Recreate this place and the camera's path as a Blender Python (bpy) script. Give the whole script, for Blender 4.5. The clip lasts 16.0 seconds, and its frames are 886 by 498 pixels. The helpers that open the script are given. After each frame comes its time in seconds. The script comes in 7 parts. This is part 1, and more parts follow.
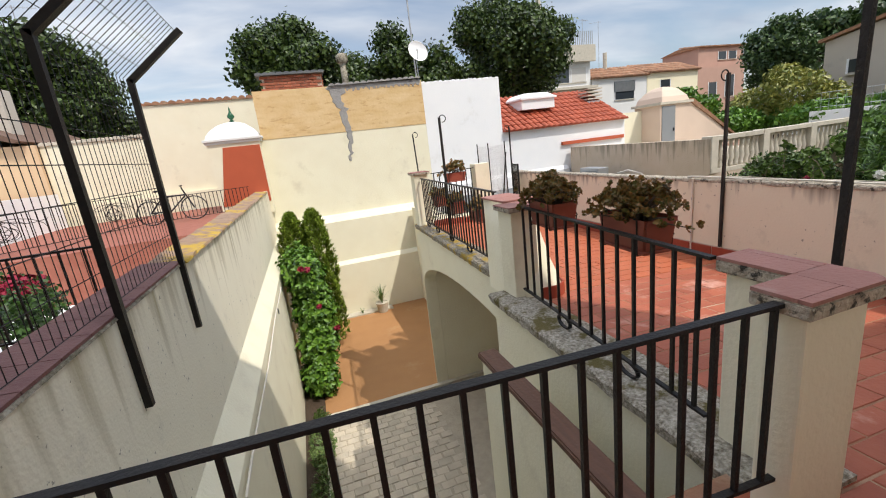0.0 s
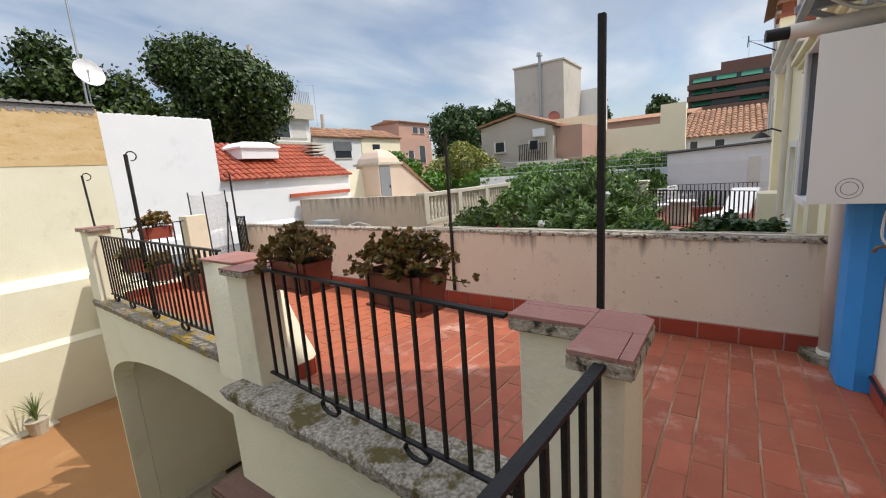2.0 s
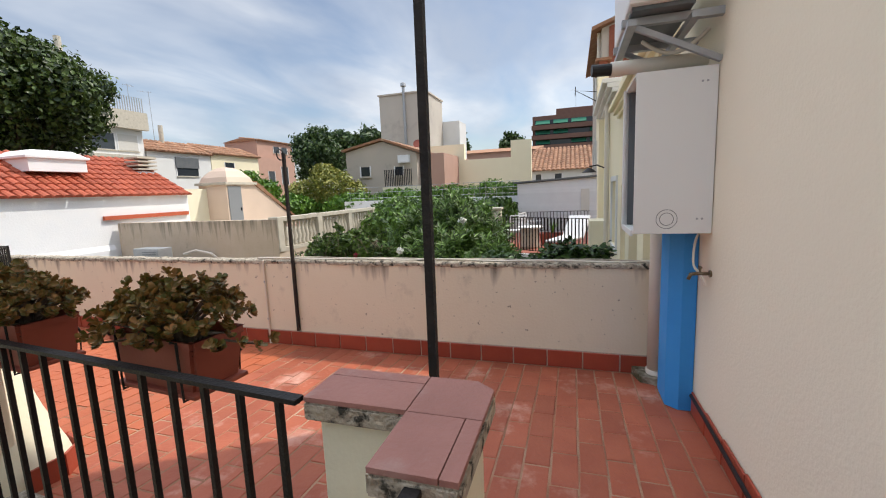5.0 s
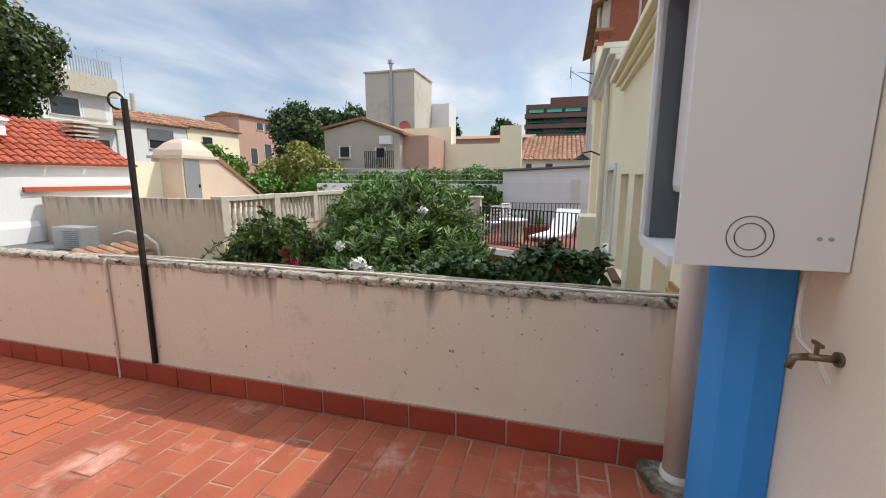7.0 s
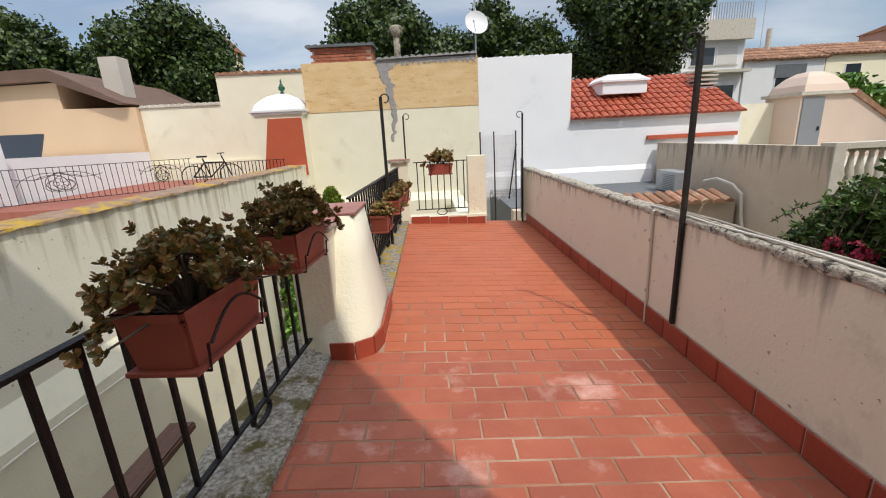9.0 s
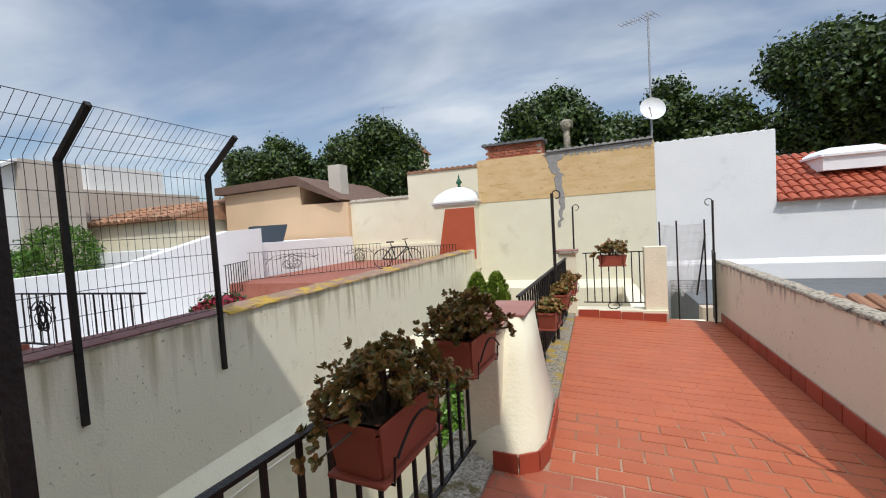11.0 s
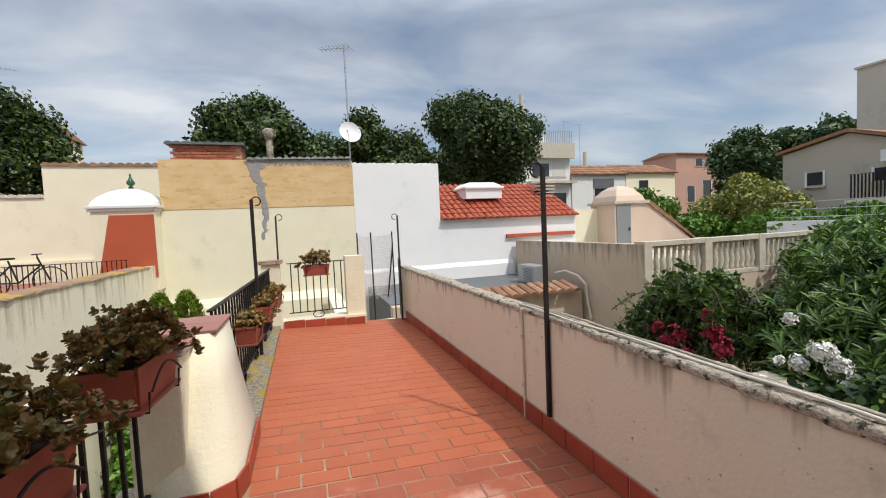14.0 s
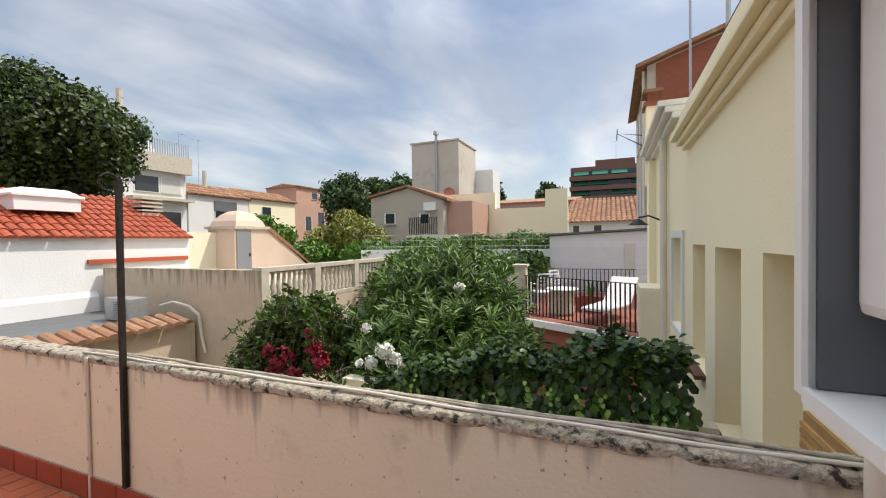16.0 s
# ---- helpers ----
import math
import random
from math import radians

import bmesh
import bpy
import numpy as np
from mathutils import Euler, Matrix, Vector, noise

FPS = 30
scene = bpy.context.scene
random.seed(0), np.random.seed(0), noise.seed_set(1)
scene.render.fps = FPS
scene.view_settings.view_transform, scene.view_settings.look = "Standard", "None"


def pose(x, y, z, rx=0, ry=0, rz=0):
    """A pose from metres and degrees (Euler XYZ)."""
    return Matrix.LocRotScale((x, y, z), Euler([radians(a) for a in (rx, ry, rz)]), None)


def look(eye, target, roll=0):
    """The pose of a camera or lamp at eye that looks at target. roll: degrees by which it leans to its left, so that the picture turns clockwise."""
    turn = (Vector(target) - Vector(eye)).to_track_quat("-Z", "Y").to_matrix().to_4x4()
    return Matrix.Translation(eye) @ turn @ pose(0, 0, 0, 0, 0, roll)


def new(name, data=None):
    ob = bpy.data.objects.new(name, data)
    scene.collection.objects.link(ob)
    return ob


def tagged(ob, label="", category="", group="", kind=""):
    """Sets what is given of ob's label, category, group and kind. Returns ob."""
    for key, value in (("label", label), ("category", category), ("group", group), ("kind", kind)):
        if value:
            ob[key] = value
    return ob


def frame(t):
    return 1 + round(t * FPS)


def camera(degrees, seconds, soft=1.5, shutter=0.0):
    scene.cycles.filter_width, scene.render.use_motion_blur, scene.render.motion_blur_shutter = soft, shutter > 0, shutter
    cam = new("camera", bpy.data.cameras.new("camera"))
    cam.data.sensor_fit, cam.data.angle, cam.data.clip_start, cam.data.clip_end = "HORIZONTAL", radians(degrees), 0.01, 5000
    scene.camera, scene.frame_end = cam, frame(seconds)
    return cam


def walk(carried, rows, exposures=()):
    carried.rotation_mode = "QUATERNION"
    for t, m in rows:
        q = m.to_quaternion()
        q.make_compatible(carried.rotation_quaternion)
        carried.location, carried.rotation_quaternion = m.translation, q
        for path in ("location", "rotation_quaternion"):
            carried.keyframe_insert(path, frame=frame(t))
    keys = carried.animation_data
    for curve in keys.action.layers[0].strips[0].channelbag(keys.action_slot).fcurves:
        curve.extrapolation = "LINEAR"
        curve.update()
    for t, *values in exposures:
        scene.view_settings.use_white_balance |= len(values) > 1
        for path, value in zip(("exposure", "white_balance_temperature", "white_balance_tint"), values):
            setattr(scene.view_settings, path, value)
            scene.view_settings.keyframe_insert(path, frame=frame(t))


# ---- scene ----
cam = camera(94.1, 16.0, soft=1.1)
PATH = [
    (0, (-0.1, 0.164, 1.475), (0.471, 2.019, 0.992), -6.8),
    (0.5, (-0.125, 0.399, 1.467), (0.761, 2.133, 1.014), -6.2),
    (1, (-0.058, 0.563, 1.432), (1.122, 2.123, 1.012), -4.7),
    (1.5, (0.084, 0.680, 1.414), (1.505, 2.030, 1.016), -4.2),
    (2, (0.120, 0.711, 1.432), (1.719, 1.858, 1.075), -4.0),
    (2.5, (0.099, 0.734, 1.432), (1.765, 1.792, 1.104), -4.0),
    (3, (0.109, 0.729, 1.442), (1.799, 1.758, 1.146), -3.9),
    (3.5, (0.116, 0.727, 1.459), (1.837, 1.708, 1.188), -3.6),
    (4, (0.125, 0.733, 1.446), (1.900, 1.618, 1.189), -3.3),
    (4.5, (0.273, 0.737, 1.412), (2.122, 1.455, 1.158), -3.2),
    (4.7, (0.401, 0.733, 1.414), (2.280, 1.365, 1.157), -3.3),
    (7, (1.996, 0.689, 1.354), (3.891, 1.231, 1.014), 0.1),
    (7.5, (2.266, 0.705, 1.346), (3.801, 1.916, 0.921), 0.3),
    (8, (2.378, 0.811, 1.348), (3.305, 2.508, 0.840), -1.0),
    (8.5, (2.451, 0.862, 1.373), (2.807, 2.753, 0.825), -2.7),
    (8.7, (2.482, 0.848, 1.366), (2.683, 2.760, 0.817), -2.9),
    (11, (2.423, 0.851, 1.535), (1.725, 2.723, 1.432), -3.5),
    (11.5, (2.251, 0.835, 1.478), (1.095, 2.464, 1.376), -3.9),
    (12, (2.199, 0.771, 1.506), (0.802, 2.200, 1.436), -2.4),
    (12.5, (2.265, 0.798, 1.512), (1.070, 2.401, 1.477), -2.1),
    (13, (2.393, 0.864, 1.485), (1.741, 2.753, 1.424), -2.1),
    (13.5, (2.483, 0.898, 1.467), (2.480, 2.895, 1.373), -2.3),
    (14, (2.469, 0.876, 1.463), (3.109, 2.768, 1.355), -2.6),
    (14.5, (2.532, 0.922, 1.459), (3.711, 2.534, 1.350), -2.4),
    (15, (2.554, 0.808, 1.461), (4.119, 2.050, 1.365), -1.9),
    (15.5, (2.583, 0.779, 1.473), (4.372, 1.670, 1.404), -1.2),
    (16, (2.590, 0.776, 1.470), (4.440, 1.535, 1.431), -0.8),
]
walk(cam, [(t, look(eye, target, roll)) for t, eye, target, roll in PATH],
     [(0, 0.0, 6600, 10), (3.0, -0.01, 6600, 10), (4.0, 0.0, 6600, 10), (4.5, 0.1, 6650, 10), (7.0, 0.1, 6600, 10), (8.0, -0.08, 6550, 10), (10.9, -0.27, 6250, 9),
      (12.2, -0.24, 6280, 9), (13, -0.29, 6450, 9), (14, -0.21, 6600, 9), (15.4, 0.08, 6900, 10), (16, 0.11, 6950, 10)])


# ---- world and sun ----
SUN = Vector((0.57, -0.82, 1.42)).normalized()      # towards the sun
ELEV, AZIM = math.asin(SUN.z), math.atan2(SUN.x, SUN.y)

world = bpy.data.worlds.new("sky")
scene.world = world
world.use_nodes = True
wn, wl = world.node_tree.nodes, world.node_tree.links
wn.clear()
w_out = wn.new("ShaderNodeOutputWorld")
w_bg = wn.new("ShaderNodeBackground")
w_sky = wn.new("ShaderNodeTexSky")
w_sky.sky_type, w_sky.sun_disc = "NISHITA", False
w_sky.sun_elevation, w_sky.sun_rotation = ELEV, AZIM
w_sky.air_density, w_sky.dust_density, w_sky.ozone_density = 1.0, 1.2, 1.0
w_bg.inputs["Strength"].default_value = 0.135
# thin layered cloud all over the sky
w_geo = wn.new("ShaderNodeTexCoord")
w_sep = wn.new("ShaderNodeSeparateXYZ")
w_add = wn.new("ShaderNodeMath")
w_add.operation, w_add.inputs[1].default_value = "ADD", 0.14
w_div = wn.new("ShaderNodeVectorMath")
w_div.operation = "DIVIDE"
w_com = wn.new("ShaderNodeCombineXYZ")
w_map = wn.new("ShaderNodeMapping")
w_map.inputs["Scale"].default_value = (0.9, 1.5, 0.0)
w_map.inputs["Rotation"].default_value = (0, 0, 0.5)
w_map.inputs["Location"].default_value = (0.35, 0.9, 0)
w_noise = wn.new("ShaderNodeTexNoise")
w_noise.inputs["Scale"].default_value, w_noise.inputs["Detail"].default_value = 0.9, 5.0
w_noise.inputs["Roughness"].default_value, w_noise.inputs["Distortion"].default_value = 0.52, 0.5
w_ramp = wn.new("ShaderNodeValToRGB")
w_ramp.color_ramp.elements[0].position, w_ramp.color_ramp.elements[1].position = 0.36, 0.66
w_ramp.color_ramp.elements[0].color, w_ramp.color_ramp.elements[1].color = (0.12, 0.12, 0.12, 1), (0.88, 0.88, 0.88, 1)
w_noise2 = wn.new("ShaderNodeTexNoise")
w_noise2.inputs["Scale"].default_value, w_noise2.inputs["Detail"].default_value = 0.7, 5.0
w_ramp2 = wn.new("ShaderNodeValToRGB")
w_ramp2.color_ramp.elements[0].position, w_ramp2.color_ramp.elements[1].position = 0.38, 0.64
w_ramp2.color_ramp.elements[0].color, w_ramp2.color_ramp.elements[1].color = (3.7, 4.2, 5.1, 1), (6.9, 7.2, 7.6, 1)
w_mix = wn.new("ShaderNodeMixRGB")
wl.new(w_geo.outputs["Generated"], w_sep.inputs[0])
wl.new(w_sep.outputs["Z"], w_add.inputs[0])
for k in "XYZ":
    wl.new(w_add.outputs[0], w_com.inputs[k])
wl.new(w_geo.outputs["Generated"], w_div.inputs[0])
wl.new(w_com.outputs[0], w_div.inputs[1])
wl.new(w_div.outputs[0], w_map.inputs["Vector"])
wl.new(w_map.outputs[0], w_noise.inputs["Vector"])
wl.new(w_map.outputs[0], w_noise2.inputs["Vector"])
wl.new(w_noise.outputs["Fac"], w_ramp.inputs[0])
wl.new(w_noise2.outputs["Fac"], w_ramp2.inputs[0])
wl.new(w_ramp.outputs[0], w_mix.inputs[0])
wl.new(w_sky.outputs[0], w_mix.inputs[1])
w_lift = wn.new("ShaderNodeMapRange")           # cloud is brighter overhead than near the horizon
w_lift.inputs["From Min"].default_value, w_lift.inputs["From Max"].default_value = 0.42, 0.95
w_lift.inputs["To Min"].default_value, w_lift.inputs["To Max"].default_value = 1.0, 4.7
wl.new(w_sep.outputs["Z"], w_lift.inputs["Value"])
w_mul = wn.new("ShaderNodeVectorMath")
w_mul.operation = "SCALE"
wl.new(w_ramp2.outputs[0], w_mul.inputs[0])
wl.new(w_lift.outputs[0], w_mul.inputs["Scale"])
wl.new(w_mul.outputs[0], w_mix.inputs[2])
wl.new(w_mix.outputs[0], w_bg.inputs["Color"])
wl.new(w_bg.outputs[0], w_out.inputs["Surface"])

sun_data = bpy.data.lights.new("sun", "SUN")
sun_data.energy, sun_data.angle, sun_data.color = 3.3, radians(0.6), (1.0, 0.95, 0.87)
sun = new("sun", sun_data)
sun.matrix_world = look(SUN * 40, (0, 0, 0))
scene.view_settings.exposure = 0.0


# ---- materials ----
def material(name, color, rough=0.8, second=None, scale=6.0, amount=0.5, bump=0.0, bump_scale=60.0, metal=0.0,
             stains=None, stain_scale=1.2, stain_low=0.56, stain_high=0.72, stretch=(1, 1, 1), island=0.0, obj_random=0.0, spec=0.4):
    """A painted or mineral surface: two colours mixed by noise, stains at a larger scale, and fine relief."""
    m = bpy.data.materials.new(name)
    m.use_nodes = True
    n, l = m.node_tree.nodes, m.node_tree.links
    b = n["Principled BSDF"]
    b.inputs["Roughness"].default_value = rough
    b.inputs["Metallic"].default_value = metal
    b.inputs["Specular IOR Level"].default_value = spec
    second = second or tuple(c * 0.82 for c in color)
    geo = n.new("ShaderNodeNewGeometry")
    mp = n.new("ShaderNodeMapping")
    mp.inputs["Scale"].default_value = stretch
    l.new(geo.outputs["Position"], mp.inputs["Vector"])
    t1 = n.new("ShaderNodeTexNoise")
    t1.inputs["Scale"].default_value, t1.inputs["Detail"].default_value = scale, 6.0
    l.new(mp.outputs[0], t1.inputs["Vector"])
    r1 = n.new("ShaderNodeMapRange")
    r1.inputs["From Min"].default_value, r1.inputs["From Max"].default_value = 0.3, 0.7
    r1.inputs["To Max"].default_value = amount
    l.new(t1.outputs["Fac"], r1.inputs["Value"])
    mix = n.new("ShaderNodeMixRGB")
    mix.inputs[1].default_value, mix.inputs[2].default_value = (*color, 1), (*second, 1)
    l.new(r1.outputs[0], mix.inputs[0])
    out = mix.outputs[0]
    if stains:
        t2 = n.new("ShaderNodeTexNoise")
        t2.inputs["Scale"].default_value, t2.inputs["Detail"].default_value = stain_scale, 8.0
        t2.inputs["Roughness"].default_value = 0.65
        l.new(mp.outputs[0], t2.inputs["Vector"])
        r2 = n.new("ShaderNodeMapRange")
        r2.inputs["From Min"].default_value, r2.inputs["From Max"].default_value = stain_low, stain_high
        l.new(t2.outputs["Fac"], r2.inputs["Value"])
        mix2 = n.new("ShaderNodeMixRGB")
        mix2.inputs[2].default_value = (*stains, 1)
        l.new(r2.outputs[0], mix2.inputs[0])
        l.new(out, mix2.inputs[1])
        out = mix2.outputs[0]
    if island or obj_random:
        hsv = n.new("ShaderNodeHueSaturation")
        r3 = n.new("ShaderNodeMapRange")
        v = island or obj_random
        r3.inputs["To Min"].default_value, r3.inputs["To Max"].default_value = 1 - v, 1 + v
        if island:
            l.new(geo.outputs["Random Per Island"], r3.inputs["Value"])
        else:
            oi = n.new("ShaderNodeObjectInfo")
            l.new(oi.outputs["Random"], r3.inputs["Value"])
        l.new(r3.outputs[0], hsv.inputs["Value"])
        l.new(out, hsv.inputs["Color"])
        out = hsv.outputs[0]
    l.new(out, b.inputs["Base Color"])
    if bump:
        t3 = n.new("ShaderNodeTexNoise")
        t3.inputs["Scale"].default_value, t3.inputs["Detail"].default_value = bump_scale, 5.0
        l.new(geo.outputs["Position"], t3.inputs["Vector"])
        bp = n.new("ShaderNodeBump")
        bp.inputs["Strength"].default_value, bp.inputs["Distance"].default_value = bump, 0.02
        l.new(t3.outputs["Fac"], bp.inputs["Height"])
        l.new(bp.outputs[0], b.inputs["Normal"])
    return m


def foliage(name, dark, light, hue=0.02):
    m = bpy.data.materials.new(name)
    m.use_nodes = True
    n, l = m.node_tree.nodes, m.node_tree.links
    b = n["Principled BSDF"]
    b.inputs["Roughness"].default_value = 0.42
    b.inputs["Specular IOR Level"].default_value = 0.4
    geo = n.new("ShaderNodeNewGeometry")
    mix = n.new("ShaderNodeMixRGB")
    mix.inputs[1].default_value, mix.inputs[2].default_value = (*dark, 1), (*light, 1)
    l.new(geo.outputs["Random Per Island"], mix.inputs[0])
    l.new(mix.outputs[0], b.inputs["Base Color"])
    tr = n.new("ShaderNodeBsdfTranslucent")
    l.new(mix.outputs[0], tr.inputs["Color"])
    ms = n.new("ShaderNodeMixShader")
    ms.inputs[0].default_value = 0.14
    l.new(b.outputs[0], ms.inputs[1])
    l.new(tr.outputs[0], ms.inputs[2])
    l.new(ms.outputs[0], n["Material Output"].inputs["Surface"])
    return m


def streaked(name, color, streak, top, reach, second=None, bump=0.25):
    """Plaster with dark run-off streaks that start at height top and fade out over reach."""
    m = material(name, color, 0.9, second, 3.0, 0.6, bump, 45.0, stains=tuple(c * 0.62 for c in color), stain_scale=2.3, stain_low=0.6, stain_high=0.8)
    n, l = m.node_tree.nodes, m.node_tree.links
    b = n["Principled BSDF"]
    before = b.inputs["Base Color"].links[0].from_socket
    geo = n.new("ShaderNodeNewGeometry")
    mp = n.new("ShaderNodeMapping")
    mp.inputs["Scale"].default_value = (9.0, 9.0, 0.55)
    l.new(geo.outputs["Position"], mp.inputs["Vector"])
    t = n.new("ShaderNodeTexNoise")
    t.inputs["Scale"].default_value, t.inputs["Detail"].default_value = 1.0, 5.0
    l.new(mp.outputs[0], t.inputs["Vector"])
    sep = n.new("ShaderNodeSeparateXYZ")
    l.new(geo.outputs["Position"], sep.inputs[0])
    fall = n.new("ShaderNodeMapRange")
    fall.inputs["From Min"].default_value, fall.inputs["From Max"].default_value = top - reach, top
    fall.inputs["To Min"].default_value, fall.inputs["To Max"].default_value = 0.0, 0.29
    l.new(sep.outputs["Z"], fall.inputs["Value"])
    add = n.new("ShaderNodeMath")
    add.operation = "ADD"
    l.new(t.outputs["Fac"], add.inputs[0])
    l.new(fall.outputs[0], add.inputs[1])
    # small chips where the paint has come off
    tc = n.new("ShaderNodeTexNoise")
    tc.inputs["Scale"].default_value, tc.inputs["Detail"].default_value = 24.0, 3.0
    l.new(geo.outputs["Position"], tc.inputs["Vector"])
    rc = n.new("ShaderNodeMapRange")
    rc.inputs["From Min"].default_value, rc.inputs["From Max"].default_value = 0.69, 0.73
    l.new(tc.outputs["Fac"], rc.inputs["Value"])
    mc = n.new("ShaderNodeMixRGB")
    mc.inputs[2].default_value = (*[c * 0.42 for c in color], 1)
    l.new(rc.outputs[0], mc.inputs[0])
    l.new(before, mc.inputs[1])
    before = mc.outputs[0]
    r = n.new("ShaderNodeMapRange")
    r.inputs["From Min"].default_value, r.inputs["From Max"].default_value = 0.66, 0.92
    l.new(add.outputs[0], r.inputs["Value"])
    mix = n.new("ShaderNodeMixRGB")
    mix.inputs[2].default_value = (*streak, 1)
    l.new(r.outputs[0], mix.inputs[0])
    l.new(before, mix.inputs[1])
    l.new(mix.outputs[0], b.inputs["Base Color"])
    return m


CREAM = material("cream_plaster", (0.80, 0.755, 0.585), 0.9, (0.75, 0.695, 0.525), 2.0, 0.7, 0.3, 40, stains=(0.62, 0.56, 0.42), stain_scale=1.4, stain_low=0.58, stain_high=0.8)
CREAM_W = streaked("cream_plaster_with_run_off", (0.77, 0.725, 0.58), (0.42, 0.37, 0.24), 0.85, 0.75, (0.72, 0.67, 0.53))
HOUSE = material("pale_house_plaster", (0.86, 0.80, 0.65), 0.9, (0.83, 0.77, 0.62), 1.5, 0.6, 0.15, 70)
PINK = streaked("pink_parapet_plaster", (0.77, 0.70, 0.55), (0.20, 0.165, 0.13), 0.80, 0.24, (0.73, 0.655, 0.51), 0.14)
COPING = material("weathered_coping", (0.56, 0.49, 0.39), 0.95, (0.30, 0.25, 0.19), 34, 0.9, 1.0, 60, stains=(0.05, 0.045, 0.035), stain_scale=19, stain_low=0.53, stain_high=0.62)
LEDGE = material("mossy_ledge_concrete", (0.56, 0.51, 0.43), 0.95, (0.16, 0.135, 0.095), 48, 1.0, 1.0, 80, stains=(0.13, 0.105, 0.035), stain_scale=4.5, stain_low=0.53, stain_high=0.60)
LICHEN = material("lichen_concrete", (0.40, 0.36, 0.29), 0.95, (0.12, 0.095, 0.06), 34, 1.0, 0.9, 70, stains=(0.36, 0.24, 0.04), stain_scale=6.0, stain_low=0.50, stain_high=0.58)
CONCRETE = material("pitted_concrete", (0.44, 0.40, 0.32), 0.95, (0.15, 0.125, 0.085), 16, 0.9, 0.9, 60, stains=(0.085, 0.08, 0.04), stain_scale=4, stain_low=0.48, stain_high=0.6)
LICHEN_CAP = material("lichen_wall_cap", (0.34, 0.23, 0.16), 0.95, (0.22, 0.14, 0.10), 10, 0.8, 0.8, 50, stains=(0.48, 0.31, 0.04), stain_scale=3, stain_low=0.5, stain_high=0.6)
WHITE = material("white_lime_paint", (0.82, 0.82, 0.82), 0.9, (0.76, 0.77, 0.79), 1.5, 0.6, 0.25, 25, stains=(0.66, 0.65, 0.62), stain_scale=1.5, stain_low=0.62, stain_high=0.85)
OCHRE = material("bare_ochre_render", (0.62, 0.42, 0.20), 0.95, (0.70, 0.52, 0.29), 2.2, 0.9, 0.5, 14, stains=(0.50, 0.30, 0.13), stain_scale=3.0, stain_low=0.55, stain_high=0.7, stretch=(1, 1, 3))
COURT_BED = material("sandy_court_bed", (0.46, 0.40, 0.31), 0.95, (0.36, 0.31, 0.24), 8, 0.8, 0.6, 30)
MORTAR = material("grey_mortar_patch", (0.34, 0.33, 0.32), 0.95, (0.26, 0.25, 0.24), 8, 0.8, 0.8, 30)
TILE = material("terracotta_floor_tile", (0.31, 0.078, 0.040), 0.6, (0.37, 0.105, 0.054), 5, 0.9, 0.25, 40, stains=(0.55, 0.32, 0.25), stain_scale=2.2, stain_low=0.58, stain_high=0.74, obj_random=0.13)
TILE_FAR = material("painted_terracotta_floor", (0.39, 0.098, 0.040), 0.55, (0.43, 0.120, 0.052), 3, 0.9, 0.2, 40, stains=(0.36, 0.13, 0.075), stain_scale=1.2, stain_low=0.6, stain_high=0.75, island=0.05)
BED = material("tile_joint_bed", (0.34, 0.165, 0.095), 0.95, (0.23, 0.125, 0.08), 3.0, 1.0, 0.5, 50, stains=(0.41, 0.28, 0.19), stain_scale=1.3, stain_low=0.5, stain_high=0.65)
BED_FAR = material("painted_tile_joint", (0.42, 0.125, 0.065), 0.8, (0.40, 0.14, 0.08), 3.0, 0.9, 0.3, 50)
SKIRT = material("glazed_red_skirting_tile", (0.36, 0.068, 0.036), 0.45, (0.30, 0.055, 0.032), 7, 0.8, 0.15, 40, obj_random=0.12)
SKIRT_BED = material("skirting_mortar", (0.52, 0.42, 0.33), 0.95, (0.40, 0.33, 0.27), 9, 0.8, 0.4, 60)
CAP_TILE = material("dull_red_cap_tile", (0.36, 0.17, 0.14), 0.75, (0.30, 0.14, 0.115), 6, 0.9, 0.3, 50, stains=(0.36, 0.22, 0.19), stain_scale=4, stain_low=0.58, stain_high=0.72, obj_random=0.08)
IRON = material("black_painted_iron", (0.010, 0.009, 0.009), 0.5, (0.020, 0.017, 0.016), 20, 0.8, 0.2, 90, spec=0.25)
RUSTY = material("weathered_dark_iron", (0.017, 0.015, 0.014), 0.6, (0.034, 0.028, 0.025), 14, 0.8, 0.3, 70, spec=0.25)
CLAY_POT = material("terracotta_plastic", (0.30, 0.075, 0.045), 0.55, (0.25, 0.06, 0.04), 8, 0.7, 0.05, 60, obj_random=0.1)
SOIL = material("potting_soil", (0.05, 0.035, 0.022), 1.0, (0.09, 0.06, 0.04), 30, 0.9, 0.8, 60)
ENAMEL = material("white_enamel_sheet", (0.80, 0.80, 0.78), 0.4, (0.78, 0.78, 0.76), 2, 0.5)
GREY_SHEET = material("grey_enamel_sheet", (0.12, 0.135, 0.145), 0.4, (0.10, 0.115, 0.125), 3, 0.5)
BLUE = material("bright_blue_paint", (0.035, 0.29, 0.74), 0.6, (0.05, 0.33, 0.78), 5, 0.6, 0.1, 50)
PVC = material("off_white_plastic_pipe", (0.68, 0.63, 0.54), 0.5, (0.62, 0.57, 0.49), 4, 0.6)
CABLE_OLD = material("grimy_cable_sheath", (0.50, 0.44, 0.35), 0.7, (0.22, 0.19, 0.15), 18, 0.9, 0.2, 60)
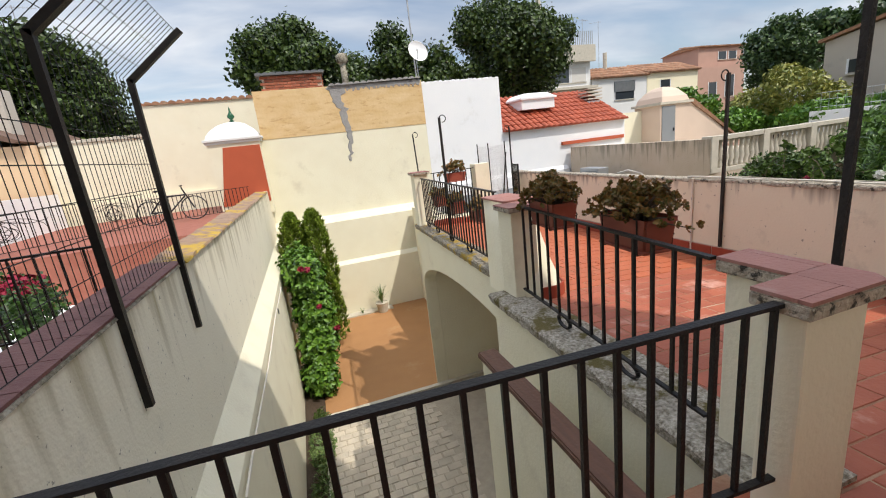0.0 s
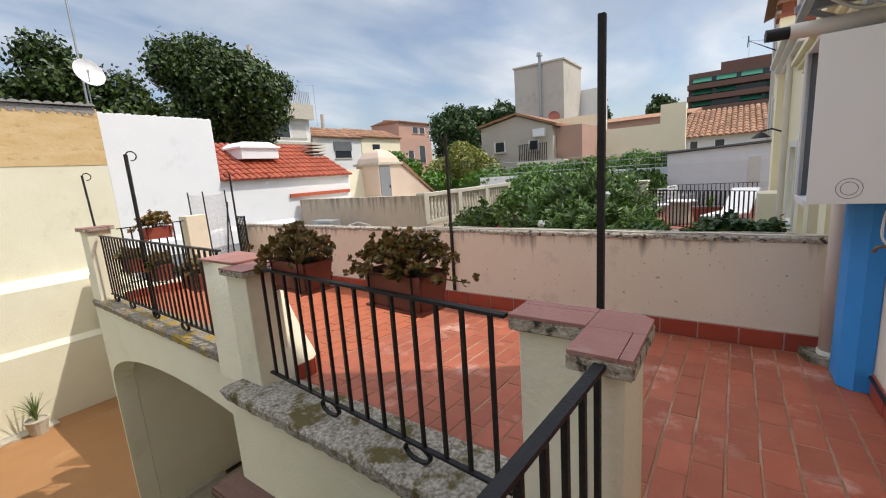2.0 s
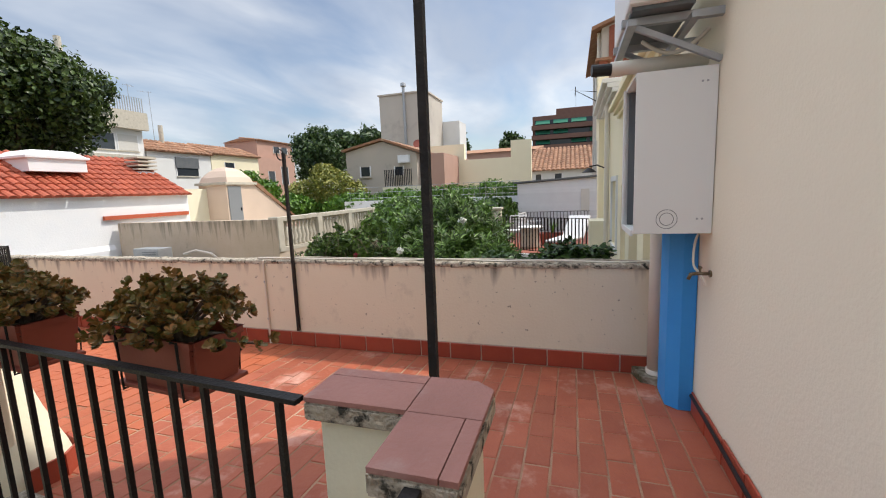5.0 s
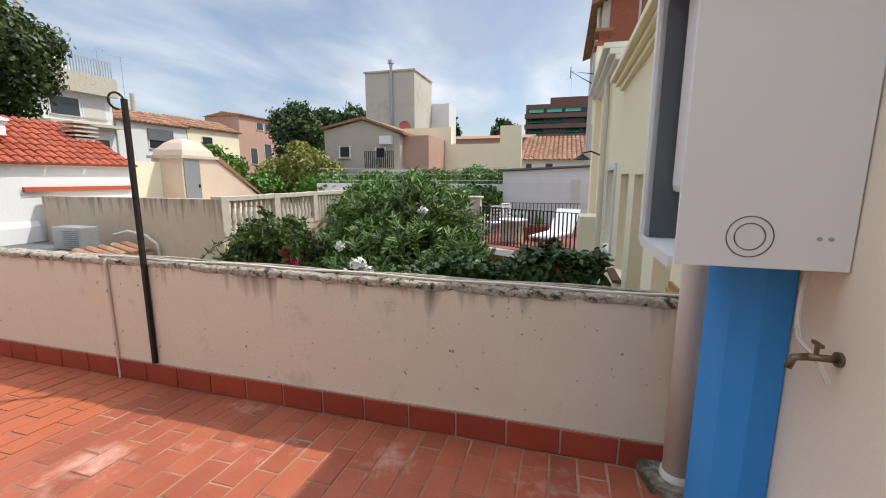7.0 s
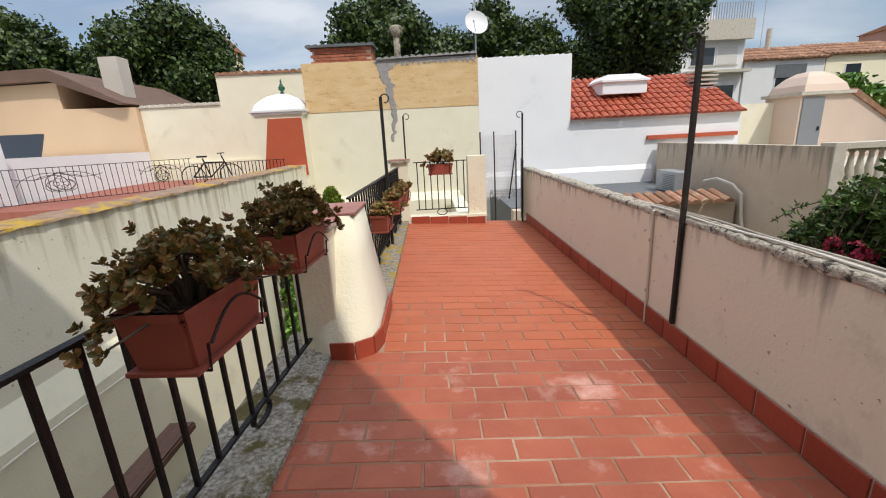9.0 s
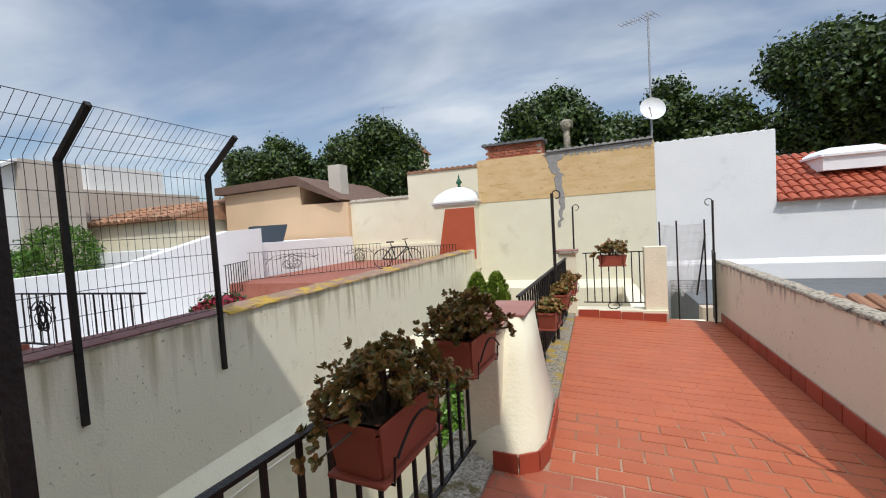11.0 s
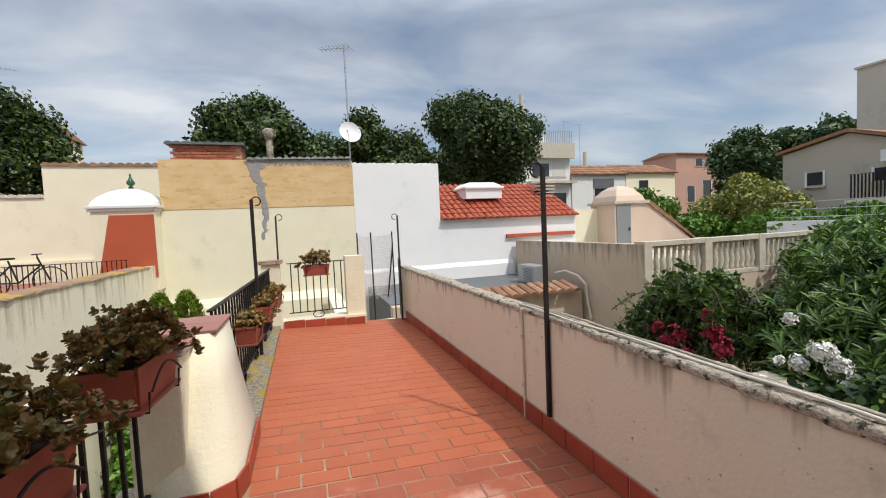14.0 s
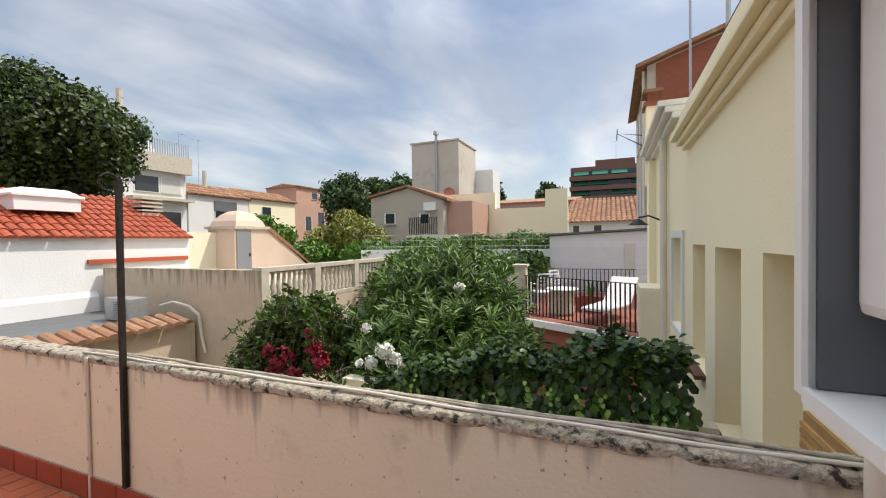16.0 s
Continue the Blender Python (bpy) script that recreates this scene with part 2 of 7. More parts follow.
HUT = material("beige_hut_render", (0.68, 0.53, 0.42), 0.9, (0.61, 0.47, 0.37), 1.2, 0.7, 0.2, 25)
TILE_DARK = material("dark_maroon_cap_tile", (0.13, 0.055, 0.05), 0.7, (0.19, 0.085, 0.075), 6, 0.9, 0.3, 50)
BRASS = material("dull_brass", (0.24, 0.19, 0.12), 0.45, (0.16, 0.13, 0.09), 20, 0.8, metal=0.8)
BLACK_PLASTIC = material("black_plastic", (0.012, 0.012, 0.013), 0.45)
ROOF_RED = material("new_red_roof_tile", (0.35, 0.075, 0.038), 0.75, (0.42, 0.105, 0.05), 4, 0.8, 0.2, 50, island=0.12)
ROOF_OLD = material("old_clay_roof_tile", (0.34, 0.17, 0.09), 0.9, (0.26, 0.14, 0.09), 5, 0.9, 0.4, 40, stains=(0.40, 0.31, 0.2), stain_scale=3, stain_low=0.55, stain_high=0.7, island=0.25)
BRICK = material("red_brick", (0.40, 0.14, 0.08), 0.9, (0.30, 0.10, 0.06), 6, 0.9, 0.4, 50, obj_random=0.2)
BRICK_WALL = material("plain_red_brickwork", (0.30, 0.10, 0.06), 0.95, (0.24, 0.085, 0.055), 5, 0.9, 0.3, 30, stretch=(1, 1, 4))
BROWN_FLOOR = material("ochre_brown_court_paving", (0.40, 0.205, 0.085), 0.85, (0.36, 0.18, 0.075), 2, 0.8, 0.2, 40, stains=(0.44, 0.27, 0.14), stain_scale=0.9, stain_low=0.58, stain_high=0.75)
GREY_PAVER = material("grey_stone_paver", (0.56, 0.49, 0.38), 0.9, (0.45, 0.39, 0.31), 5, 0.9, 0.4, 40, obj_random=0.1)
WOOD = material("dark_brown_timber", (0.13, 0.060, 0.035), 0.65, (0.09, 0.042, 0.026), 3, 0.9, 0.3, 40, stretch=(12, 1, 12))
RED_PAINT = material("rust_red_wall_paint", (0.46, 0.10, 0.045), 0.85, (0.42, 0.09, 0.04), 3, 0.7, 0.2, 40)
BALCONY_RED = material("red_terrace_tile", (0.27, 0.085, 0.055), 0.7, (0.33, 0.12, 0.08), 5, 0.9, 0.2, 40)
OLD_WALL = streaked("stained_old_plaster", (0.56, 0.46, 0.36), (0.16, 0.14, 0.10), 0.98, 0.75, (0.48, 0.38, 0.27))
DARK_ROOF = material("dark_roof_felt", (0.11, 0.12, 0.125), 0.8, (0.15, 0.155, 0.16), 3, 0.8, 0.2, 40)
BROWN_ROOF = material("dark_brown_roof_tile", (0.12, 0.075, 0.055), 0.85, (0.17, 0.10, 0.07), 3, 0.8, 0.3, 30)
YELLOW = material("pale_yellow_facade", (0.88, 0.80, 0.58), 0.9, (0.85, 0.77, 0.55), 1.5, 0.7, 0.15, 50)
REVEAL = material("beige_window_reveal", (0.70, 0.57, 0.41), 0.9, (0.66, 0.54, 0.39), 3, 0.6, 0.1, 50)
ROLLER = material("pale_shutter", (0.62, 0.60, 0.55), 0.7, (0.56, 0.54, 0.5), 5, 0.6)
BLIND = material("straw_blind", (0.46, 0.27, 0.10), 0.8, (0.36, 0.20, 0.08), 20, 0.8, obj_random=0.2)
GREY_FACADE = material("grey_beige_render", (0.52, 0.46, 0.39), 0.9, (0.46, 0.41, 0.35), 1.0, 0.7, 0.2, 20, stains=(0.32, 0.29, 0.26), stain_scale=0.7, stain_low=0.58, stain_high=0.8)
TOWER = material("weathered_grey_render", (0.58, 0.53, 0.46), 0.9, (0.50, 0.45, 0.39), 0.6, 0.8, 0.2, 12, stains=(0.38, 0.34, 0.30), stain_scale=0.5, stain_low=0.55, stain_high=0.75)
TAN = material("tan_render", (0.66, 0.47, 0.30), 0.9, (0.60, 0.43, 0.27), 0.8, 0.8, 0.2, 20)
PINK_FACADE = material("dull_pink_render", (0.50, 0.31, 0.24), 0.9, (0.44, 0.27, 0.21), 1.0, 0.7, 0.1, 20)
WHITE_FACADE = material("white_facade_render", (0.74, 0.74, 0.72), 0.9, (0.68, 0.68, 0.66), 0.8, 0.7, 0.1, 20)
GREEN_AWNING = material("green_awning", (0.02, 0.15, 0.09), 0.8, (0.03, 0.18, 0.11), 5, 0.6)
APT = material("dark_brown_apartment_brick", (0.16, 0.09, 0.07), 0.9, (0.20, 0.11, 0.085), 2, 0.7)
WHITE_BRICK = material("white_painted_brick", (0.72, 0.73, 0.74), 0.85, (0.66, 0.67, 0.69), 3, 0.7, 0.2, 40, obj_random=0.06)
DOOR_GREY = material("grey_metal_door", (0.24, 0.25, 0.26), 0.5, (0.22, 0.23, 0.24), 3, 0.5)
STEEL = material("galvanised_steel", (0.42, 0.43, 0.44), 0.45, (0.34, 0.35, 0.36), 10, 0.7, metal=0.6)
WHITE_PLASTIC = material("white_plastic", (0.80, 0.80, 0.80), 0.45, (0.76, 0.76, 0.76), 4, 0.5)
STONE = material("cast_stone", (0.58, 0.53, 0.44), 0.9, (0.46, 0.42, 0.34), 6, 0.8, 0.4, 40, stains=(0.28, 0.26, 0.2), stain_scale=3, stain_low=0.58, stain_high=0.74)
GREEN_CERAMIC = material("green_glazed_ceramic", (0.02, 0.10, 0.05), 0.25, (0.03, 0.13, 0.06), 6, 0.7)
GROUND = material("dry_garden_ground", (0.17, 0.14, 0.10), 1.0, (0.10, 0.10, 0.06), 0.8, 0.9, 0.3, 10)
BARK = material("bark", (0.12, 0.09, 0.065), 0.95, (0.07, 0.055, 0.04), 8, 0.9, 0.8, 20)
LEAF_TREE = foliage("plane_tree_leaf", (0.007, 0.020, 0.005), (0.090, 0.140, 0.026))
LEAF_PINE = foliage("dark_conifer_leaf", (0.015, 0.042, 0.015), (0.09, 0.15, 0.04))
LEAF_OLEANDER = foliage("oleander_leaf", (0.012, 0.036, 0.007), (0.17, 0.30, 0.055))
LEAF_IVY = foliage("ivy_leaf", (0.008, 0.025, 0.006), (0.060, 0.125, 0.020))
LEAF_VINE = foliage("vine_leaf", (0.010, 0.030, 0.007), (0.12, 0.20, 0.038))
LEAF_HEDGE = foliage("bright_hedge_leaf", (0.035, 0.10, 0.010), (0.15, 0.29, 0.03))
LEAF_CYPRESS = foliage("cypress_spray", (0.075, 0.125, 0.012), (0.30, 0.40, 0.055))
LEAF_IVY_YOUNG = foliage("young_ivy_leaf", (0.10, 0.20, 0.03), (0.26, 0.38, 0.08))
LEAF_YELLOW = foliage("yellow_green_leaf", (0.13, 0.17, 0.03), (0.36, 0.34, 0.08))
LEAF_JADE = foliage("jade_leaf", (0.085, 0.095, 0.018), (0.31, 0.15, 0.045))
LEAF_SUCC = foliage("pale_succulent_leaf", (0.09, 0.13, 0.03), (0.42, 0.19, 0.07))
LEAF_GRASS = foliage("strap_leaf", (0.06, 0.12, 0.03), (0.20, 0.28, 0.08))
PETAL_WHITE = material("white_petal", (0.82, 0.82, 0.78), 0.7)
PETAL_RED = material("magenta_petal", (0.30, 0.015, 0.045), 0.7, (0.22, 0.01, 0.03), 8, 0.7)
glass = bpy.data.materials.new("dark_window_glass")
glass.use_nodes = True
gb = glass.node_tree.nodes["Principled BSDF"]
gb.inputs["Base Color"].default_value, gb.inputs["Roughness"].default_value = (0.035, 0.042, 0.050, 1), 0.08
GLASS = glass
netm = bpy.data.materials.new("pale_netting")
netm.use_nodes = True
nb = netm.node_tree.nodes["Principled BSDF"]
nb.inputs["Base Color"].default_value, nb.inputs["Roughness"].default_value = (0.66, 0.67, 0.68, 1), 0.8
NETTING = netm


# ---- building helpers ----
def part(name, bm, mat, parent=None, label="", smooth=False):
    me = bpy.data.meshes.new(name)
    bm.normal_update()
    bm.to_mesh(me)
    bm.free()
    me.materials.append(mat)
    if smooth:
        me.polygons.foreach_set("use_smooth", [True] * len(me.polygons))
    ob = new(name, me)
    if parent is not None:
        ob.parent = parent
        ob.matrix_parent_inverse = pose(0, 0, 0)
    if label:
        ob["label"] = label
    return ob


def thing(name, label, category, group="", kind="", m=None):
    e = new(name)
    e.empty_display_size = 0.1
    if m is not None:
        e.matrix_basis = m
    return tagged(e, label, category, group, kind)


def box(bm, x0, x1, y0, y1, z0, z1, bevel=0.0):
    vs = [bm.verts.new((x, y, z)) for z in (z0, z1) for y in (y0, y1) for x in (x0, x1)]
    fs = [bm.faces.new([vs[i] for i in q]) for q in ((0, 2, 3, 1), (4, 5, 7, 6), (0, 1, 5, 4), (2, 6, 7, 3), (0, 4, 6, 2), (1, 3, 7, 5))]
    if bevel:
        es = list({e for f in fs for e in f.edges})
        bmesh.ops.bevel(bm, geom=es, offset=bevel, segments=2, affect="EDGES", profile=0.6)
    return bm


def B(x0, x1, y0, y1, z0, z1, bevel=0.0):
    return box(bmesh.new(), x0, x1, y0, y1, z0, z1, bevel)


def extrude_poly(bm, pts, axis, a, b):
    """A prism: pts are 2D, in the plane across axis, from a to b along it."""
    def at(p, c):
        return {"x": (c, p[0], p[1]), "y": (p[0], c, p[1]), "z": (p[0], p[1], c)}[axis]
    lo = [bm.verts.new(at(p, a)) for p in pts]
    hi = [bm.verts.new(at(p, b)) for p in pts]
    bm.faces.new(lo)
    bm.faces.new(hi[::-1])
    k = len(pts)
    for i in range(k):
        bm.faces.new((lo[i], hi[i], hi[(i + 1) % k], lo[(i + 1) % k]))
    bmesh.ops.recalc_face_normals(bm, faces=bm.faces[:])
    return bm


def rod(bm, p0, p1, r, seg=8, r1=None):
    p0, p1 = Vector(p0), Vector(p1)
    d = p1 - p0
    q = d.to_track_quat("Z", "Y").to_matrix()
    r1 = r if r1 is None else r1
    a = [bm.verts.new(p0 + q @ Vector((r * math.cos(t), r * math.sin(t), 0))) for t in (2 * math.pi * i / seg for i in range(seg))]
    b = [bm.verts.new(p1 + q @ Vector((r1 * math.cos(t), r1 * math.sin(t), 0))) for t in (2 * math.pi * i / seg for i in range(seg))]
    for i in range(seg):
        bm.faces.new((a[i], a[(i + 1) % seg], b[(i + 1) % seg], b[i]))
    bm.faces.new(a[::-1])
    bm.faces.new(b)
    return bm


def bar(bm, p0, p1, w, h):
    """A square bar from p0 to p1, w across and h deep."""
    p0, p1 = Vector(p0), Vector(p1)
    d = (p1 - p0).normalized()
    side = d.cross(Vector((0, 0, 1)))
    if side.length < 0.05:
        side = Vector((1, 0, 0))
    side.normalize()
    up = side.cross(d).normalized()
    vs = [bm.verts.new(p + side * sx * w / 2 + up * sy * h / 2) for p in (p0, p1) for sx, sy in ((-1, -1), (1, -1), (1, 1), (-1, 1))]
    for q in ((3, 2, 1, 0), (4, 5, 6, 7), (0, 1, 5, 4), (1, 2, 6, 5), (2, 3, 7, 6), (3, 0, 4, 7)):
        bm.faces.new([vs[i] for i in q])
    return bm


def tube(bm, pts, r, seg=6):
    """One connected round skin along pts."""
    pts = [Vector(p) for p in pts]
    prev = None
    for i, p in enumerate(pts):
        d = (pts[min(i + 1, len(pts) - 1)] - pts[max(i - 1, 0)]).normalized()
        s = d.cross(Vector((0.31, 0.17, 0.93)))
        s = s.normalized() if s.length > 0.05 else Vector((1, 0, 0))
        u = s.cross(d)
        row = [bm.verts.new(p + s * r * math.cos(2 * math.pi * k / seg) + u * r * math.sin(2 * math.pi * k / seg)) for k in range(seg)]
        if prev:
            for k in range(seg):
                bm.faces.new((prev[k], prev[(k + 1) % seg], row[(k + 1) % seg], row[k]))
        else:
            bm.faces.new(row)
        prev = row
    bm.faces.new(prev[::-1])
    bmesh.ops.recalc_face_normals(bm, faces=bm.faces[:])
    return bm


def ring(bm, centre, r, thick, along, seg=20, depth=None, squash=1.0):
    """An iron ring in the plane of `along` (a level direction) and the vertical."""
    c, d = Vector(centre), Vector(along).normalized()
    pts = [c + d * r * math.cos(t) + Vector((0, 0, r * squash * math.sin(t))) for t in (2 * math.pi * i / seg for i in range(seg + 1))]
    for a, b in zip(pts[:-1], pts[1:]):
        bar(bm, a, b, depth or thick, thick)
    return bm


def lathe(bm, profile, centre=(0, 0, 0), seg=16):
    c = Vector(centre)
    rows = [[bm.verts.new(c + Vector((r * math.cos(2 * math.pi * i / seg), r * math.sin(2 * math.pi * i / seg), z))) for i in range(seg)] for r, z in profile]
    for a, b in zip(rows[:-1], rows[1:]):
        for i in range(seg):
            bm.faces.new((a[i], a[(i + 1) % seg], b[(i + 1) % seg], b[i]))
    bm.faces.new(rows[0][::-1])
    bm.faces.new(rows[-1])
    return bm


def leaf_mesh(name, centres, normals, size, aspect, mat, rng, parent=None, label="", fold=0.25, jitter=0.9, spread=0.3):
    """Many small folded leaves as one mesh. centres, normals: n x 3."""
    n = len(centres)
    nrm = normals + rng.normal(0, jitter, (n, 3))
    nrm /= np.linalg.norm(nrm, axis=1)[:, None] + 1e-9
    ref = rng.normal(0, 1, (n, 3))
    u = np.cross(nrm, ref)
    u /= np.linalg.norm(u, axis=1)[:, None] + 1e-9
    v = np.cross(nrm, u)
    s = size * (1 + spread * rng.uniform(-1, 1, (n, 1)))
    a = centres - u * s
    b = centres + u * s
    c = centres + v * s * aspect + nrm * s * fold
    d = centres - v * s * aspect + nrm * s * fold
    co = np.stack([a, c, b, d], 1).reshape(-1, 3)
    me = bpy.data.meshes.new(name)
    me.vertices.add(4 * n)
    me.vertices.foreach_set("co", co.astype(np.float32).ravel())
    idx = np.arange(4 * n).reshape(n, 4)
    tri = np.concatenate([idx[:, [0, 1, 2]], idx[:, [0, 2, 3]]], 1).reshape(-1)
    me.loops.add(6 * n)
    me.loops.foreach_set("vertex_index", tri.astype(np.int32))
    me.polygons.add(2 * n)
    me.polygons.foreach_set("loop_start", np.arange(0, 6 * n, 3, dtype=np.int32))
    me.update(calc_edges=True)
    me.validate()
    me.materials.append(mat)
    ob = new(name, me)
    ob["kind"] = "stuff"
    if parent is not None:
        ob.parent = parent
    if label:
        ob["label"] = label
    return ob


def sprays(name, base, way, normal, length, width, mat, rng, parent=None, label="", curl=0.15, cup=0.25, spread=0.25, blunt=False):
    """Leaves that grow from base along way (n x 3 each), pointed at the tip and cupped across, as one mesh."""
    n = len(base)
    d = way / (np.linalg.norm(way, axis=1)[:, None] + 1e-9)
    side = np.cross(normal, d)
    side /= np.linalg.norm(side, axis=1)[:, None] + 1e-9
    up = np.cross(d, side)
    s = 1 + spread * rng.uniform(-1, 1, (n, 1))
    L, W = length * s, width * s / 2
    fa, wa, fb, wb = (0.45, 0.75, 0.84, 0.85) if blunt else (0.38, 0.85, 0.74, 0.8)
    a, b = base + d * L * fa + up * W * cup, base + d * L * fb + up * (W * cup - L * curl * 0.4)
    co = np.stack([base, a - side * W * wa, a + side * W * wa, b - side * W * wb, b + side * W * wb, base + d * L - up * L * curl, base + d * L * 0.5 - up * W * cup], 1).reshape(-1, 3)
    k = np.arange(n)[:, None] * 7
    tri = np.concatenate([k + np.array(q) for q in ((0, 6, 1), (0, 2, 6), (1, 6, 3), (2, 4, 6), (3, 6, 5), (4, 5, 6))], 1).reshape(-1)
    me = bpy.data.meshes.new(name)
    me.vertices.add(7 * n)
    me.vertices.foreach_set("co", co.astype(np.float32).ravel())
    me.loops.add(18 * n)
    me.loops.foreach_set("vertex_index", tri.astype(np.int32))
    me.polygons.add(6 * n)
    me.polygons.foreach_set("loop_start", np.arange(0, 18 * n, 3, dtype=np.int32))
    me.update(calc_edges=True)
    me.materials.append(mat)
    ob = new(name, me)
    ob["kind"] = "stuff"
    if parent is not None:
        ob.parent = parent
    if label:
        ob["label"] = label
    return ob


def unit(v):
    return v / (np.linalg.norm(v, axis=-1, keepdims=True) + 1e-9)


def whorls(rng, tips, axes, per, reach, open_=0.9):
    """Bases, ways and normals of leaves set round each shoot: per leaves over the last reach metres of it."""
    n = len(tips)
    f = rng.uniform(0, 1, (n, per, 1))
    rnd = rng.normal(0, 1, (n, per, 3))
    ax = unit(axes)[:, None, :]
    out = unit(rnd - (rnd * ax).sum(2, keepdims=True) * ax)
    way = unit(ax * (1 - open_ * (1 - 0.6 * f)) + out * open_)
    base = tips[:, None, :] - ax * reach * (1 - f)
    return base.reshape(-1, 3), way.reshape(-1, 3), (ax - (way * ax).sum(2, keepdims=True) * way).reshape(-1, 3)


def blob_points(rng, blobs, per_area, inner=0.72):
    """Points and outward normals on a cluster of ellipsoids (x, y, z, rx, ry, rz), those inside other ones left out."""
    P, N = [], []
    arr = np.array(blobs, float)
    for i, (x, y, z, rx, ry, rz) in enumerate(arr):
        k = max(8, int(per_area * (rx * ry + ry * rz + rx * rz) * 4.2))
        d = rng.normal(0, 1, (k, 3))
        d /= np.linalg.norm(d, axis=1)[:, None]
        rad = rng.uniform(inner, 1.06, (k, 1))
        p = np.array((x, y, z)) + d * rad * np.array((rx, ry, rz))
        keep = np.ones(k, bool)
        for j, o in enumerate(arr):
            if j != i:
                keep &= (((p - o[:3]) / o[3:]) ** 2).sum(1) > 0.42
        P.append(p[keep])
        N.append(d[keep])
    return np.concatenate(P), np.concatenate(N)


FALL = 0.052                                        # the terrace floor drains towards the parapet


def floor_z(x):
    return -FALL * (x - 1.8)

# ---- the setting ----
COURT = -3.55
NORTH, WEST, PARA, HOUSE_Y = 13.80, -1.18, 4.115, -0.035


def structure(name, bm, mat, label, category="wall", smooth=False):
    return tagged(part(name, bm, mat, None, label, smooth), label, category, kind="structure")


# ground under the whole neighbourhood
g = bmesh.new()
g.faces.new([g.verts.new(p) for p in ((-3000, -3000, COURT - 0.12), (3000, -3000, COURT - 0.12), (3000, 3000, COURT - 0.12), (-3000, 3000, COURT - 0.12))])
structure("ground", g, GROUND, "dry brown earth spreading under the houses", "ground")

# the house behind the terrace, tall enough to shade it
structure("wall_house", B(-6.0, 4.22, -7.0, HOUSE_Y, COURT, 8.2), HOUSE, "smooth pale cream plastered house wall beside the terrace")

# terrace deck and landing: one draining slab
deck = bmesh.new()
for xa, ya, yb in ((WEST, HOUSE_Y, 1.2), (1.74, 1.2, 3.45), (2.05, 3.45, 4.3)):
    extrude_poly(deck, [(xa, floor_z(xa) - 0.004), (PARA + 0.02, floor_z(PARA + 0.02) - 0.004), (PARA + 0.02, -0.34), (xa, -0.34)], "y", ya, yb)
floor = structure("floor", deck, BED, "mortar bed under red terrace tiles", "floor")
deck = bmesh.new()
extrude_poly(deck, [(2.05, floor_z(2.05) - 0.003), (PARA + 0.02, floor_z(PARA + 0.02) - 0.003), (PARA + 0.02, -0.34), (2.05, -0.34)], "y", 4.3, 7.98)
floor_far = structure("floor_far", deck, BED_FAR, "red painted joints between worn terrace tiles", "floor")

# parapet on the neighbour's side, with its crumbling coping
structure("wall_parapet", B(PARA, PARA + 0.13, HOUSE_Y, 8.2, COURT, 0.755), PINK, "pinkish cream plastered parapet with dark run-off stains")
cop = bmesh.new()
rng = np.random.default_rng(5)
ys = np.linspace(HOUSE_Y, 8.22, 150)
prof = [(-0.004, 0.740), (-0.012, 0.772), (0.012, 0.786), (0.06, 0.790), (0.13, 0.784), (0.152, 0.768), (0.152, 0.75)]
wob = np.convolve(rng.normal(0, 0.008, 170), np.ones(5) / 5, "same")
rows_ = [[cop.verts.new((PARA + px + wob[i] * 0.8 + rng.normal(0, 0.004), yy, pz + wob[i] * 0.6 + rng.normal(0, 0.003))) for px, pz in prof] for i, yy in enumerate(ys)]
for a, b in zip(rows_[:-1], rows_[1:]):
    for i in range(len(prof) - 1):
        cop.faces.new((a[i], a[i + 1], b[i + 1], b[i]))
structure("coping", cop, COPING, "crumbling blackened cement coping along the parapet", "coping", True)
for off, rad, tone in ((0.030, 0.008, PVC), (0.052, 0.006, CABLE_OLD), (0.075, 0.009, CABLE_OLD)):
    run = tube(bmesh.new(), [(PARA + off + 0.010 * math.sin(yy * 2.3 + off * 90), yy, 0.797 + 0.004 * math.sin(yy * 7 + off * 50)) for yy in np.linspace(HOUSE_Y, 3.9, 60)], rad)
    tagged(part("coping_cable", run, tone, None, "", True), "dirty white cable lying along the parapet coping", "cable", "coping cables")

# terrace wall over the court: plain near stretch, arched far stretch
near = bmesh.new()
extrude_poly(near, [(1.38, 0.98), (1.45, 3.68), (1.80, 3.68), (1.80, 0.98)], "z", COURT, -0.04)
structure("wall_court_east", near, CREAM, "cream plastered court wall under the terrace edge")


